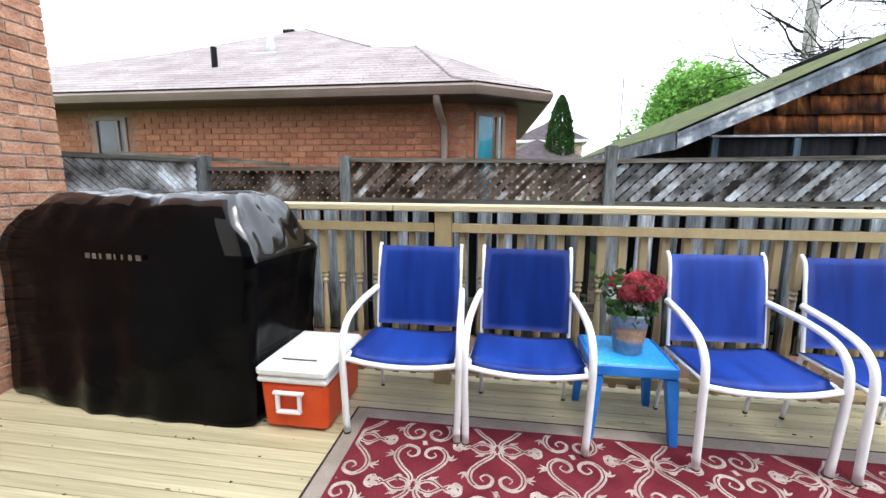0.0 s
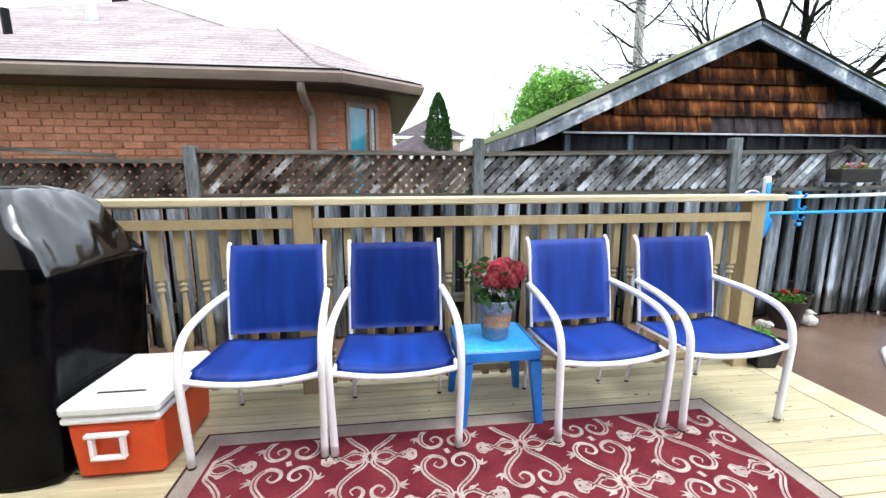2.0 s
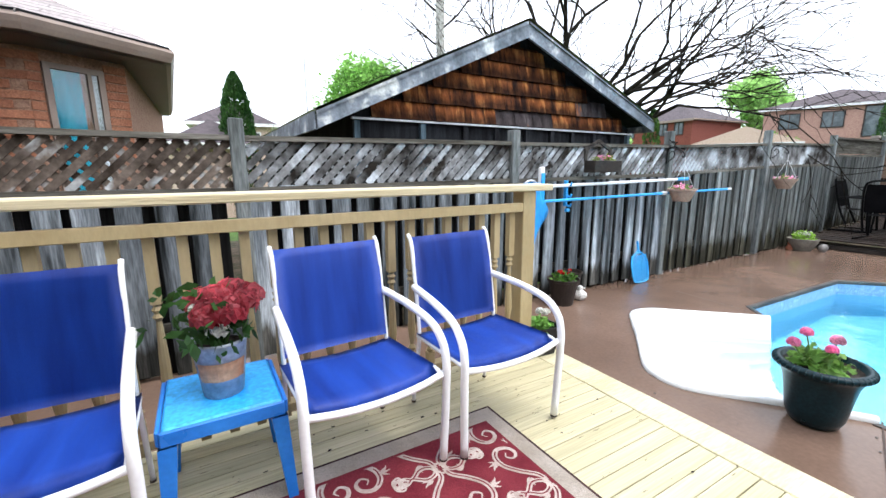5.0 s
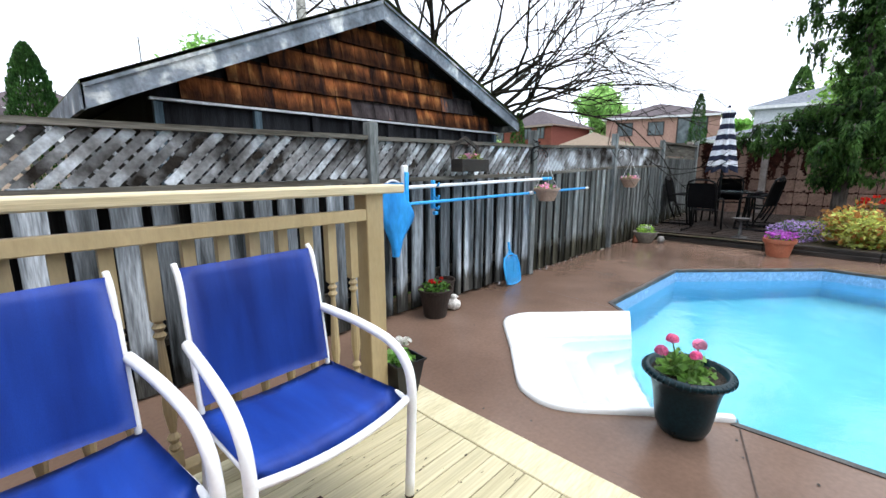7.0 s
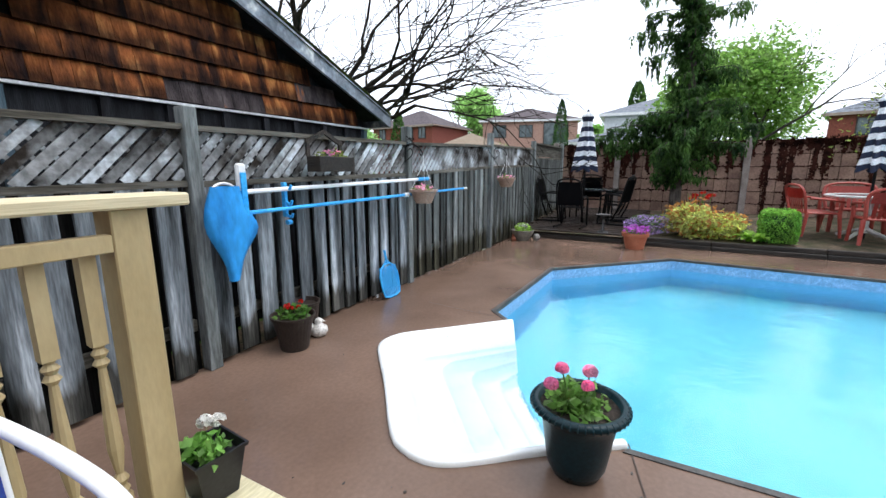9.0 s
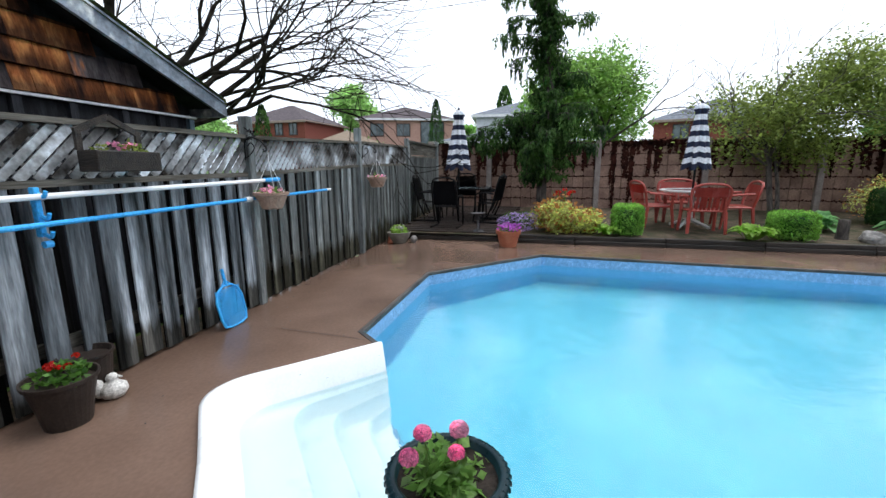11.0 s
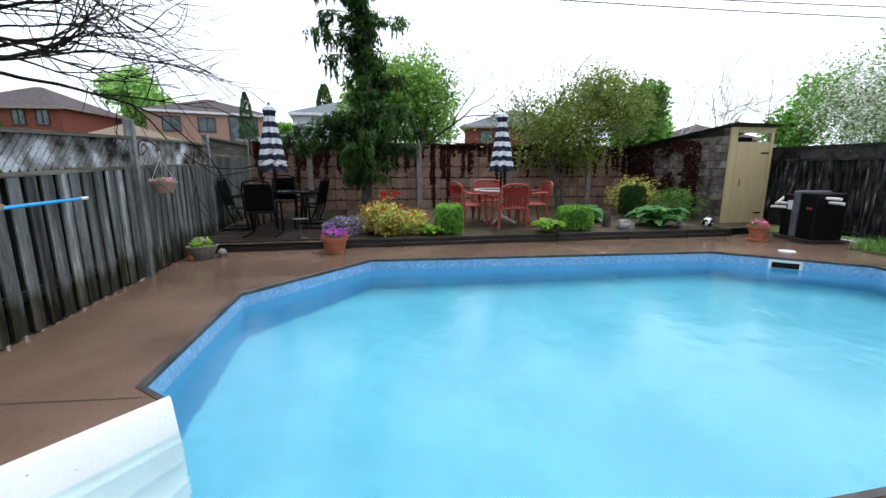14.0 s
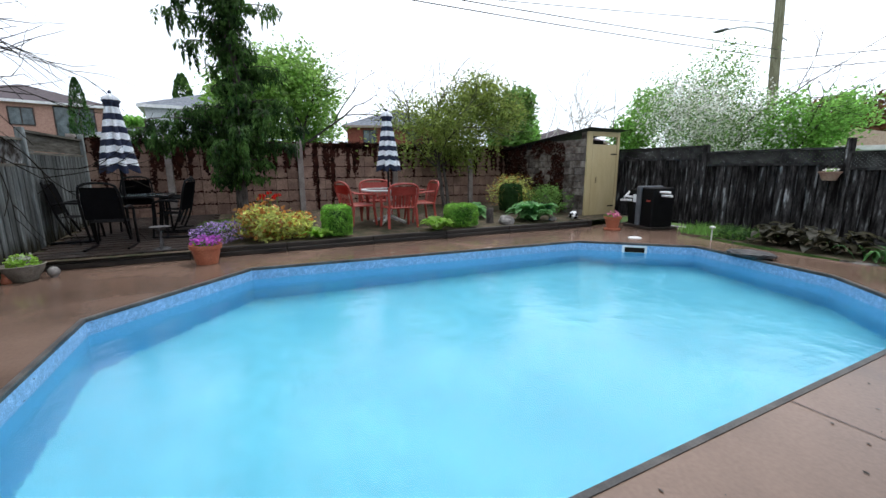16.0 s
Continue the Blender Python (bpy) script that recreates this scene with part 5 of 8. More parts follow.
def patio_chair():
    """Front at -y; the seat's middle over the origin; feet at z 0."""
    c = thing("patio_chair", (0, 0, 0), "white metal patio chair with blue sling seat and back", "chair", "row of patio chairs")
    for s in (-1, 1):
        x = 0.270 * s
        # front leg running up and back into the arm
        g = B()
        tube(g, bend([(x * 0.97, -0.24, 0.01), (x, -0.25, 0.32), (x, -0.25, 0.42), (x * 0.995, -0.228, 0.495), (x * 0.98, -0.16, 0.553), (x * 0.94, -0.02, 0.586), (x * 0.90, 0.11, 0.600), (x * 0.87, 0.195, 0.607)], 6), 0.0165, 10)
        part("arm", g, WPAINT, c, "white tubular leg and arm in one", smooth=True)
        g = B()
        x2 = 0.226 * s
        tube(g, bend([(x2, 0.235, 0.01), (x2, 0.195, 0.22), (x2, 0.17, 0.36), (x2, 0.175, 0.46), (x2, 0.205, 0.66), (x2, 0.230, 0.80), (x2, 0.262, 0.845)], 6), 0.0095, 8)
        part("back_frame", g, WPAINT, c, smooth=True)
        g = B()
        tube(g, bend([(x * 0.86, 0.17, 0.375), (x * 0.90, 0.0, 0.378), (x * 0.93, -0.19, 0.384), (x * 0.94, -0.235, 0.372)], 5), 0.0095, 8)
        part("seat_rail", g, WPAINT, c, smooth=True)
        g = B()
        lathe(g, [(0.0165, 0), (0.0165, 0.010)], 10, (x * 0.97, -0.24, 0))
        part("foot_cap", g, POTDARK, c, "dark rubber foot cap")
        g = B()
        lathe(g, [(0.011, 0), (0.011, 0.010)], 10, (x2, 0.235, 0))
        part("foot_cap", g, POTDARK, c, "dark rubber foot cap")
    g = B()
    tube(g, bend([(-0.262, -0.242, 0.376), (-0.14, -0.256, 0.362), (0, -0.262, 0.357), (0.14, -0.256, 0.362), (0.262, -0.242, 0.376)], 5), 0.013, 8)
    part("front_rail", g, WPAINT, c, smooth=True)
    g = B()
    tube(g, [(-0.226, 0.17, 0.352), (0.226, 0.17, 0.352)], 0.007, 8)
    part("rear_rail", g, WPAINT, c)
    g = B()
    rows = []
    for k in range(9):
        v = k / 8
        y = -0.238 + 0.413 * v
        rows.append([(u * (0.256 - 0.014 * v), y - 0.018 * (1 - v) * (1 - u * u), 0.396 - 0.016 * (1 - u ** 2) - 0.008 * v - 0.022 * max(0.0, 1 - v / 0.13) ** 2) for u in [j / 5 - 1 for j in range(11)]])
    strip(g, rows)
    r = bmesh.ops.solidify(g, geom=g.faces[:], thickness=0.003)
    part("seat", g, SLING, c, "blue woven sling seat", smooth=True)
    g = B()
    rows = []
    for k in range(13):
        v = k / 12
        z = 0.412 + 0.423 * v
        y = 0.166 + 0.060 * v + 0.024 * v ** 5
        rows.append([(u * 0.222, y - 0.008 + 0.016 * (1 - u * u) * math.sin(math.pi * (0.15 + 0.8 * v)), z) for u in [j / 5 - 1 for j in range(11)]])
    strip(g, rows)
    bmesh.ops.solidify(g, geom=g.faces[:], thickness=0.003)
    part("backrest", g, SLING, c, "blue woven sling back", smooth=True)
    return c


def side_table():
    t = thing("side_table", (0.61, 2.045, D), "light blue moulded plastic side table standing on the deck", "table")
    top = 0.385
    g = B()
    box(g, (-0.175, -0.18, top - 0.02), (0.175, 0.18, top), bev=0.008)
    part("tabletop", g, BLUEL, t)
    g = B()
    for a, b in (((-0.18, -0.192, top - 0.055), (0.18, -0.178, top - 0.004)), ((-0.18, 0.178, top - 0.055), (0.18, 0.192, top - 0.004)), ((-0.192, -0.178, top - 0.055), (-0.178, 0.178, top - 0.004)), ((0.178, -0.178, top - 0.055), (0.192, 0.178, top - 0.004))):
        box(g, a, b, bev=0.004)
    part("apron", g, BLUEP, t)
    for sx in (-1, 1):
        for sy in (-1, 1):
            g = B()
            rows = []
            for k in range(5):
                v = k / 4
                cx, cy, h = sx * (0.162 + 0.024 * (1 - v)), sy * (0.162 + 0.024 * (1 - v)), 0.016 + 0.010 * v
                z = (top - 0.06) * v
                rows.append([(cx - h, cy - h, z), (cx + h, cy - h, z), (cx + h, cy + h, z), (cx - h, cy + h, z), (cx - h, cy - h, z)])
            strip(g, rows)
            g.faces.new([g.verts.new(p) for p in rows[0][:4]])
            part("leg", g, BLUEP, t)


def rosette(bm, rnd, c, r, n=26, up=(0, 0, 1)):
    """A full round flower of overlapping petals."""
    c = Vector(c)
    for k in range(n):
        d = Vector((rnd.gauss(0, 1), rnd.gauss(0, 1), abs(rnd.gauss(0, 0.8)))).normalized()
        a = d.cross(Vector((rnd.gauss(0, 1), rnd.gauss(0, 1), rnd.gauss(0, 1)))).normalized()
        b = d.cross(a)
        p = c + d * r * 0.75
        s = r * 0.52
        q = [p - b * s, p + a * s * 0.8 + d * s * 0.35, p + b * s + d * s * 0.2, p - a * s * 0.8 + d * s * 0.35]
        bm.faces.new([bm.verts.new(v) for v in q])


def flower_bucket():
    rnd = random.Random(41)
    v = thing("flower_bucket", (0.60, 2.04, D + 0.385), "galvanised bucket of faded wine-red silk flowers on the blue table", "vase")
    g = B()
    lathe(g, [(0.055, 0), (0.058, 0.004), (0.068, 0.09), (0.078, 0.165), (0.083, 0.172), (0.083, 0.18), (0.078, 0.18), (0.07, 0.10)], 24, cap=False)
    part("bucket", g, ZINC, v, "dented galvanised bucket", smooth=True)
    g = B()
    rows = [[(r * math.cos(a), r * math.sin(a), z) for a in [radians(-150 + 12 * k) for k in range(11)]] for r, z in ((0.0655, 0.060), (0.0735, 0.120))]
    strip(g, rows)
    part("label_band", g, COPPER, v, "rusty patterned band")
    g = B()
    lathe(g, [(0.0, 0.15), (0.074, 0.155)], 16, cap=False)
    part("filling", g, EARTH, v)
    g = B()
    for k in range(11):
        a = rnd.uniform(0, 6.28)
        tube(g, [(0.02 * math.cos(a), 0.02 * math.sin(a), 0.15), (0.07 * math.cos(a), 0.07 * math.sin(a), 0.26 + 0.03 * rnd.random())], 0.003, 4)
    part("stem", g, L_DARK, v)
    g = B()
    for c in ((0.0, -0.02, 0.30), (0.07, -0.02, 0.275), (-0.04, 0.03, 0.285), (0.05, 0.05, 0.30), (0.03, -0.06, 0.255), (0.095, 0.02, 0.285), (-0.02, -0.06, 0.265)):
        rosette(g, rnd, c, 0.052, 44)
    part("petal", g, F_WINE, v, "faded wine-red silk petals", "stuff")
    g = B()
    leaves(g, rnd, (-0.04, 0, 0.27), (0.13, 0.11, 0.09), 110, 0.05, 0.5)
    leaves(g, rnd, (0.0, -0.05, 0.21), (0.11, 0.08, 0.05), 50, 0.045, 0.5, 0.6)
    part("foliage", g, L_CEDAR, v, "dull green silk leaves", "stuff")
    g = B()
    rosette(g, rnd, (0.0, -0.055, 0.215), 0.035, 14)
    rosette(g, rnd, (-0.05, -0.03, 0.28), 0.025, 12)
    part("white_flowers", g, F_WHITE, v, "white silk petals", "stuff")
    v.matrix_basis = v.matrix_basis @ Matrix.Translation((0.018, -0.01, 0)) @ Matrix.Scale(1.13, 4)


def cooler():
    c = thing("cooler", (-0.968, 1.925, D), "orange cooler box with a white lid standing on the deck", "cooler")
    g = B()
    vs = box(g, (-0.172, -0.215, 0), (0.172, 0.245, 0.25), bev=0.022)
    for v in vs:
        k = 0.94 + 0.06 * v.co.z / 0.24
        v.co.x *= k
        v.co.y *= k
    part("body", g, ORANGE, c, "orange plastic body", smooth=False)
    g = B()
    box(g, (-0.178, -0.226, 0.246), (0.178, 0.256, 0.277), bev=0.010)
    part("collar", g, WPLAST, c)
    g = B()
    box(g, (-0.182, -0.232, 0.2785), (0.182, 0.262, 0.330), bev=0.016)
    part("lid", g, WPLAST, c, "white moulded lid")
    # thin dark strip laid on the lid, painted shade of a groove
    g = B()
    box(g, (-0.09, -0.14, 0.329), (0.09, -0.128, 0.332))
    part("lid_groove", g, GAP, c)
    g = B()
    box(g, (-0.15, -0.12, 0.329), (0.15, 0.20, 0.336), bev=0.003)
    part("lid_panel", g, WPLAST, c)
    g = B()
    for a, b in (((-0.092, -0.243, 0.196), (0.062, -0.218, 0.212)), ((-0.078, -0.243, 0.118), (-0.062, -0.218, 0.196)), ((0.032, -0.243, 0.118), (0.048, -0.218, 0.196)), ((-0.078, -0.243, 0.102), (0.048, -0.218, 0.118))):
        box(g, a, b, bev=0.004)
    part("handle", g, WPLAST, c, "white swing handle")


def barbecue():
    b = thing("barbecue", (-1.92, 2.07, D), "large barbecue under a creased black vinyl cover on the deck", "barbecue", rz=-4)
    g = B()
    # cross-sections from the bottom to the top: half width, half depth, height
    prof = [(0.76, 0.265, 0.0), (0.775, 0.275, 0.03), (0.78, 0.27, 0.30), (0.79, 0.265, 0.62), (0.805, 0.27, 0.78), (0.808, 0.27, 0.815), (0.79, 0.265, 0.845), (0.72, 0.245, 0.95), (0.655, 0.20, 1.07), (0.62, 0.15, 1.115), (0.57, 0.10, 1.125)]
    dense = []
    for (a, c_, z), (a2, c2, z2) in zip(prof, prof[1:]):
        n = max(1, int((z2 - z) / 0.03))
        for k in range(n):
            t = k / n
            dense.append((a + (a2 - a) * t, c_ + (c2 - c_) * t, z + (z2 - z) * t))
    dense.append(prof[-1])
    rings = []
    N = 120
    for hx, hy, z in dense:
        ring = []
        for k in range(N):
            a = 2 * math.pi * k / N
            ca, sa = math.cos(a), math.sin(a)
            e = 0.16
            x = hx * math.copysign(abs(ca) ** e, ca) if abs(ca) > 1e-6 else 0
            y = hy * math.copysign(abs(sa) ** e, sa) if abs(sa) > 1e-6 else 0
            m = max(abs(ca), abs(sa))
            x, y = hx * ca / m, hy * sa / m
            rc = 0.05
            if y < 0:
                y -= (0.04 + 0.07 * (1 - (x / hx) ** 2)) * max(0.0, 1 - z / 0.75)
            low = max(0.0, 1 - z / 0.8)
            fold = 0.018 * low * noise.noise(Vector((x * 5, y * 5, z * 0.9))) + 0.012 * noise.noise(Vector((x * 2.2 + z, y * 2.2, z * 2.5 + 4)))
            fold += 0.010 * low * abs(noise.noise(Vector((x * 4 + z * 2, y * 4, z * 3 + 9)))) + 0.006 * noise.noise(Vector((x * 9 + z * 4, y * 9, z * 7))) + 0.010 * low * math.sin(x * 23 + 3 * noise.noise(Vector((x * 2, y, z))))
            d = Vector((x / hx, y / hy, 0))
            n = Vector((math.copysign(1, x) if abs(d.x) >= abs(d.y) else 0, math.copysign(1, y) if abs(d.y) > abs(d.x) else 0, 0))
            p = Vector((x, y, z)) + n * fold
            p.z += 0.02 * noise.noise(Vector((x * 3, y * 3, 7))) * (1 if z > 0.85 else 0.3) + (0.012 * math.sin(x * 9) if z < 0.02 else 0)
            if z > 0.86:
                p.z += (0.034 if z < 1.05 else 0.012) * (1 - 2.2 * abs(noise.noise(Vector((x * 5 + y * 7, y * 6, z * 5))))) + 0.012 * noise.noise(Vector((x * 19 + y * 5, y * 15, z * 9)))
            if z > 0.86 and p.x < 0:
                p.x *= 1.03 - 0.20 * min(1.0, (z - 0.86) / 0.24)
            ring.append(g.verts.new(p))
        rings.append(ring)
    for r0, r1 in zip(rings, rings[1:]):
        for k in range(N):
            g.faces.new((r0[k], r0[(k + 1) % N], r1[(k + 1) % N], r1[k]))
    top = g.verts.new((0, 0, 1.125))
    for k in range(N):
        g.faces.new((rings[-1][k], rings[-1][(k + 1) % N], top))
    # sheen is placed on ridge and right end to fit the camera's view
    for fc in g.faces:
        q = fc.calc_center_median()
        fc.material_index = 1 if q.z > 1.09 or (q.z > 0.83 and q.x > 0.60 + 0.5 * max(0.0, 0.98 - q.z)) else 0
    part("cover", g, [VINYL, VINYLSHEEN], b, "creased black vinyl cover, made glossier on the ridge and one end", smooth=True)
    dull = mat("dull grey print", (0.10, 0.08, 0.06), (0.2, 0.16, 0.13), 20)
    for k, w in enumerate((0.03, 0.024, 0.012, 0.03, 0.012, 0.012, 0.02, 0.03)):
        g = B()
        x = -0.17 + k * 0.045
        box(g, (x, -0.292, 0.80), (x + w, -0.287, 0.828), bev=0.002)
        part("letter", g, dull, b, "worn printed letter, no longer readable")


# ---- pots and yard things ----
def pot(bm, r0, r1, h, rim=0.012, seg=28, at=(0, 0, 0)):
    lathe(bm, [(r0, 0), (r0 + 0.004, 0.01), (r1 - 0.006, h * 0.86), (r1 + rim, h * 0.88), (r1 + rim + 0.004, h), (r1 - 0.004, h), (r1 - 0.012, h * 0.84), (0.001, h * 0.84)], seg, at, cap=True)


def big_flower_pot():
    rnd = random.Random(51)
    p = thing("flower_pot", (3.432, 1.222, 0), "large dark green pot of pink ball flowers beside the pool steps", "flower pot")
    g = B()
    prof = [(0.095, 0.0), (0.118, 0.012), (0.139, 0.06), (0.150, 0.13), (0.160, 0.21), (0.172, 0.28), (0.188, 0.325), (0.205, 0.352), (0.222, 0.36), (0.228, 0.375), (0.222, 0.39), (0.200, 0.398), (0.188, 0.392), (0.182, 0.35), (0.0, 0.345)]
    lathe(g, prof, 40)
    part("pot", g, POTGREEN, p, "dark green plastic pot with a rolled rim", smooth=True)
    g = B()
    for k in range(44):
        a = 2 * math.pi * k / 44
        c, s = math.cos(a), math.sin(a)
        tube(g, [(0.208 * c, 0.208 * s, 0.354), (0.229 * c, 0.229 * s, 0.366), (0.229 * c, 0.229 * s, 0.382), (0.21 * c, 0.21 * s, 0.395)], 0.0036, 4)
    part("rim_ribs", g, POTGREEN, p)
    g = B()
    lathe(g, [(0.0, 0.362), (0.184, 0.36)], 24, cap=False)
    part("earth", g, EARTH, p)
    g = B()
    leaves(g, rnd, (0, 0, 0.385), (0.135, 0.135, 0.05), 330, 0.062, 0.3, 0.1, lump=0.6, aspect=0.55)
    part("foliage", g, L_MID, p, "mid-green leaves", "stuff")
    heads = [(-0.085, 0.12, 0.49, 0.036), (-0.03, 0.085, 0.555, 0.034), (0.065, -0.03, 0.520, 0.038), (-0.02, -0.035, 0.485, 0.032)]
    for x, y, z, r in heads:
        g = B()
        rosette(g, rnd, (x, y, z), r, 90)
        part("flower_head", g, F_PINK, p, "pink ball flower")
    g = B()
    for x, y, z, r in heads:
        tube(g, [(x * 0.5, y * 0.5, 0.36), (x, y, z)], 0.004, 5)
    part("stem", g, L_MID, p)
    p.scale = (0.94, 0.94, 0.90)


def small_pots():
    rnd = random.Random(52)
    # black square pot with white flowers
    p = thing("flower_pot", (2.405, 2.295, D + 0.004), "square black plastic pot of white flowers on the deck corner", "flower pot", rz=-5)
    g = B()
    rows = []
    for hx, z in ((0.058, 0.0), (0.083, 0.172), (0.090, 0.174), (0.092, 0.188), (0.084, 0.188), (0.078, 0.15), (0.001, 0.15)):
        rows.append([(-hx, -hx, z), (hx, -hx, z), (hx, hx, z), (-hx, hx, z), (-hx, -hx, z)])
    strip(g, rows)
    part("pot", g, POTBLACK, p)
    g = B()
    leaves(g, rnd, (-0.01, 0, 0.19), (0.07, 0.07, 0.045), 120, 0.045, 0.4, aspect=0.6)
    part("foliage", g, L_BRIGHT, p, "bright green leaves", "stuff")
    g = B()
    for c in ((0.02, 0.05, 0.25), (0.055, 0.03, 0.245)):
        rosette(g, rnd, c, 0.029, 22)
    part("petal", g, F_WHITE, p, "white petals", "stuff")
    # dark brown pot with red flowers
    p = thing("flower_pot", (3.79, 3.42, 0), "tall dark brown plastic pot of red flowers by the fence", "flower pot")
    g = B()
    lathe(g, [(0.125, 0), (0.13, 0.01), (0.15, 0.13), (0.152, 0.14), (0.185, 0.29), (0.20, 0.295), (0.203, 0.32), (0.19, 0.32), (0.18, 0.27), (0.001, 0.27)], 30)
    part("pot", g, POTDARK, p, smooth=False)
    g = B()
    leaves(g, rnd, (0, 0, 0.33), (0.16, 0.15, 0.06), 200, 0.05, 0.4, aspect=0.6)
    part("foliage", g, L_MID, p, "mid-green leaves", "stuff")
    g = B()
    for k in range(7):
        rosette(g, rnd, (rnd.uniform(-0.12, 0.12), rnd.uniform(-0.12, 0.05), 0.385 + rnd.uniform(-0.02, 0.02)), 0.026, 12)
    part("petal", g, F_RED, p, "red petals", "stuff")
    p.scale = (0.83, 0.83, 0.86)
    g = B()
    lathe(g, [(0.10, 0.0), (0.13, 0.26), (0.14, 0.27), (0.14, 0.285), (0.128, 0.285), (0.12, 0.25), (0.001, 0.25)], 26)
    q = thing("flower_pot", (4.04, 3.575, 0.0), "empty brown pot behind the dark brown one", "flower pot")
    part("pot", g, POTDARK, q)
    # hen ornament
    g = B()
    lathe(g, [(0.03, 0), (0.055, 0.01), (0.075, 0.05), (0.070, 0.09), (0.045, 0.115), (0.032, 0.13), (0.038, 0.15), (0.03, 0.17), (0.012, 0.182), (0.001, 0.184)], 16)
    for v in g.verts:
        if v.co.z < 0.11:
            v.co.x *= 1.15
    lathe(g, [(0.02, 0.02), (0.042, 0.05), (0.035, 0.10), (0.022, 0.14), (0.001, 0.155)], 12, (-0.075, 0.02, 0))
    tube(g, [(0.03, -0.02, 0.155), (0.055, -0.035, 0.15)], [0.012, 0.003], 6)
    me = bpy.data.meshes.new("hen_ornament")
    bmesh.ops.recalc_face_normals(g, faces=g.faces)
    g.to_mesh(me)
    g.free()
    me.materials.append(STATUE)
    me.shade_smooth()
    o = new("hen_ornament", me)
    o.matrix_basis = pose(4.05, 3.42, 0, 0, 0, -30)
    o.scale = (0.86, 0.86, 0.86)
    tagged(o, "white stone hen ornament on the concrete", "ornament")
    # terracotta pots by the bed
    for at, r, lab, fl, n, pl in (((9.50, 1.36, 0), 0.215, "terracotta plastic pot of purple flowers before the raised bed", F_PURPLE, 260, 0.16), ((9.12, -6.62, 0), 0.20, "terracotta plastic pot of pink flowers near the shed", F_PINK, 150, 0.12)):
        p = thing("flower_pot", at, lab, "flower pot")
        g = B()
        lathe(g, [(r * 0.66, 0), (r * 0.68, 0.01), (r * 0.90, 0.22), (r * 1.0, 0.225), (r * 1.03, 0.285), (r * 0.95, 0.285), (r * 0.88, 0.24), (0.001, 0.24)] if r > 0.21 else [(r * 0.85, 0), (r * 0.9, 0.01), (r * 0.9, 0.04), (r * 0.62, 0.05), (r * 0.80, 0.24), (r * 0.95, 0.25), (r * 0.97, 0.30), (r * 0.90, 0.30), (r * 0.85, 0.26), (0.001, 0.26)], 30)
        part("pot", g, TERRA, p)
        g = B()
        leaves(g, rnd, (0, 0, 0.30), (r * 0.8, r * 0.8, 0.06), 160, 0.05, 0.4, aspect=0.6)
        part("foliage", g, L_MID, p, "green leaves", "stuff")
        g = B()
        leaves(g, rnd, (0, 0, 0.345), (r * pl / 0.17, r * pl / 0.17, 0.065), n, 0.045, 0.4, aspect=0.9)
        part("petal", g, fl, p, "petals", "stuff")
    # grey pot, gnome, ball at the foot of the fence
    p = thing("flower_pot", (9.45, 3.36, 0), "round grey stone pot of pale lettuce-like leaves by the fence", "flower pot")
    g = B()
    lathe(g, [(0.11, 0), (0.13, 0.01), (0.20, 0.14), (0.215, 0.19), (0.225, 0.205), (0.21, 0.21), (0.19, 0.17), (0.001, 0.16)], 26)
    part("pot", g, POTGREY, p)
    g = B()
    leaves(g, rnd, (0, 0, 0.24), (0.16, 0.16, 0.08), 170, 0.06, 0.4, aspect=0.7)
    part("foliage", g, L_LIME, p, "lime leaves", "stuff")
    g = B()
    leaves(g, rnd, (0, 0, 0.30), (0.12, 0.12, 0.03), 40, 0.04, 0.4, aspect=0.9)
    part("petal", g, F_WHITE, p, "pale petals", "stuff")
    g = B()
    lathe(g, [(0.05, 0), (0.055, 0.03), (0.04, 0.07), (0.035, 0.09), (0.038, 0.11), (0.03, 0.135), (0.001, 0.19)], 14)
    o = part("figurine", g, TERRA, None, smooth=True)
    o.matrix_basis = pose(9.36, 3.50, 0)
    tagged(o, "small plain garden figurine at the foot of the fence", "ornament")
    g = B()
    bmesh.ops.create_icosphere(g, subdivisions=2, radius=0.07, matrix=Matrix.Translation((0, 0, 0.07)))
    lathe(g, [(0.04, 0.0), (0.03, 0.012)], 10)
    o = part("stone_ornament", g, GREYR, None, smooth=True)
    o.matrix_basis = pose(9.52, 3.10, 0)
    tagged(o, "small grey ornament on the concrete", "ornament")


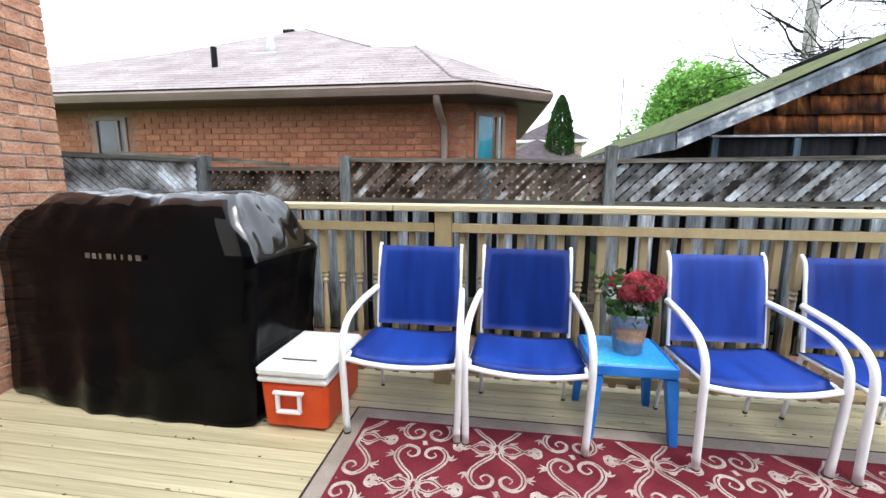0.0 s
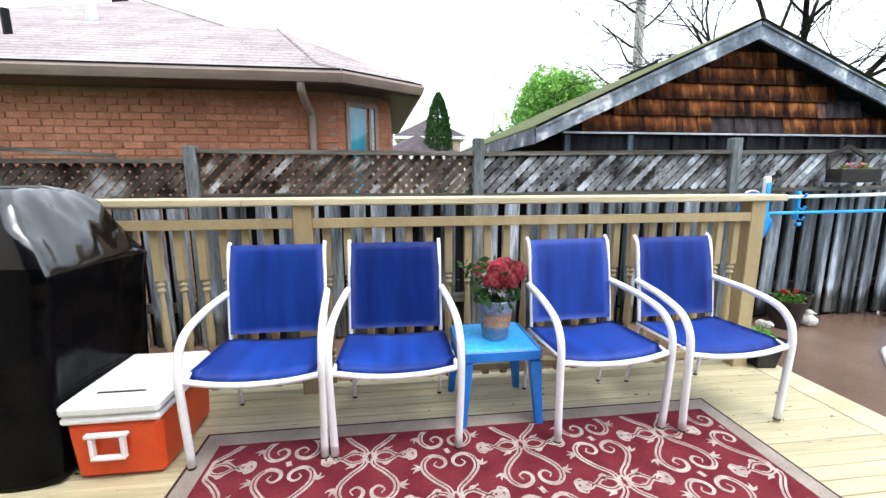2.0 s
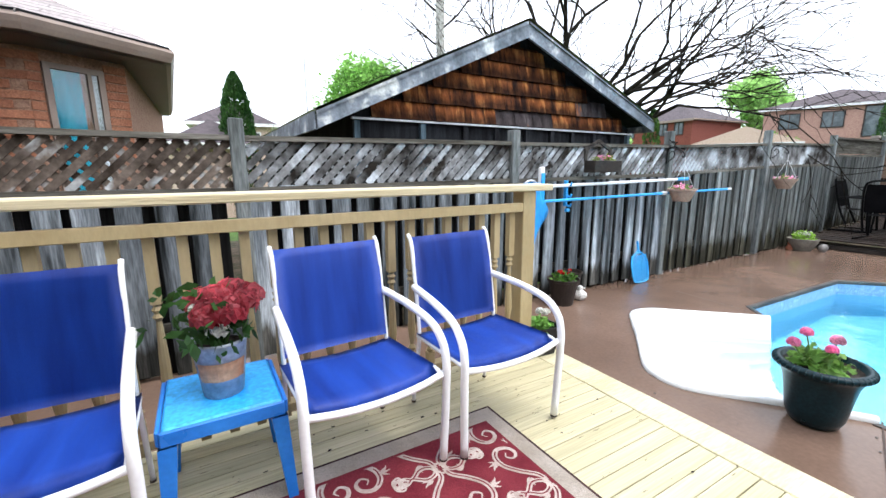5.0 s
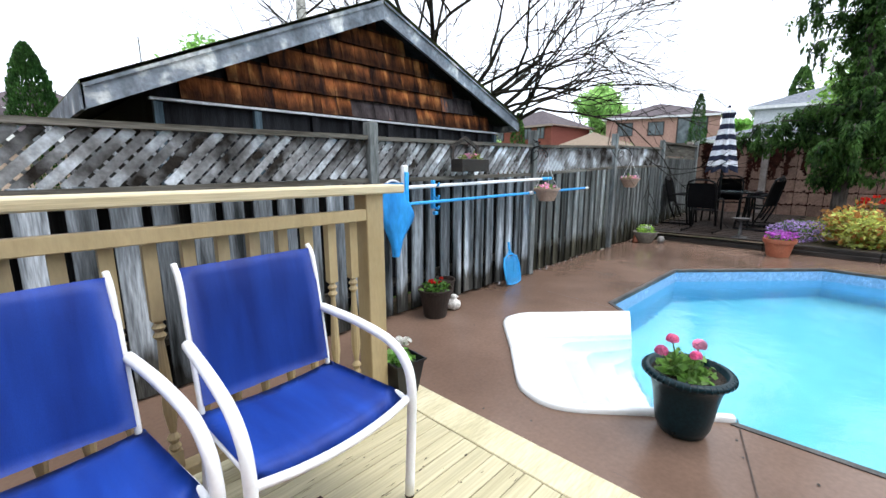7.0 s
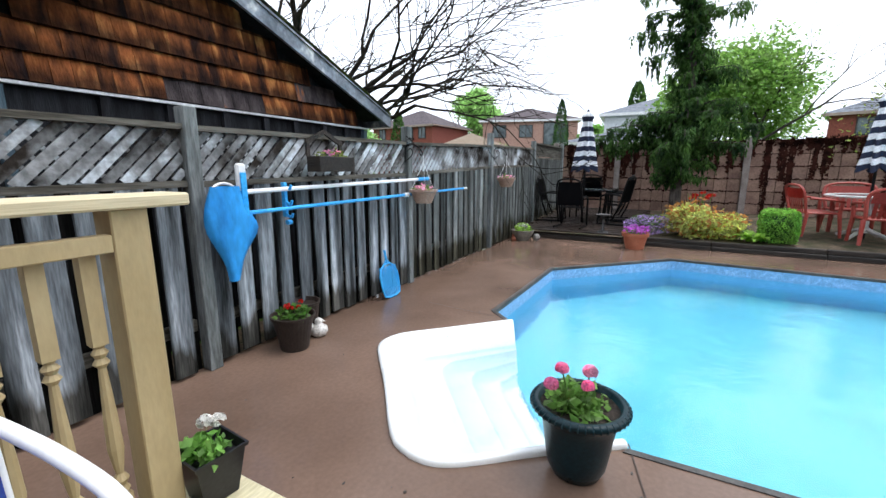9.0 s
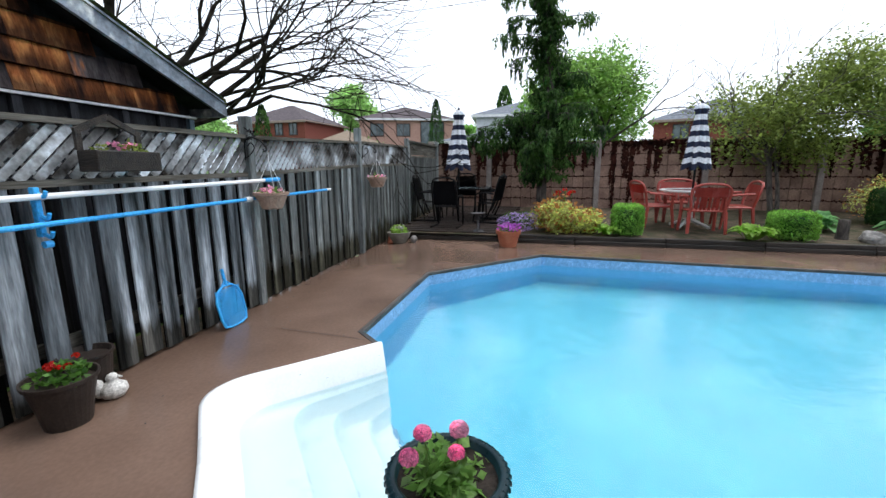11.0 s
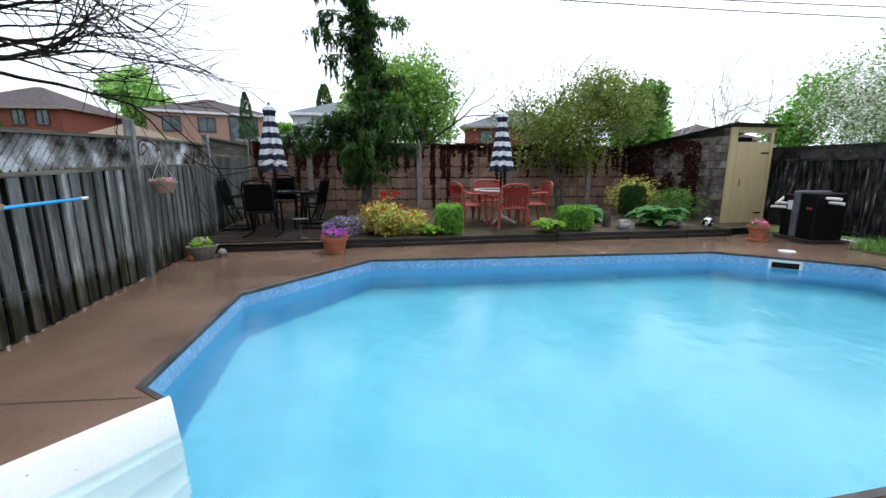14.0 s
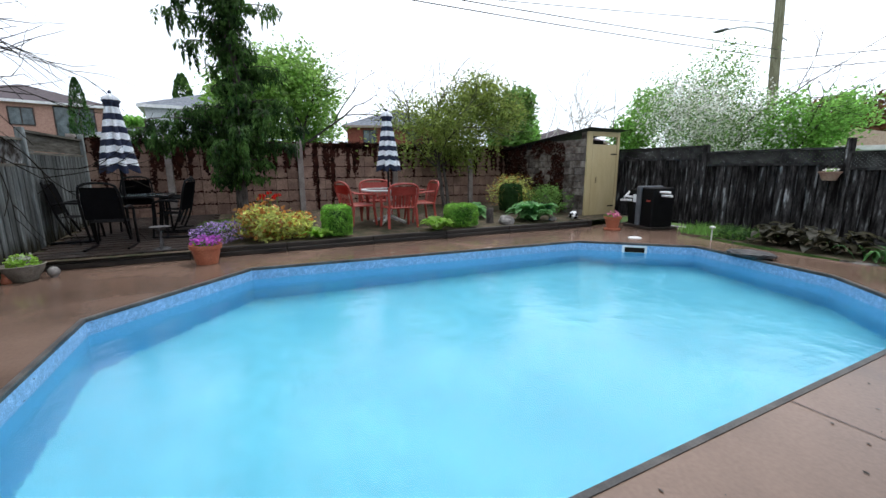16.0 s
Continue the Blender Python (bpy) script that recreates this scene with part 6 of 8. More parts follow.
def fence_things():
    rnd = random.Random(61)
    y = FY - 0.085
    # flower box with a little arched back on the lattice
    b = thing("flower_box", (4.41, y, 1.35), "dark wooden wall planter with gabled back on the fence lattice", "planter")
    g = B()
    box(g, (-0.25, -0.16, 0), (0.25, -0.01, 0.125), bev=0.006)
    part("trough", g, TIMBER, b)
    g = B()
    for s in (-1, 1):
        box(g, (s * 0.225 - 0.02, -0.02, 0.125), (s * 0.225 + 0.02, 0.0, 0.235))
        m = Matrix.Translation((s * 0.245, -0.01, 0.235)) @ Matrix.Rotation(radians(22 if s < 0 else 158) * 1.0, 4, "Y").inverted()
        box(g, (0, -0.012, -0.018), (0.265, 0.010, 0.018), m)
    part("gabled_back", g, TIMBER, b)
    g = B()
    leaves(g, rnd, (0, -0.085, 0.14), (0.20, 0.05, 0.045), 150, 0.035, 0.3)
    part("foliage", g, L_OLIVE, b, "olive trailing leaves", "stuff")
    g = B()
    leaves(g, rnd, (0, -0.085, 0.165), (0.17, 0.05, 0.02), 36, 0.03, 0.3, aspect=0.9)
    part("petal", g, F_PINK, b, "small pink flowers", "stuff")
    b.scale = (0.86, 1, 1)
    # hanging baskets on scroll brackets
    for x, z, k in ((5.73, 1.02, 0), (8.50, 1.10, 1), (None, 0, 2)):
        if k == 2:
            at, lab = (6.08, -8.35, 1.17), "white hanging basket on the old fence"
        else:
            at, lab = (x, FY - 0.30, z), "hanging beige basket of pink flowers on a black bracket"
        h = thing("hanging_basket", at, lab, "hanging basket")
        g = B()
        lathe(g, [(0.085, -0.03), (0.095, -0.022), (0.145, 0.095), (0.160, 0.10), (0.163, 0.125), (0.150, 0.125), (0.135, 0.10), (0.001, 0.095)], 26)
        part("bowl", g, POTBEIGE, h)
        g = B()
        for q in range(3):
            a = 2.1 * q + 0.4
            tube(g, [(0.15 * math.cos(a), 0.15 * math.sin(a), 0.12), (0, 0, 0.42)], 0.0022, 4)
        tube(g, [(0, 0, 0.42), (0, 0, 0.50)], 0.003, 4)
        part("hanger", g, WPAINT if k < 2 else WIRE, h)
        g = B()
        leaves(g, rnd, (0, 0, 0.13), (0.12, 0.12, 0.04), 90, 0.04, 0.3)
        part("foliage", g, L_MID, h, "green leaves", "stuff")
        g = B()
        leaves(g, rnd, (0, 0, 0.145), (0.11, 0.11, 0.03), 70, 0.035, 0.3, aspect=0.9)
        part("petal", g, F_PINK if k < 2 else F_WHITE, h, "petals", "stuff")
        if k == 2:
            g = B()
            tube(g, [(0, 0, 0.50), (-0.06, -0.10, 0.52), (-0.12, -0.22, 0.50)], 0.006, 5)
            part("hook", g, BLACKM, h)
        if k < 2:
            s = thing("plant_bracket", (at[0] - 0.02, FY - 0.075, at[2] + 0.42), "black scrolled iron plant bracket screwed to a fence post", "bracket")
            g = B()
            tube(g, bend([(0, 0, 0.0), (0, -0.005, 0.16), (0, -0.06, 0.21), (0, -0.16, 0.18), (0, -0.225, 0.11), (0, -0.21, 0.08), (0, -0.19, 0.10)], 5), 0.007, 6)
            tube(g, bend([(0, 0, 0.02), (0, -0.05, 0.05), (0, -0.10, 0.11), (0, -0.07, 0.16), (0, -0.03, 0.13)], 5), 0.005, 6)
            part("scroll", g, BLACKM, s)
            if k == 0:
                g = B()
                leaves(g, rnd, (0.0, -0.05, 0.25), (0.03, 0.05, 0.04), 30, 0.04, 0.2)
                part("leaf_ornament", g, BLACKM, s)
    # two pool poles on blue hooks, a brush and a leaf net
    p = thing("pool_pole", (3.5, FY - 0.13, 1.1), "white telescopic pool pole with a blue tip hooked on the fence", "pool pole")
    g = B()
    tube(g, [(0.08, 0, 0.115), (2.45, 0, 0.153)], 0.017, 10)
    part("tube", g, WPAINT, p)
    g = B()
    tube(g, [(2.38, 0, 0.1525), (2.62, 0, 0.156)], 0.021, 10)
    part("tip", g, BLUEL, p)
    p = thing("pool_pole", (3.5, FY - 0.16, 1.0), "blue telescopic pool pole with a white collar hooked on the fence", "pool pole")
    g = B()
    tube(g, [(0.0, 0, 0.07), (3.60, 0, 0.10)], 0.015, 10)
    part("tube", g, BLUEL, p)
    g = B()
    tube(g, [(2.04, 0, 0.087), (2.12, 0, 0.0875)], 0.024, 10)
    part("collar", g, WPLAST, p)
    g = B()
    tube(g, [(3.58, 0, 0.10), (3.68, 0, 0.101)], 0.016, 10)
    part("end_cap", g, WPLAST, p)
    p = thing("pool_brush", (3.53, FY - 0.16, 1.05), "white pool brush standing upright against the fence", "brush")
    g = B()
    box(g, (-0.035, -0.02, 0.0), (0.035, 0.02, 0.36), bev=0.012)
    part("brush_head", g, WPLAST, p)
    g = B()
    box(g, (-0.025, -0.035, 0.0), (0.02, -0.021, 0.30), bev=0.004)
    part("bristles", g, BLUEL, p)
    for x in (3.95,):
        h = thing("pole_hook", (x, FY - 0.10, 0.9), "blue plastic pole hook screwed to the fence", "hook")
        g = B()
        box(g, (-0.015, -0.01, 0.10), (0.015, 0.03, 0.37), bev=0.004)
        for z in (0.12, 0.22, 0.34):
            tube(g, bend([(0, 0, z), (0, -0.05, z - 0.02), (0, -0.07, z + 0.01)], 4), 0.011, 6)
        tube(g, [(-0.02, -0.02, 0.06), (0.02, -0.02, 0.06)], 0.02, 8)
        part("hook", g, BLUEL, h)
    n = thing("leaf_net", (3.40, FY - 0.17, 0.6), "blue deep-bag leaf net hanging on the fence", "net")
    g = B()
    tube(g, [(0.11 * math.cos(a), 0.02 * math.sin(a), 0.57 + 0.11 * math.sin(a)) for a in [0.3 * k for k in range(22)]], 0.010, 6)
    part("hoop", g, WPLAST, n)
    g = B()
    rows = []
    for k in range(14):
        t = k / 13
        w = 0.105 + 0.045 * math.sin(math.pi * min(1.0, t * 1.25)) - 0.075 * max(0.0, t - 0.5) / 0.5
        row = []
        for j in range(17):
            a = 2 * math.pi * j / 16
            rr = w * (1 + 0.12 * math.sin(4 * a + 5 * t) + 0.06 * math.sin(9 * a - 4 * t))
            xx = rr * math.cos(a) + 0.03 * t * math.sin(3 * t) + (0.05 * math.exp(-((t - 0.45) / 0.15) ** 2) if math.cos(a) > 0 else 0)
            row.append((xx, 0.045 * math.sin(a) * (1 - 0.3 * t), 0.66 - 0.64 * t))
        rows.append(row)
    strip(g, rows)
    part("bag", g, NETBLUE, n, "blue mesh bag", smooth=True)
    n = thing("skimmer_net", (5.23, FY - 0.20, 0.0), "flat blue skimmer net leaning against the fence", "net")
    tl = pose(0, 0, 0, -12, 0, 0)
    g = B()
    pr = [(-0.13, 0.03), (-0.15, 0.10), (-0.155, 0.25), (-0.12, 0.33), (-0.05, 0.37), (0.05, 0.37), (0.12, 0.33), (0.155, 0.25), (0.15, 0.10), (0.13, 0.03), (0.06, 0.012), (-0.06, 0.012), (-0.13, 0.03)]
    tube(g, [(x, 0, z) for x, z in pr], 0.011, 6)
    tube(g, [(0, 0, 0.37), (0, -0.004, 0.52)], 0.014, 8)
    tube(g, [(-0.06, 0, 0.365), (0, 0, 0.42), (0.06, 0, 0.365)], 0.008, 6)
    bmesh.ops.transform(g, matrix=tl, verts=g.verts)
    part("frame", g, BLUEL, n)
    g = B()
    for k in range(24):
        x = -0.144 + k * 0.0125
        box(g, (x - 0.0022, -0.002, 0.03), (x + 0.0022, 0.0, 0.345))
    for k in range(26):
        z = 0.03 + k * 0.0125
        box(g, (-0.145, -0.003, z - 0.0022), (0.145, -0.001, z + 0.0022))
    bmesh.ops.transform(g, matrix=tl, verts=g.verts)
    part("mesh", g, BLUEL, n)


def umbrella(at, top, r, h0, h1, label):
    u = thing("patio_umbrella", at, label, "umbrella", "closed striped umbrellas")
    g = B()
    tube(g, [(0, 0, 0), (0, 0, top)], 0.022, 10)
    part("pole", g, PALEP if "pale" in label else BLACKM, u)
    n = 12
    g = B()
    rings = []
    N = 48
    for k in range(n * 2 + 1):
        t = k / (n * 2)
        z = h0 + (h1 - h0) * t
        base = r * (1 - t) ** 0.85 + 0.035 + 0.05 * math.exp(-((t - 0.93) / 0.05) ** 2)
        if t > 0.96:
            base *= 0.6
        rings.append([g.verts.new((base * (1 + 0.34 * math.cos(7 * a + 2.2 * t)) * math.cos(a), base * (1 + 0.34 * math.cos(7 * a + 2.2 * t)) * math.sin(a), z - 0.022 * (1 - t) * math.cos(7 * a + 2.2 * t) * (2 if k == 0 else 1))) for a in [2 * math.pi * j / N for j in range(N)]])
    for i, (a, b) in enumerate(zip(rings, rings[1:])):
        for k in range(N):
            f = g.faces.new((a[k], a[(k + 1) % N], b[(k + 1) % N], b[k]))
            f.material_index = (i // 2) % 2
    g.faces.new(rings[-1])
    part("canopy", g, [NAVY, CANVAS], u, "furled navy and white striped canopy", smooth=True)
    g = B()
    lathe(g, [(0.02, 0), (0.03, 0.02), (0.012, 0.05), (0.001, 0.06)], 10, (0, 0, h1))
    part("finial", g, NAVY, u)
    g = B()
    tube(g, [(0.075 * math.cos(a), 0.075 * math.sin(a), h1 - 0.22) for a in [0.35 * k for k in range(19)]], 0.01, 6)
    part("tie", g, CANVAS, u)


def resin_chair():
    c = thing("resin_chair", (0, 0, 0), "weathered red resin garden chair with a slatted back", "chair", "red chairs round the table")
    for sx in (-1, 1):
        for sy, zt in ((-1, 0.62), (1, 0.42)):
            g = B()
            tube(g, [(sx * 0.25, sy * 0.24, 0), (sx * 0.235, sy * 0.20, 0.40)] + ([(sx * 0.25, -0.20, 0.60)] if sy < 0 else []), [0.022, 0.028] + ([0.022] if sy < 0 else []), 6)
            part("leg", g, REDP, c)
        g = B()
        tube(g, bend([(sx * 0.25, -0.23, 0.60), (sx * 0.27, -0.05, 0.64), (sx * 0.25, 0.20, 0.66)], 4), 0.024, 6)
        part("arm", g, REDP, c)
    g = B()
    box(g, (-0.235, -0.23, 0.385), (0.235, 0.21, 0.42), bev=0.012)
    part("seat", g, REDP, c)
    g = B()
    tube(g, bend([(-0.22, 0.21, 0.40), (-0.25, 0.27, 0.70), (-0.20, 0.31, 0.84), (0, 0.325, 0.88), (0.20, 0.31, 0.84), (0.25, 0.27, 0.70), (0.22, 0.21, 0.40)], 5), 0.022, 6)
    part("back_frame", g, REDP, c)
    for k in range(7):
        x = -0.16 + k * 0.0533
        g = B()
        strip(g, [[(x - 0.017, 0.225, 0.42), (x + 0.017, 0.225, 0.42)], [(x - 0.019, 0.275, 0.66), (x + 0.019, 0.275, 0.66)]])
        bmesh.ops.solidify(g, geom=g.faces[:], thickness=0.012)
        part("back_slat", g, REDP, c)
    g = B()
    rows = [[(u * 0.22, 0.272 + 0.02 * (1 - u * u), 0.65) for u in (-1, -0.5, 0, 0.5, 1)], [(u * 0.21, 0.298 + 0.02 * (1 - u * u), 0.82) for u in (-1, -0.5, 0, 0.5, 1)]]
    strip(g, rows)
    bmesh.ops.solidify(g, geom=g.faces[:], thickness=0.014)
    part("head_panel", g, REDP, c)
    return c


def dark_chair():
    c = thing("black_patio_chair", (0, 0, 0), "black metal patio chair with a dark sling seat", "chair", "black chairs round the dark table")
    for s in (-1, 1):
        g = B()
        x = 0.27 * s
        tube(g, bend([(x, 0.30, 0.01), (x, -0.28, 0.01)], 2), 0.020, 6)
        tube(g, bend([(x, -0.26, 0.01), (x, -0.22, 0.40), (x, -0.20, 0.60), (x, 0.02, 0.64), (x, 0.20, 0.62)], 4), 0.020, 6)
        part("side_frame", g, BLACKM, c)
        g = B()
        tube(g, bend([(x * 0.93, 0.05, 0.12), (x * 0.93, 0.18, 0.42), (x * 0.93, 0.27, 0.80), (x * 0.8, 0.31, 0.96)], 4), 0.019, 6)
        part("back_post", g, BLACKM, c)
    g = B()
    tube(g, bend([(-0.216, 0.31, 0.96), (-0.10, 0.325, 1.0), (0.10, 0.325, 1.0), (0.216, 0.31, 0.96)], 4), 0.019, 6)
    part("top_rail", g, BLACKM, c)
    g = B()
    strip(g, [[(-0.24, -0.22, 0.42), (0.24, -0.22, 0.42)], [(-0.24, 0.0, 0.40), (0.24, 0.0, 0.40)], [(-0.24, 0.17, 0.41), (0.24, 0.17, 0.41)]])
    bmesh.ops.solidify(g, geom=g.faces[:], thickness=0.10)
    part("seat", g, BLACKF, c)
    g = B()
    strip(g, [[(-0.235, 0.19, 0.46), (0.235, 0.19, 0.46)], [(-0.235, 0.25, 0.75), (0.235, 0.25, 0.75)], [(-0.21, 0.30, 0.94), (0.21, 0.30, 0.94)]])
    bmesh.ops.solidify(g, geom=g.faces[:], thickness=0.05)
    part("backrest", g, BLACKF, c)
    return c


def dining_sets():
    zb = 0.20
    t = thing("garden_table", (11.15, -2.07, zb), "round garden table with a glass top, pale rim and central foot", "table")
    g = B()
    lathe(g, [(0.50, 0.712), (0.57, 0.70), (0.585, 0.715), (0.58, 0.735), (0.56, 0.742), (0.50, 0.738), (0.50, 0.712)], 32)
    part("rim", g, PALEP, t, "pale moulded table rim")
    g = B()
    lathe(g, [(0.499, 0.718), (0.499, 0.730), (0.001, 0.731)], 32)
    part("tabletop", g, FARGLASS, t, "dark glass table top")
    g = B()
    lathe(g, [(0.05, 0.10), (0.045, 0.40), (0.07, 0.68), (0.12, 0.70)], 12)
    part("column", g, PALEP, t)
    for k in range(4):
        a = radians(45 + 90 * k)
        g = B()
        tube(g, [(0.03 * math.cos(a), 0.03 * math.sin(a), 0.16), (0.22 * math.cos(a), 0.22 * math.sin(a), 0.09), (0.38 * math.cos(a), 0.38 * math.sin(a), 0.025)], [0.04, 0.03, 0.03], 6)
        part("foot", g, PALEP, t)
    umbrella((11.15, -2.07, zb + 0.743 - 0.74), 2.32, 0.17, 1.14, 2.33, "closed navy and white striped umbrella through the garden table")
    c = resin_chair()
    wide = Matrix.Diagonal((1.22, 1.05, 1.0, 1))
    c.matrix_basis = pose(10.50, -2.05, zb, 0, 0, 90) @ wide
    copy_thing(c, pose(11.2, -1.38, zb + 0.02, 0, 0, 8) @ wide)
    copy_thing(c, pose(11.15, -2.80, zb + 0.02, 0, 0, 172) @ wide)
    copy_thing(c, pose(11.88, -2.10, zb + 0.03, 0, 0, -90) @ wide)
    t = thing("dark_patio_table", (11.6, 2.50, zb), "black metal patio table with a glass top", "table")
    g = B()
    box(g, (-0.45, -0.55, 0.70), (0.45, 0.55, 0.72), bev=0.008)
    part("tabletop", g, FARGLASS, t)
    g = B()
    for a, b in (((-0.47, -0.57, 0.69), (0.47, -0.55, 0.725)), ((-0.47, 0.55, 0.69), (0.47, 0.57, 0.725)), ((-0.47, -0.55, 0.69), (-0.45, 0.55, 0.725)), ((0.45, -0.55, 0.69), (0.47, 0.55, 0.725))):
        box(g, a, b)
    part("rim", g, BLACKM, t)
    for sx in (-1, 1):
        for sy in (-1, 1):
            g = B()
            tube(g, [(sx * 0.38, sy * 0.48, 0), (sx * 0.36, sy * 0.46, 0.69)], 0.018, 6)
            part("leg", g, BLACKM, t)
    umbrella((11.35, 2.58, zb), 2.40, 0.19, 1.14, 2.38, "closed navy and white striped umbrella beside the black table")
    c = dark_chair()
    c.matrix_basis = pose(10.62, 2.68, zb - 0.03, 0, 0, 86)
    copy_thing(c, pose(11.45, 3.28, zb, 0, 0, 0))
    copy_thing(c, pose(11.35, 1.90, zb, 0, 0, 165))
    copy_thing(c, pose(12.4, 2.6, zb + 0.02, 0, 0, -85))
    copy_thing(c, pose(12.0, 1.95, zb + 0.02, 0, 0, 190))


# ---- shed and heater ----
def shed():
    s = thing("garden_shed", (10.55, -7.75, 0), "narrow cream-painted garden shed with a black lean-to roof", "shed")
    T = pose(-10.55, 7.75, 0)

    def P(name, bm, m, label=""):
        bmesh.ops.transform(bm, matrix=T, verts=bm.verts)
        return part(name, bm, m, s, label)
    x = 10.55
    y0, y1 = -7.20, -8.33
    g = B()
    box(g, (x, y1, 0.05), (x + 0.06, y1 + 0.09, 2.28), bev=0.004)
    box(g, (x, y0 - 0.16, 0.05), (x + 0.06, y0, 2.28), bev=0.004)
    box(g, (x, y1 + 0.09, 2.16), (x + 0.06, y0 - 0.16, 2.28), bev=0.004)
    P("door_frame", g, SHEDY)
    g = B()
    box(g, (x + 0.005, y1 + 0.10, 0.08), (x + 0.045, y0 - 0.17, 1.96), bev=0.004)
    P("door", g, SHEDY, "cream-painted board door")
    for z in (0.35, 1.70):
        g = B()
        box(g, (x - 0.006, y1 + 0.095, z), (x + 0.004, y1 + 0.30, z + 0.035), bev=0.002)
        P("hinge", g, BLACKM, "black strap hinge")
    g = B()
    tube(g, [(x + 0.004, y0 - 0.32, 0.99), (x - 0.022, y0 - 0.32, 0.995), (x - 0.022, y0 - 0.32, 1.125), (x + 0.004, y0 - 0.32, 1.13)], 0.008, 6)
    P("door_handle", g, BLACKM, "black pull handle")
    g = B()
    box(g, (x + 0.07, y1, 0.05), (14.15, y1 + 0.05, 1.9))
    box(g, (14.1, y1 + 0.06, 0.05), (14.15, y0 - 0.06, 1.9))
    box(g, (x + 0.5, y1 + 0.06, 0.02), (x + 0.52, y0 - 0.1, 2.1))
    P("wall", g, GAP, "dark inside walls")
    g = B()
    rows = [[(x - 0.18, y, z) for y, z in ((y0 + 0.12, 2.36), (y1 - 0.12, 2.33))], [(14.15, y, z) for y, z in ((y0 + 0.12, 1.98), (y1 - 0.12, 1.94))]]
    strip(g, rows)
    bmesh.ops.solidify(g, geom=g.faces[:], thickness=0.05)
    P("roof", g, BLACKM, "sloping black roof sheet")
    rnd = random.Random(71)
    r = 0
    z = 0.12
    while z < 2.12:
        xx = x + 0.07 - (0.18 if r % 2 else 0)
        while xx < 14.1:
            a = max(x + 0.07, xx)
            zt = 2.28 - (xx - x) * 0.105
            if z + 0.17 < zt:
                g = B()
                box(g, (a + 0.004, y0 - 0.05, z), (min(xx + 0.36, 14.12) - 0.004, y0 + rnd.uniform(-0.006, 0.012), z + 0.172), bev=0.006)
                P("block", g, LBLOCK)
            xx += 0.36
        z += 0.18
        r += 1
    g = B()
    for k in range(5200):
        xx, zz = rnd.uniform(x + 0.8, 14.1), rnd.uniform(0.2, 2.1)
        if noise.noise(Vector((xx * 1.6, zz * 1.8, 5))) + 0.25 * noise.noise(Vector((xx * 6, zz * 6, 2))) > -0.02 - 0.12 * (xx - x - 1.2):
            if zz > 2.3 - (xx - x) * 0.105:
                continue
            c = Vector((xx, y0 + 0.02 + rnd.uniform(0, 0.02), zz))
            sz = 0.035
            g.faces.new([g.verts.new(c + Vector((math.cos(q) * sz, rnd.uniform(-0.01, 0.01), math.sin(q) * sz))) for q in (0.3, 2.3, 4.4)])
    P("vine", g, VINE, "dead brown vine")


def heater():
    h = thing("pool_heater", (8.98, -7.68, 0), "black and grey pool heater with white pipes on a low plinth", "pool heater", rz=-12)
    g = B()
    box(g, (-0.46, -0.36, 0), (0.46, 0.36, 0.06), bev=0.01)
    part("plinth", g, TIMBER, h)
    for a, b, m, n in (((-0.38, -0.28, 0.06), (-0.02, 0.30, 0.93), BLACKM, "cabinet"), ((0.12, -0.26, 0.06), (0.42, 0.28, 0.88), BLACKM, "cabinet"), ((-0.02, -0.30, 0.06), (0.12, 0.335, 0.96), POTC2, "panel")):
        g = B()
        box(g, a, b, bev=0.02)
        part(n, g, m, h)
    g = B()
    box(g, (-0.31, 0.301, 0.62), (-0.19, 0.306, 0.66))
    part("badge", g, REDP, h, "small red badge")
    g = B()
    box(g, (0.16, 0.281, 0.58), (0.27, 0.286, 0.76))
    part("notice", g, WPLAST, h, "white notice sticker")
    g = B()
    for z, y in ((0.84, 0.12), (0.76, 0.06)):
        tube(g, [(-0.38, y, z), (-0.66, y, z)], 0.028, 10)
    part("pipe", g, PVC, h, "white plastic pipes")
    g = B()
    tube(g, [(0.30, 0.29, 0.62), (0.42, 0.32, 0.62), (0.66, 0.30, 0.60)], 0.028, 10)
    tube(g, [(0.28, 0.29, 0.70), (0.46, 0.34, 0.70), (0.50, 0.20, 0.80), (0.68, 0.20, 0.66)], 0.028, 10)
    part("pipe", g, PVC, h, "white plastic pipes")


POTC2 = mat("mid grey panel", (0.075, 0.08, 0.09), (0.12, 0.13, 0.14), 4, rough=0.5)


# ---- planting ----
def shrub(name, at, radii, leaf, n, size, label, cat="shrub", extra=None, shell=0.5, lump=0.3, seed=1, aspect=0.5):
    rnd = random.Random(seed)
    s = thing(name, at, label, cat)
    g = B()
    for k in range(6):
        a = rnd.uniform(0, 6.28)
        tube(g, [(0, 0, -0.05), (0.5 * radii[0] * math.cos(a), 0.5 * radii[1] * math.sin(a), radii[2] * 1.1)], [0.012, 0.004], 5)
    part("stems", g, BARK, s)
    g = B()
    leaves(g, rnd, (0, 0, radii[2] * 0.95), radii, n, size, shell, lump=lump, aspect=aspect)
    part("foliage", g, leaf, s, "", "stuff")
    if extra:
        g = B()
        leaves(g, rnd, (0, 0, radii[2] * 1.05), radii, extra[1], size * 0.9, 0.85, lump=lump, aspect=0.8)
        part("accent_leaves", g, extra[0], s, extra[2], "stuff")
    return s


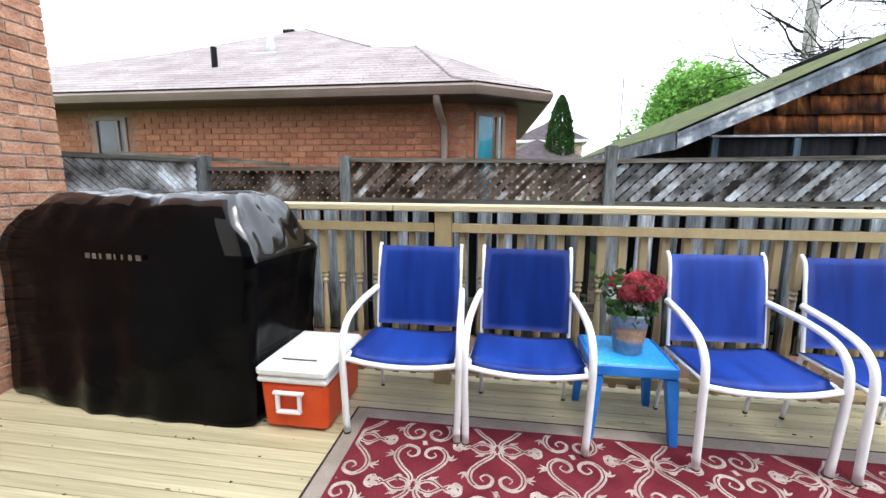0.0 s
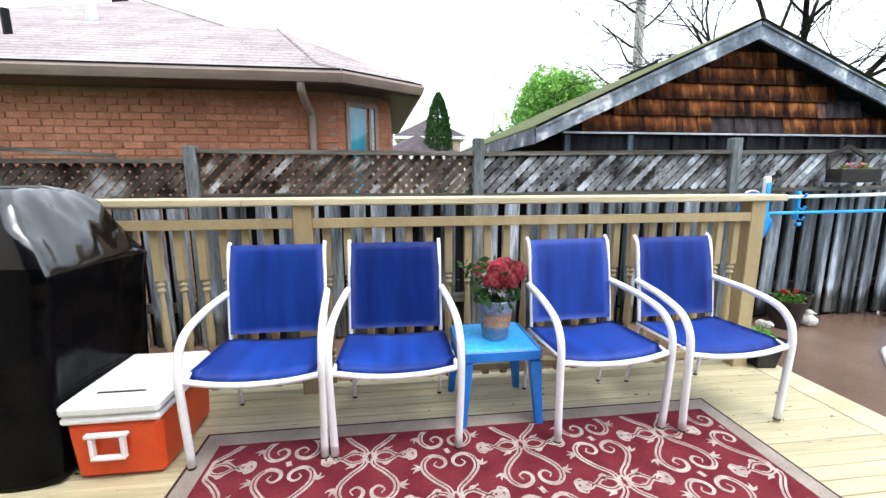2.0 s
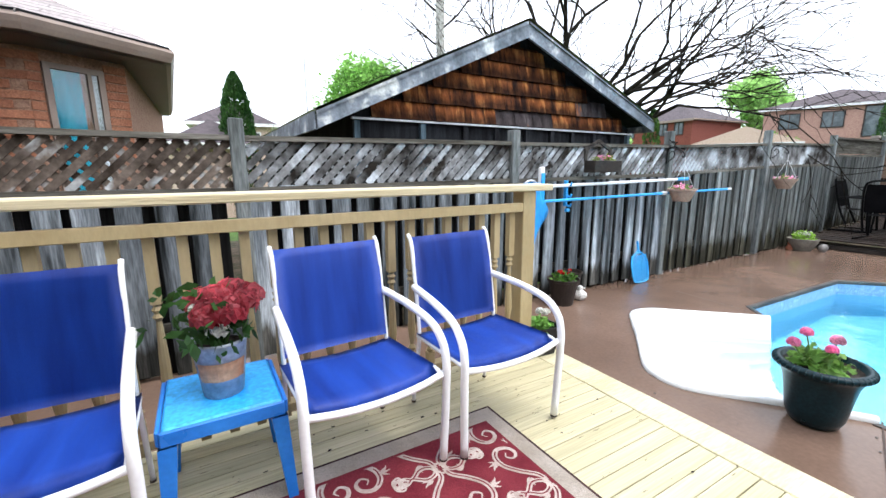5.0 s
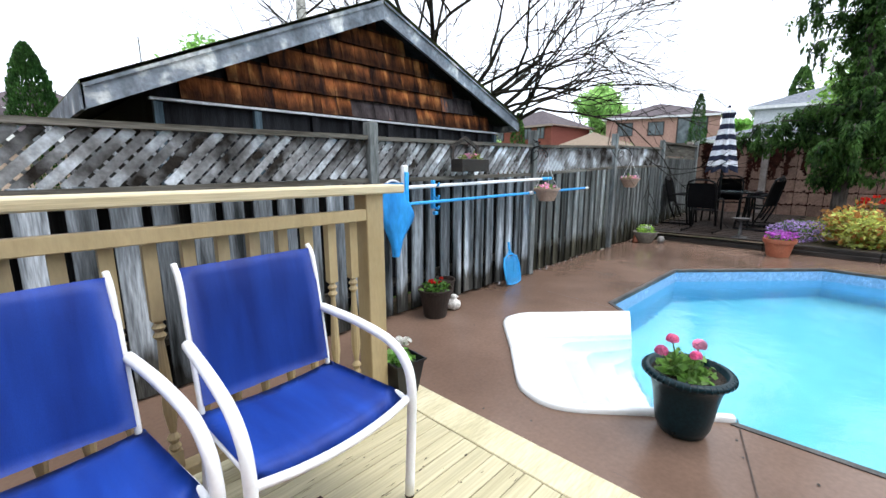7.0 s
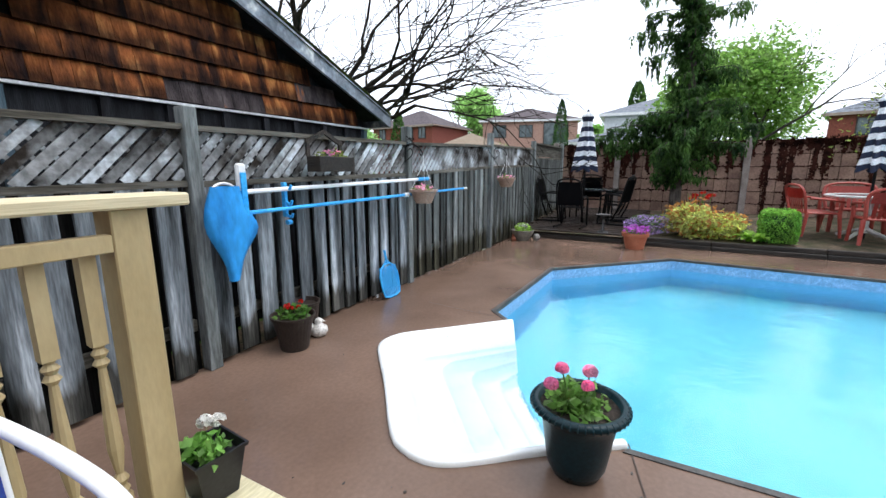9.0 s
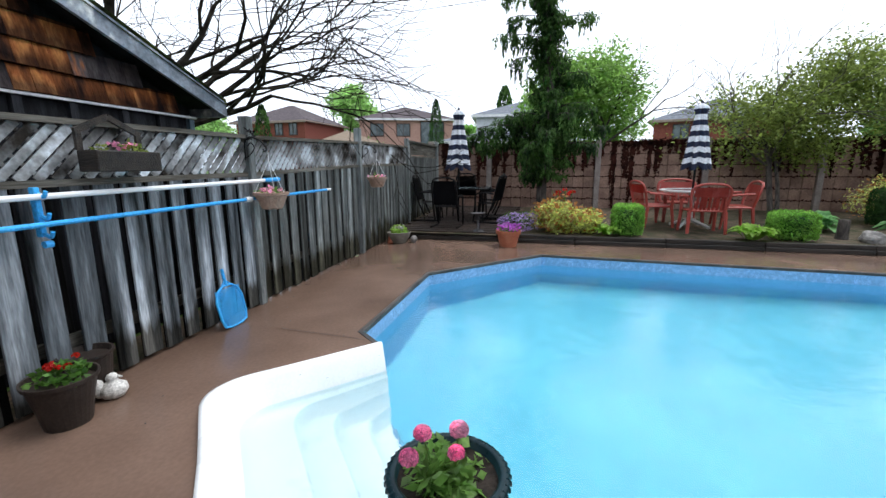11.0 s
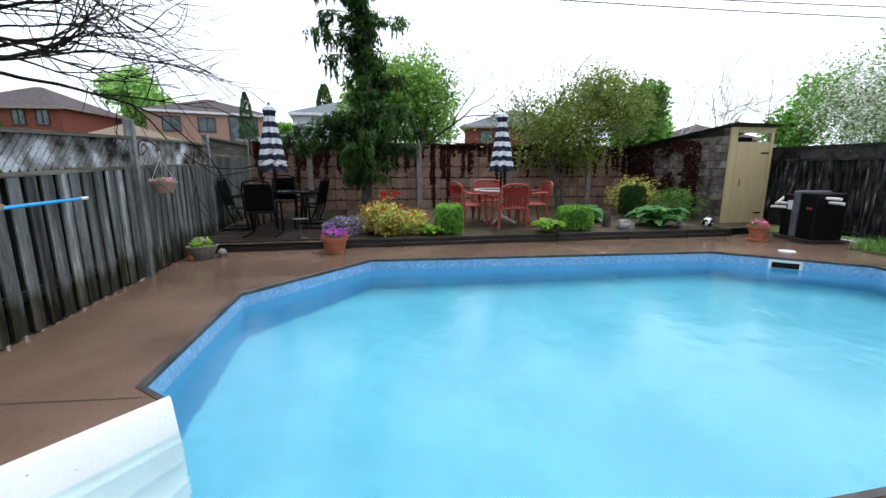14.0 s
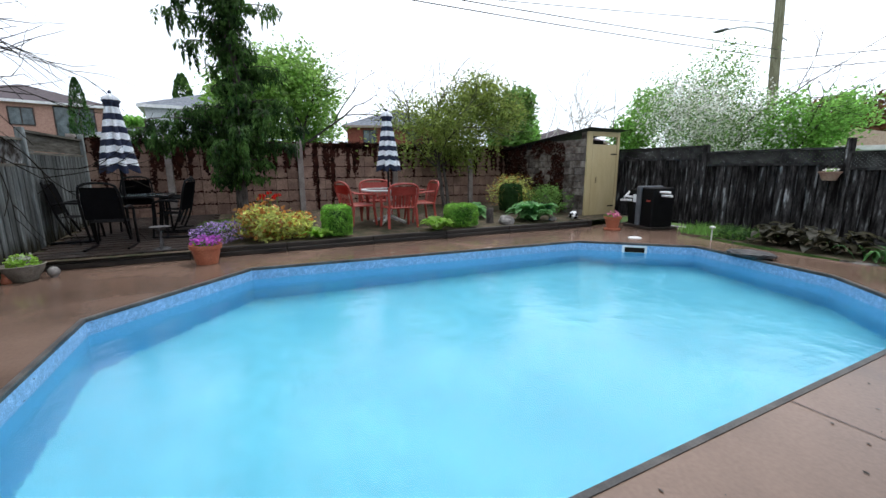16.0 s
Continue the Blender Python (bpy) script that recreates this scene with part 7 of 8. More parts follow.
def boxwood(at, w, h, seed, dark=False, label="clipped green boxwood block in the raised bed"):
    rnd = random.Random(seed)
    s = thing("boxwood", at, label, "shrub")
    g = B()
    box(g, (-w * 0.38, -w * 0.38, 0), (w * 0.38, w * 0.38, h * 0.84), bev=0.09)
    part("core", g, L_CEDAR, s)
    g = B()
    for k in range(6500):
        f = rnd.randrange(5)
        u, v = rnd.uniform(-1, 1), rnd.uniform(-1, 1)
        e = 1 + 0.06 * noise.noise(Vector((u * 2 + f, v * 2, seed)))
        if f == 4:
            p = Vector((u * w / 2, v * w / 2, h * e))
            if max(abs(u), abs(v)) > 0.85:
                p.z -= 0.05 * h
        else:
            sgn = 1 if f % 2 else -1
            p = Vector((sgn * w / 2 * e, u * w / 2, (v + 1) / 2 * h)) if f < 2 else Vector((u * w / 2, sgn * w / 2 * e, (v + 1) / 2 * h))
        q = Vector((p.x / (w / 2), p.y / (w / 2), (p.z - h / 2) / (h / 2)))
        q *= (1 / (abs(q.x) ** 5 + abs(q.y) ** 5 + abs(q.z) ** 5) ** 0.2) ** 0.9
        p = Vector((q.x * w / 2, q.y * w / 2, h / 2 + q.z * h / 2)) * (1 + 0.05 * noise.noise(q * 3))
        p += Vector((rnd.gauss(0, 0.010), rnd.gauss(0, 0.010), rnd.gauss(0, 0.010)))
        a = Vector((rnd.gauss(0, 1), rnd.gauss(0, 1), rnd.gauss(0.5, 1))).normalized()
        b = a.cross(Vector((rnd.gauss(0, 1), rnd.gauss(0, 1), rnd.gauss(0, 1)))).normalized()
        z = 0.032
        g.faces.new([g.verts.new(q) for q in (p, p + a * z * 0.5 + b * z * 0.35, p + a * z, p + a * z * 0.5 - b * z * 0.35)])
    part("foliage", g, L_CEDAR if dark else L_BOX, s, "", "stuff")


def hosta(at, r, n, leaf, seed, label):
    rnd = random.Random(seed)
    s = thing("hosta", at, label, "plant")
    for k in range(n):
        g = B()
        a = rnd.uniform(0, 6.28)
        L = r * rnd.uniform(0.55, 1.1)
        blade_leaf(g, (rnd.gauss(0, r * 0.12), rnd.gauss(0, r * 0.12), 0.02), (math.cos(a), math.sin(a)), L, L * 0.55, r * rnd.uniform(0.35, 0.8), -r * rnd.uniform(0.1, 0.35))
        part("leaf", g, leaf, s, smooth=True)


def planting():
    rnd = random.Random(81)
    zb = 0.15
    shrub("spirea", (10.42, 0.50, zb), (0.42, 0.44, 0.30), L_YEL, 2600, 0.075, "low yellow-green spirea mound with orange new leaves", extra=(L_RUST, 650, "orange new leaves"), seed=2, lump=0.5)
    shrub("spirea", (10.45, 0.02, zb), (0.40, 0.36, 0.23), L_YEL, 1700, 0.07, "low yellow-green spirea mound with rusty tips", extra=(L_RUST, 260, "orange new leaves"), seed=3, lump=0.5)
    boxwood((10.28, -0.74, zb), 0.48, 0.54, 4)
    boxwood((10.30, -3.38, zb), 0.58, 0.46, 5)
    boxwood((11.75, -5.72, zb + 0.06), 0.48, 0.72, 6, True, "tall dark clipped boxwood at the back of the bed")
    shrub("golden_shrub", (12.3, -6.15, zb + 0.1), (0.60, 0.72, 0.46), L_YEL, 2600, 0.05, "golden-orange shrub behind the clipped boxwood", extra=(L_RUST, 500, "orange new leaves"), seed=7, lump=0.5)
    shrub("green_shrub", (11.3, -6.62, zb), (0.60, 0.50, 0.40), L_MID, 3200, 0.05, "loose dull green shrub beside the shed", seed=8, lump=0.5)
    hosta((11.35, -4.35, zb + 0.04), 0.42, 44, L_HOSTA, 9, "blue-green hosta behind the stump")
    hosta((10.05, -2.68, zb), 0.36, 46, L_LIME, 10, "lime green hosta by the timber edge")
    hosta((10.35, -5.35, zb), 0.58, 90, L_HOSTA, 11, "large fresh green hosta by the timber edge")
    hosta((10.12, -0.40, zb), 0.26, 26, L_LIME, 12, "small bright lime hosta by the timber edge")
    shrub("phlox", (10.40, 1.16, zb), (0.30, 0.42, 0.17), L_CEDAR, 700, 0.03, "low mound of lilac creeping phlox", extra=(F_LILAC, 1500, "lilac petals"), seed=13)
    shrub("low_groundcover", (11.6, 1.0, zb + 0.05), (0.40, 0.60, 0.11), L_MID, 1500, 0.035, "flat green groundcover under the conifer", seed=14)
    p = thing("poppy", (11.6, 0.35, zb + 0.05), "clump of tall red poppies", "plant")
    g = B()
    for k in range(10):
        x, y = rnd.gauss(0, 0.10), rnd.gauss(0, 0.16)
        tube(g, [(x * 0.5, y * 0.5, 0), (x, y, 0.68)], 0.005, 4)
    part("stem", g, L_MID, p)
    g = B()
    for k in range(10):
        rosette(g, rnd, (rnd.gauss(0, 0.08), rnd.gauss(0, 0.16), 0.66 + rnd.gauss(0, 0.05)), 0.055, 12)
    part("flower_head", g, F_RED, p, "red petals")
    g = B()
    lathe(g, [(0.10, -0.03), (0.085, 0.05), (0.08, 0.30), (0.07, 0.33), (0.001, 0.335)], 12)
    o = part("tree_stump", g, BARK, None)
    o.matrix_basis = pose(10.5, -4.25, zb)
    tagged(o, "short dark tree stump in the bed", "stump")
    for at, s, m in (((10.2, -4.50, zb), 0.17, GREYR), ((10.1, -5.75, zb), 0.10, GREYR), ((11.3, -0.2, zb), 0.12, ROCK)):
        g = B()
        bmesh.ops.create_icosphere(g, subdivisions=3, radius=s)
        for v in g.verts:
            v.co *= 1 + 0.35 * noise.noise(v.co * 7 + Vector(at))
            v.co.z *= 0.75
        o = part("rock", g, m, None)
        o.matrix_basis = pose(at[0], at[1], at[2] + s * 0.35)
        tagged(o, "grey rounded garden rock in the bed" if m is GREYR else "dark garden rock in the bed", "rock")
    g = B()
    bmesh.ops.create_icosphere(g, subdivisions=3, radius=0.105)
    for f in g.faces:
        f.material_index = 1 if noise.noise(f.calc_center_median() * 16) > 0.12 else 0
    o = part("football", g, [WPLAST, BLACKM], None, smooth=True)
    o.matrix_basis = pose(9.98, -6.28, 0.26)
    tagged(o, "black and white football ornament on the timber corner", "ball")
    # iron ornament on the pavers
    o = thing("iron_ornament", (10.15, 1.98, 0.15), "dark iron garden ornament standing on the pavers", "ornament")
    g = B()
    tube(g, bend([(-0.1, 0, 0.0), (-0.05, 0, 0.15), (0.0, 0, 0.28), (0.08, 0.02, 0.34)], 5), 0.02, 6)
    tube(g, bend([(0.12, 0, 0.0), (0.06, 0, 0.14), (0.0, 0.02, 0.25), (-0.12, 0, 0.33)], 5), 0.018, 6)
    lathe(g, [(0.02, 0.30), (0.12, 0.34), (0.15, 0.36), (0.05, 0.35)], 12)
    lathe(g, [(0.13, 0.0), (0.12, 0.02), (0.03, 0.05)], 12)
    part("body", g, ROCK, o)
    # small weeds in the south bed
    g = B()
    for k in range(1500):
        x = rnd.uniform(6.9, 8.1)
        y = rnd.uniform(-8.2, -7.35)
        a = rnd.uniform(0, 6.28)
        h = rnd.uniform(0.06, 0.26)
        p = Vector((x, y, 0.02))
        s = Vector((math.cos(a), math.sin(a), 0)) * 0.006
        t = p + Vector((math.cos(a * 3) * 0.07, math.sin(a * 3) * 0.07, h))
        g.faces.new([g.verts.new(q) for q in (p - s, p + s, t)])
    tagged(part("grass_tufts", g, L_BRIGHT, None), "loose tufts of grass along the old fence", "grass", kind="stuff")
    s = thing("bronze_hosta", (5.85, -7.45, 0.02), "large clump of dark bronze-green broad leaves along the old fence", "plant")
    for k in range(150):
        g = B()
        a = rnd.uniform(0, 6.28)
        L = rnd.uniform(0.16, 0.28)
        c = (rnd.uniform(-0.75, 0.75), rnd.uniform(-0.30, 0.30), rnd.uniform(0.05, 0.36))
        blade_leaf(g, c, (math.cos(a), math.sin(a)), L, L * 0.75, 0.06, -0.12)
        part("leaf", g, L_PURP, s, smooth=True)
    shrub("low_plant", (7.05, -7.50, 0.0), (0.35, 0.25, 0.13), L_CEDAR, 700, 0.05, "low dark green plant", seed=16)
    s = thing("iris", (4.75, -7.35, 0.0), "clump of arching pale green strap leaves", "plant")
    for k in range(60):
        g = B()
        a = rnd.uniform(0, 6.28)
        blade_leaf(g, (rnd.gauss(0, 0.15), rnd.gauss(0, 0.12), 0.0), (math.cos(a), math.sin(a)), rnd.uniform(0.25, 0.45), 0.05, 0.30, -0.15)
        part("leaf", g, L_HOSTA, s)
    g = B()
    bmesh.ops.create_icosphere(g, subdivisions=3, radius=1.0)
    for v in g.verts:
        v.co = Vector((v.co.x * 0.34, v.co.y * 0.19, v.co.z * 0.055)) * (1 + 0.25 * noise.noise(v.co * 3))
    o = part("rock", g, ROCK, None)
    o.matrix_basis = pose(6.05, -6.15, 0.055, 0, 0, 10)
    tagged(o, "flat dark rock lying on the pool edge", "rock")
    for at, s in (((5.1, -7.1, 0.0), (0.22, 0.10, 0.03)), ((4.5, -6.95, 0.0), (0.15, 0.1, 0.03))):
        g = B()
        bmesh.ops.create_icosphere(g, subdivisions=2, radius=1.0)
        for v in g.verts:
            v.co = Vector((v.co.x * s[0], v.co.y * s[1], v.co.z * s[2])) * (1 + 0.3 * noise.noise(v.co * 2))
        o = part("stone", g, GREYR, None)
        o.matrix_basis = pose(*at)
        tagged(o, "flat pale stone by the soil bed", "rock")
    g = B()
    lathe(g, [(0.012, 0), (0.012, 0.22), (0.05, 0.225), (0.055, 0.245), (0.02, 0.265), (0.001, 0.27)], 12)
    o = part("garden_light", g, PALEP, None)
    o.matrix_basis = pose(7.3, -7.25, 0)
    tagged(o, "small white solar garden light", "lamp")


# ---- trees ----
def tree(name, at, height, crown, leaf, n, size, label, seed, trunk_r=0.12, lumps=9, stems=1, bark=None, spread=0.8, blossom=None, bare=False):
    rnd = random.Random(seed)
    t = thing(name, at, label, "tree")
    g = B()
    tips = []
    for s in range(stems):
        a = rnd.uniform(0, 6.28)
        branch(g, rnd, (0.08 * s, 0, -0.1), (0.25 * math.cos(a) * (stems > 1), 0.25 * math.sin(a) * (stems > 1), 1), height * 0.55, trunk_r, 3, 0.6, 0.15, 6, tips)
    part("trunk", g, bark or BARK, t, "trunk and limbs")
    g = B()
    for k in range(lumps):
        a, q = rnd.uniform(0, 6.28), rnd.random() ** 0.5
        el = rnd.uniform(-0.75, 1.0)
        c = (crown[0] * 0.68 * q * math.cos(a) * math.sqrt(1 - min(0.8, el * el * 0.7)), crown[1] * 0.68 * q * math.sin(a), height - crown[2] + crown[2] * 0.66 * el)
        rr = rnd.uniform(0.34, 0.52)
        leaves(g, rnd, c, (crown[0] * rr, crown[1] * rr, crown[2] * rr), int(n / lumps * ((0.30 if c[1] > 0.4 else 1.2) if bare else 1)), size, 0.25, lump=0.5)
    part("crown", g, leaf, t, "", "stuff")
    if blossom:
        g = B()
        for k in range(lumps):
            a, q = rnd.uniform(0, 6.28), rnd.random() ** 0.5
            el = rnd.uniform(-0.9, 0.5)
            c = (crown[0] * 0.6 * q * math.cos(a), crown[1] * 0.6 * q * math.sin(a), height - crown[2] + crown[2] * 0.55 * el)
            leaves(g, rnd, c, (crown[0] * 0.45, crown[1] * 0.45, crown[2] * 0.42), blossom[1] // lumps, size * 0.8, 0.35, lump=0.5, aspect=0.9)
        part("blossom", g, blossom[0], t, "white blossom", "stuff")
    return t


def columnar(name, at, h, r, n, seed, label, leaf=None, size=0.09):
    rnd = random.Random(seed)
    t = thing(name, at, label, "tree")
    g = B()
    tube(g, [(0, 0, -0.2), (0, 0, h * 0.8)], [0.07, 0.02], 6)
    part("trunk", g, BARK, t)
    g = B()
    for k in range(n):
        z = h * rnd.random() ** 0.9
        rr = r * (1 - (z / h) ** 2.6) ** 0.6 * (0.82 + 0.25 * noise.noise(Vector((z * 2.5, k % 7, seed)))) * (0.75 + 0.25 * rnd.random())
        a = rnd.uniform(0, 6.28)
        p = Vector((rr * math.cos(a), rr * math.sin(a), z))
        d = Vector((0.25 * math.cos(a), 0.25 * math.sin(a), 1)).normalized()
        b = d.cross(Vector((rnd.gauss(0, 1), rnd.gauss(0, 1), 0.1))).normalized()
        s = size * rnd.uniform(0.6, 1.3)
        g.faces.new([g.verts.new(q) for q in (p, p + d * s * 0.5 + b * s * 0.22, p + d * s, p + d * s * 0.5 - b * s * 0.22)])
    part("crown", g, leaf or L_CEDAR, t, "", "stuff")


def weeping_conifer():
    rnd = random.Random(91)
    t = thing("weeping_conifer", (12.75, 0.72, 0.2), "tall weeping conifer with hanging dark green sprays", "tree")
    g = B()
    H = 6.6
    spine = [Vector((0.10 * math.sin(z * 0.9) - 0.02 * z, 0.08 * math.sin(z * 1.3 + 1) + 0.020 * z - 0.05, z)) for z in [H * k / 14 for k in range(15)]]
    tube(g, spine, [0.13 * (1 - 0.85 * k / 14) for k in range(15)], 8)
    f = B()

    def spray(p, L, dens=1.0):
        """A drooping clump of overlapping needle fans below p."""
        for j in range(max(1, int(2.2 * dens))):
            q0 = p + Vector((rnd.gauss(0, 0.06), rnd.gauss(0, 0.06), rnd.gauss(0, 0.03)))
            sx, sy = rnd.gauss(0, 0.07), rnd.gauss(0, 0.07)
            LL = L * rnd.uniform(0.45, 1.0)
            for k in range(int(LL / 0.0095) + 4):
                u = rnd.random() ** 1.2
                a = rnd.uniform(0, 6.28)
                o = Vector((math.cos(a), math.sin(a), 0))
                q = q0 + Vector((sx * u, sy * u, -LL * u)) + o * 0.035 * (1 - u)
                d = (o * 0.9 * (1.15 - u) + Vector((0, 0, -1))).normalized()
                b = Vector((-o.y, o.x, 0))
                s = rnd.uniform(0.07, 0.14) * (1.1 - 0.5 * u)
                f.faces.new([f.verts.new(v) for v in (q, q + d * s * 0.4 + b * 0.016, q + d * s, q + d * s * 0.4 - b * 0.016)])

    def arm(c, a, R, rise, L0):
        e = c + Vector((R * math.cos(a), R * math.sin(a), rise * R))
        mid = c + Vector((0.5 * R * math.cos(a), 0.5 * R * math.sin(a), rise * R * 0.75 + 0.05 * R))
        tube(g, bend([c, mid, e, e + Vector((0.08 * math.cos(a), 0.08 * math.sin(a), -0.15))], 3), 0.010, 4, cap=False)
        ns = max(2, int(R / 0.11))
        for s in range(1, ns + 2):
            u = min(1.0, s / ns)
            p = c.lerp(mid, u * 2) if u < 0.5 else mid.lerp(e, u * 2 - 1)
            L = min(L0 * rnd.uniform(0.6, 1.25) * (0.6 + 0.4 * u), max(0.15, p.z - 0.2))
            spray(p, L, 1.1)
            spray(p + Vector((rnd.gauss(0, 0.10), rnd.gauss(0, 0.10), 0.03)), L * 0.6, 0.9)
    z = 0.95
    while z < H:
        k = min(13, int(z / H * 14))
        c = Vector((spine[k].x, spine[k].y, z))
        for j in range(5 if z < 3.3 else 7):
            a = rnd.uniform(0, 6.28)
            if z < 2.6:
                reach = (0.85 if z > 1.3 else 0.6) * rnd.uniform(0.4, 1.1)
            elif z < 3.3:
                reach = 0.42 * rnd.uniform(0.4, 1.1)
            else:
                reach = (0.36 - 0.04 * (z - 3.3)) * rnd.uniform(0.3, 1.15)
            arm(c, a, reach, 0.12, 0.34 if z < 3.3 else 0.24)
        z += 0.17
    for z, a, R, L in ((1.75, 95, 1.9, 0.45), (1.6, 82, 1.6, 0.4), (1.95, 108, 1.6, 0.5), (2.2, 90, 1.1, 0.6), (2.0, -80, 1.3, 0.7), (1.6, -100, 1.1, 0.6), (2.4, -95, 0.9, 0.6), (1.8, 180, 1.3, 0.7), (2.2, 200, 1.1, 0.7), (1.5, 160, 1.2, 0.6), (4.0, 100, 1.05, 0.75), (4.45, 88, 0.85, 0.55), (4.9, 95, 0.9, 0.6), (4.35, -90, 0.95, 0.40), (5.5, -85, 0.7, 0.5), (5.7, 100, 0.8, 0.7), (3.6, 85, 0.8, 0.6), (3.2, -100, 0.75, 0.6)):
        k = min(13, int(z / H * 14))
        arm(Vector((spine[k].x, spine[k].y, z)), radians(a), R, 0.10, L)
    part("trunk", g, BARK, t, "brown trunk and drooping limbs")
    part("crown", f, L_DARK, t, "hanging dark green sprays", "stuff")


def bare_tree():
    rnd = random.Random(17)
    t = thing("bare_tree", (9.2, 8.6, 0), "big leafless tree with long crooked branches behind the garage", "tree")
    g = B()
    base = Vector((0, 0, -0.1))
    tube(g, bend([base, (0.02, 0.05, 1.2), (0.0, 0.0, 2.3)], 4), [0.22] * 8 + [0.20], 8)
    part("trunk", g, DEADBARK, t)
    dirs = [((0.9, -0.65, 0.75), 3.9), ((0.35, -0.5, 1.0), 3.8), ((-0.10, 0.1, 1.0), 4.2), ((-0.7, 0.35, 0.9), 3.0), ((0.8, -0.95, 0.60), 3.3), ((-0.95, 0.55, 0.62), 2.6), ((0.35, 0.5, 0.9), 3.6), ((0.15, -0.95, 0.62), 3.2), ((1.0, -0.35, 0.62), 3.7), ((-0.4, -0.35, 1.0), 3.6), ((-0.9, 0.0, 0.75), 2.7)]
    for i, (d, L) in enumerate(dirs):
        g = B()
        branch(g, rnd, (0, 0, 1.5 + 0.08 * i), d, L * (0.88 if d[0] > 0.3 else 1.0), 0.088, 4, 0.52, 0.05, 5, None, 0.0, 4 if i % 3 == 0 else 3, 0.66)
        part("limb", g, DEADBARK, t)
    t = thing("bare_tree", (8.0, 13.2, 0), "pale mottled trunk with thin bare branches far behind the garage", "tree")
    g = B()
    tube(g, bend([(0, 0, -0.1), (0.1, 0, 3.0), (0.0, 0, 6.0), (0.1, 0, 9.0)], 4), 0.15, 8)
    part("trunk", g, PALEBARK, t, "pale mottled trunk")
    g = B()
    for i in range(7):
        a = rnd.uniform(0, 6.28)
        branch(g, rnd, (0, 0, 3.4 + i * 0.5), (math.cos(a), math.sin(a), 0.7), 2.0, 0.04, 3, 0.55, 0.05, 4, None)
    part("branch", g, DEADBARK, t)


def far_trees():
    tree("round_tree", (7.65, 18.5, -0.3), 6.3, (2.9, 2.9, 2.6), L_BRIGHT, 44000, 0.17, "full bright green maple behind the garage", 101, 0.16, 16)
    columnar("small_spruce", (18.69, 12.45, -0.2), 4.13, 0.55, 1800, 121, "small dark spruce behind the board fence", L_DARK, 0.16)
    tree("tree", (17.39, 14.11, -0.2), 3.63, (1.6, 1.6, 0.9), L_FAR, 3500, 0.20, "bright green tree behind the garage corner", 122, 0.08, 7)
    tree("small_tree", (4.7, 18.0, -0.3), 3.6, (0.7, 0.7, 1.4), L_MID, 1920, 0.216, "small green tree beside the bright maple", 102, 0.06, 5)
    columnar("columnar_cedar", (1.90, 15.5, 0), 4.35, 0.74, 15000, 103, "slim dark green columnar cedar behind the bungalow")
    columnar("columnar_cedar", (23.8, 5.95, 0), 4.75, 0.55, 5200, 104, "slim dark green columnar cedar beyond the far fence")
    tree("street_tree", (44.0, 19.5, 0), 9.8, (3.2, 3.2, 3.0), L_FAR, 10000, 0.42, "rounded green street tree between the houses", 105, 0.2, 12)
    columnar("pine", (50.0, 4.3, 0), 9.8, 1.6, 3000, 106, "dark pointed spruce behind the roofs", L_DARK, 0.4)
    tree("maple", (17.6, -0.75, 0.0), 5.15, (2.35, 2.35, 1.85), L_MAPLE, 26000, 0.125, "open leafy green maple behind the precast fence", 107, 0.13, 24)
    tree("garden_tree", (13.2, -4.6, 0.2), 3.95, (1.6, 2.35, 1.55), L_OLIVE, 23000, 0.085, "many-stemmed garden tree with small olive leaves in the bed", 108, 0.06, 18, 4, bare=True)
    tree("tree", (19.5, -11.3, 0), 5.0, (1.2, 1.2, 2.0), L_MID, 9600, 0.230, "tall green tree behind the precast fence", 109, 0.10, 13)
    tree("tree", (21.5, -13.3, 0), 4.1, (1.1, 1.1, 1.2), L_BRIGHT, 5600, 0.243, "yellow-green tree behind the shed", 110, 0.10, 9)
    tree("tree", (33.0, 13.2, 0), 3.9, (1.4, 1.4, 1.2), L_BRIGHT, 3520, 0.338, "light green tree beside the white garage", 111, 0.1, 7)
    tree("tree", (40.0, 6.4, 0), 5.4, (1.8, 1.8, 1.3), L_BRIGHT, 3520, 0.338, "light green tree between far houses", 119, 0.1, 7)
    tree("apple_tree", (10.7, -12.6, 0), 5.0, (2.6, 2.2, 2.1), L_MID, 19000, 0.08, "blossoming apple tree behind the old fence", 112, 0.10, 16, blossom=(F_WHITE, 12000))
    tree("tree", (8.5, -12.8, 0), 3.75, (1.4, 1.4, 1.4), L_BRIGHT, 9600, 0.10, "fresh green tree beside the apple tree", 113, 0.08, 12)
    tree("tree", (14.2, -13.6, 0), 4.5, (1.2, 1.2, 1.5), L_BRIGHT, 5600, 0.149, "light green tree behind the shed", 114, 0.08, 9)
    tree("plum_tree", (11.0, -24.0, 0), 4.6, (3.4, 2.4, 1.7), L_RED, 10400, 0.297, "rusty brown-leaved plum tree far behind the old fence", 115, 0.1, 12)
    tree("plum_tree", (8.6, -24.5, 0), 3.6, (2.2, 2.0, 1.4), L_RED, 5600, 0.297, "rusty brown-leaved tree far behind the old fence", 118, 0.1, 8)
    rnd = random.Random(116)
    t = thing("birch", (26.0, -20.5, 0), "pale leafless tree far off", "tree")
    g = B()
    branch(g, rnd, (0, 0, 0), (0, 0, 1), 4.4, 0.1, 4, 0.5, 0.2, 4, None, 0, 4)
    branch(g, rnd, (1.2, 1.0, 0), (0, 0, 1), 4.2, 0.1, 4, 0.5, 0.2, 4, None, 0, 4)
    part("branch", g, PALEBARK, t)


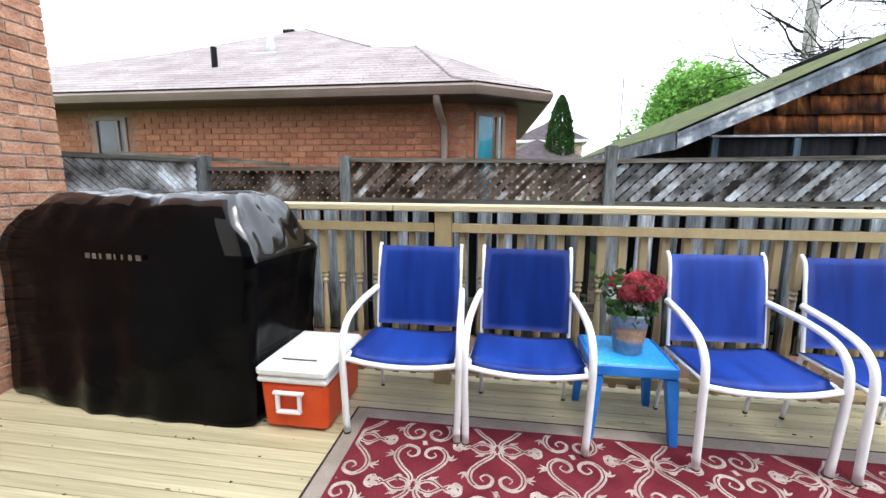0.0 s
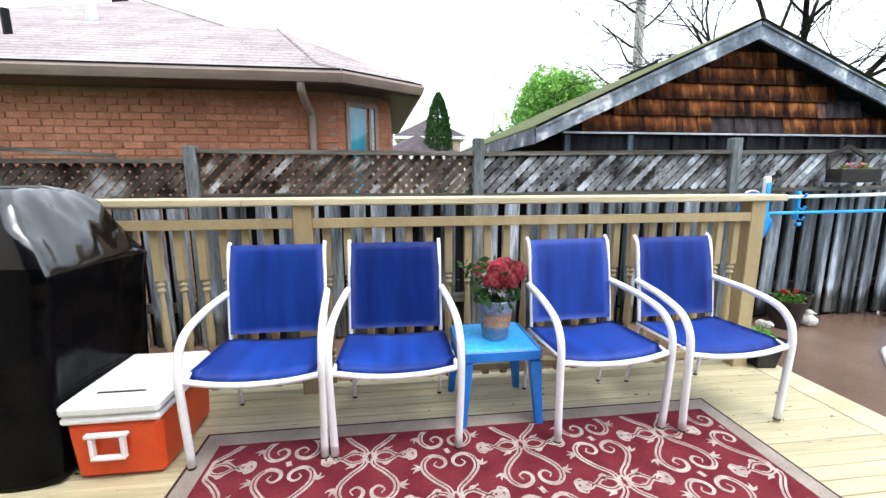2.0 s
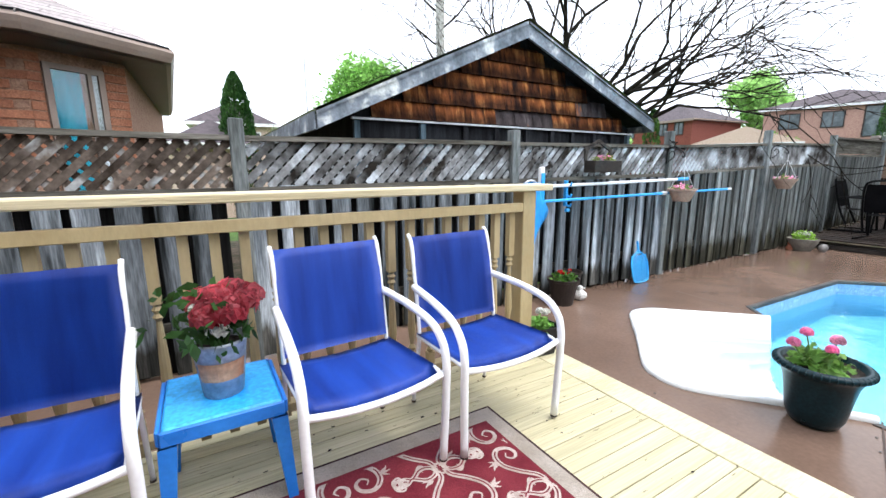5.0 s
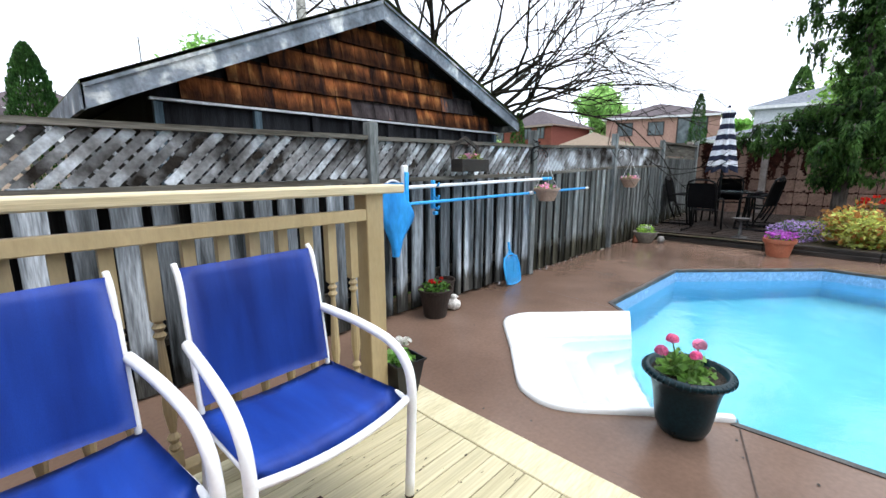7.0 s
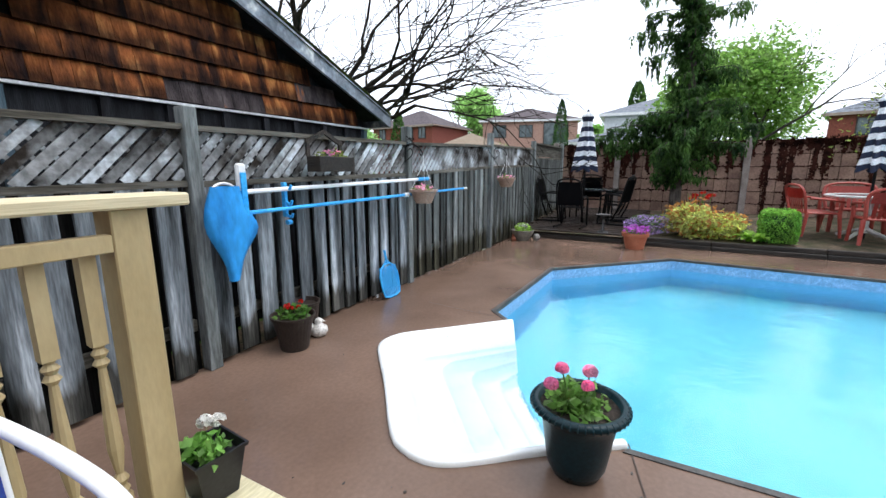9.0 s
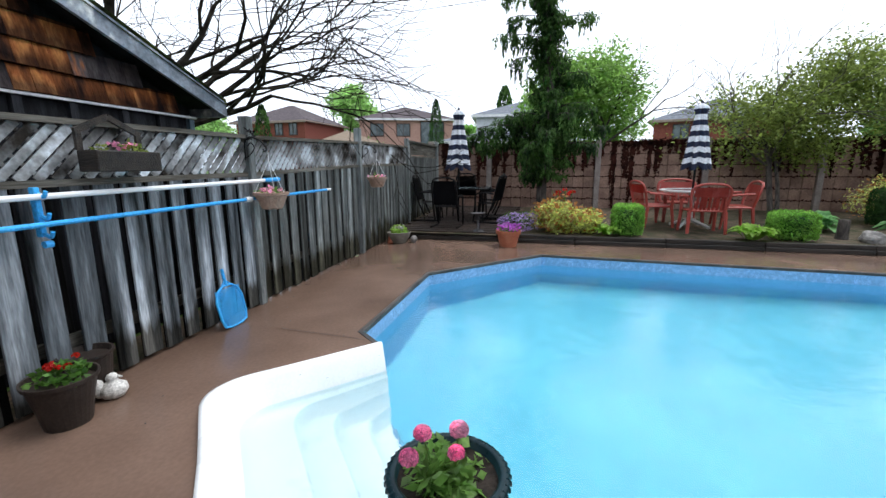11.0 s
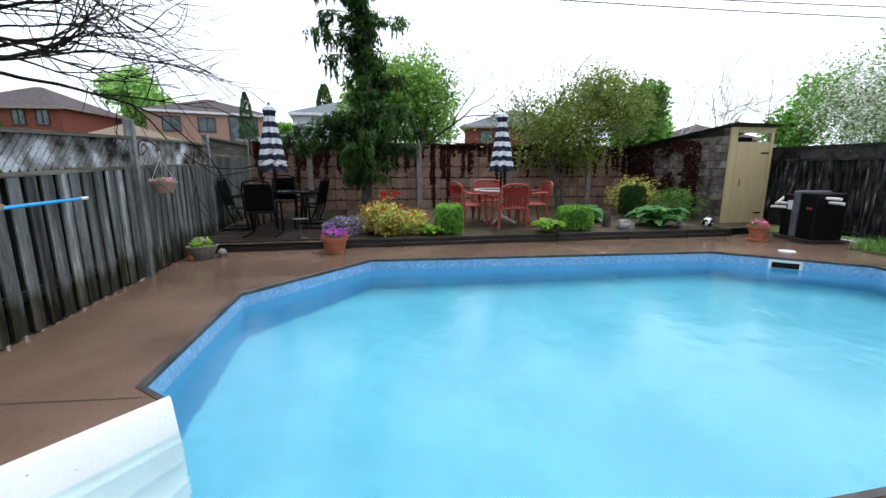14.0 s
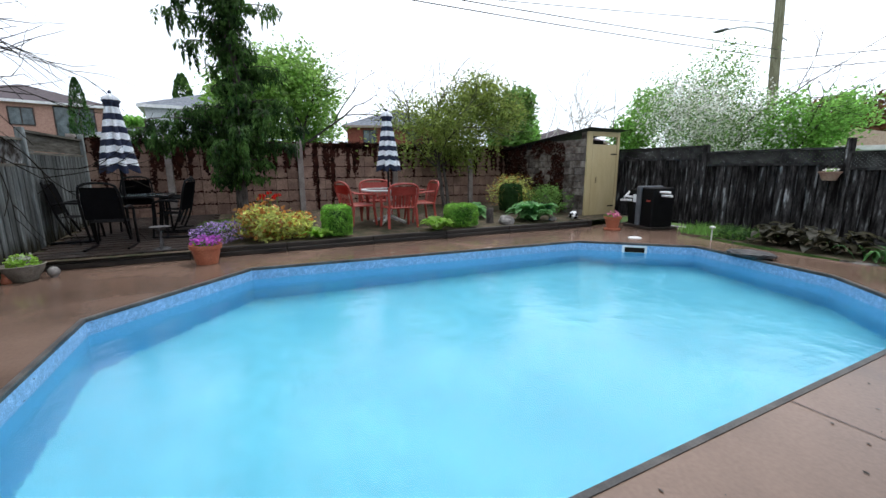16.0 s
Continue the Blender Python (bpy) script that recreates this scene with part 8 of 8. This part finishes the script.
# ---- far houses ----
def house(at, rz, w, d, h, rh, wall, roof, label, wins=(), over=0.35, gable=False):
    hs = thing("house", at, label, "house", rz=rz)
    g = B()
    box(g, (-w / 2, 0, -0.2), (w / 2, d, h))
    part("wall", g, wall, hs)
    g = B()
    o = over
    if gable:
        A = [(-w / 2 - o, -o, h), (w / 2 + o, -o, h), (w / 2 + o, d + o, h), (-w / 2 - o, d + o, h), (0, -o, h + rh), (0, d + o, h + rh)]
        fs = ((0, 4, 5, 3), (1, 2, 5, 4), (0, 1, 4), (2, 3, 5))
    else:
        k = min(w, d) / 2
        A = [(-w / 2 - o, -o, h), (w / 2 + o, -o, h), (w / 2 + o, d + o, h), (-w / 2 - o, d + o, h)] + ([(-w / 2 + k, d / 2, h + rh), (w / 2 - k, d / 2, h + rh)] if w >= d else [(0, k, h + rh), (0, d - k, h + rh)])
        fs = ((0, 1, 5, 4), (1, 2, 5), (2, 3, 4, 5), (3, 0, 4)) if w >= d else ((0, 1, 4), (1, 2, 5, 4), (2, 3, 5), (3, 0, 4, 5))
    vs = [g.verts.new(p) for p in A]
    for f in fs:
        g.faces.new([vs[i] for i in f]).material_index = 1 if gable and len(f) == 3 else 0
    part("roof", g, [roof, HB_CREAM], hs, "roof with cream gable ends" if gable else "")
    g = B()
    box(g, (-w / 2 - o, -o - 0.02, h - 0.16), (w / 2 + o, -o + 0.05, h + 0.0))
    box(g, (-w / 2 - o, -o + 0.05, h - 0.10), (w / 2 + o, d + o, h - 0.012))
    part("eave", g, TAUPE if wall is HB_RED else TRIMW, hs)
    for x, z, ww, wh in wins:
        g = B()
        for a, b in (((x, -0.06, z), (x + 0.07, 0.0, z + wh)), ((x + ww - 0.07, -0.06, z), (x + ww, 0.0, z + wh)), ((x + 0.07, -0.06, z), (x + ww - 0.07, 0, z + 0.07)), ((x + 0.07, -0.06, z + wh - 0.07), (x + ww - 0.07, 0, z + wh)), ((x + ww / 2 - 0.03, -0.06, z + 0.07), (x + ww / 2 + 0.03, 0, z + wh - 0.07))):
            box(g, a, b)
        wd = part("window", g, TAUPED if wall in (HB_PINK, HB_RED) else TRIMW, hs)
        g = B()
        box(g, (x + 0.07, -0.03, z + 0.07), (x + ww - 0.07, -0.02, z + wh - 0.07))
        part("pane", g, FARGLASS, wd)
    return hs


def far_houses():
    house((32.55, 21.5, 0), -94.5, 6.4, 6, 5.0, 1.6, HB_RED, RF_BROWN, "two-storey red brick house with a brown hip roof", [(1.8, 3.9, 0.75, 0.95), (0.5, 3.9, 0.75, 0.95), (-2.5, 3.9, 0.75, 0.95)])
    house((38.5, 12.0, 0), -72, 8.2, 8, 5.6, 1.5, HB_PINK, RF_BROWN, "two-storey pinkish brick house with a brown hip roof", [(-3.2, 4.1, 1.2, 1.1), (-0.9, 4.1, 1.2, 1.1), (1.2, 3.4, 2.1, 2.0)])
    house((29.9, 13.7, -0.2), -65, 5.0, 6, 3.1, 1.0, HB_CREAM, RF_BROWN, "garage with a cream gable and brown roof", gable=True)
    house((31.0, 1.6, 0), -86, 6.4, 8, 4.8, 1.3, HB_GREY, RF_GREY, "two-storey pale grey sided house", [(-0.6, 3.5, 0.8, 1.1), (1.4, 3.4, 0.8, 1.1)])
    house((25.0, 3.2, 0), -85, 5.5, 5, 2.75, 0.75, HB_GREY, RF_GREY, "low pale annexe with a grey roof")
    house((33.0, -10.6, 0), -108, 7.5, 9, 4.5, 1.7, HB_RED, RF_GREY, "two-storey red brick house with a dark grey roof", [(-2.6, 3.2, 1.0, 1.0), (0.6, 3.4, 0.8, 0.8)])
    house((32.5, -26.0, 0), -130, 8, 8, 3.6, 1.6, HB_RED, RF_BROWN, "brick house with a grey-brown roof far behind the shed", [(-1.0, 2.2, 1.2, 1.0)])
    house((2.5, 25.0, -0.1), -4, 3.6, 8, 3.9, 1.3, HB_CREAM, RF_BROWN, "cream rendered two-storey house beyond the bungalow", [(0.4, 2.6, 0.9, 0.9)])
    house((1.35, 15.0, -0.2), 10, 2.3, 5, 2.4, 0.8, HB_CREAM, RF_BROWN, "low house with a brown roof beyond the bungalow")
    house((9.5, -18.8, 0), -165, 4.5, 5, 2.1, 0.6, HB_GREY, RF_GREY, "white shed with a pale roof behind the old fence", gable=True)
    p = thing("utility_pole", (10.35, -15.3, 0), "weathered wooden utility pole with a street lamp arm and cables", "utility pole")
    g = B()
    tube(g, [(0, 0, -0.2), (0.22, 0.55, 9.5)], [0.16, 0.12], 12)
    part("pole", g, UPOLE, p)
    g = B()
    tube(g, bend([(0.0, 0, 5.35), (0.5, 0.10, 5.75), (1.1, 0.35, 6.0), (1.55, 0.55, 6.02)], 5), 0.03, 6)
    part("lamp_arm", g, FLASH, p)
    g = B()
    bmesh.ops.create_icosphere(g, subdivisions=2, radius=1.0)
    for v in g.verts:
        v.co = Vector((1.75 + v.co.x * 0.27, 0.62 + v.co.y * 0.11, 6.02 + v.co.z * 0.05))
    part("lamp_head", g, POTC2, p, "grey street lamp head")
    c = thing("overhead_cable", (10.35, -15.3, 4.9), "thin black overhead cables", "cable")
    for ex, ey, z0, z1 in ((1.9, 24.5, -0.12, 0.30), (2.6, 24.5, 0.14, 0.65), (13.5, 24.5, 0.9, 4.0), (-6.5, -8.0, -0.10, 0.35), (-7.5, -8.0, -0.45, -0.10)):
        g = B()
        pts = [(ex * t, ey * t, z0 + (z1 - z0) * t - 0.35 * math.sin(math.pi * t) * (0.5 if ey > 0 else 0)) for t in [k / 12 for k in range(13)]]
        tube(g, pts, 0.012, 4)
        part("cable", g, WIRE, c)
    a = thing("antenna_mast", (6.3, 25.0, 0), "thin grey antenna mast far off", "mast")
    g = B()
    tube(g, [(0, 0, 0), (0, 0, 7.4)], 0.03, 5)
    part("mast", g, POTC2, a)


# ---- everything in place ----
garage()
bungalow()
far_houses()
far_trees()
bare_tree()
weeping_conifer()
shed()
heater()
planting()
dining_sets()
railing()
rug()
first = patio_chair()
first.matrix_basis = pose(-0.445, 1.965, D + 0.012, 0, 0, 0)
copy_thing(first, pose(0.125, 1.96, D + 0.012, 0, 0, -1))
copy_thing(first, pose(1.07, 1.955, D + 0.012, 0, 0, 4))
copy_thing(first, pose(1.675, 1.955, D + 0.012, 0, 0, 3))
side_table()
flower_bucket()
cooler()
barbecue()
big_flower_pot()
small_pots()
fence_things()
bed_edge()
fence_east()
fence_south()
fence_west()
fence_north()
boards_deck()
house_wall()
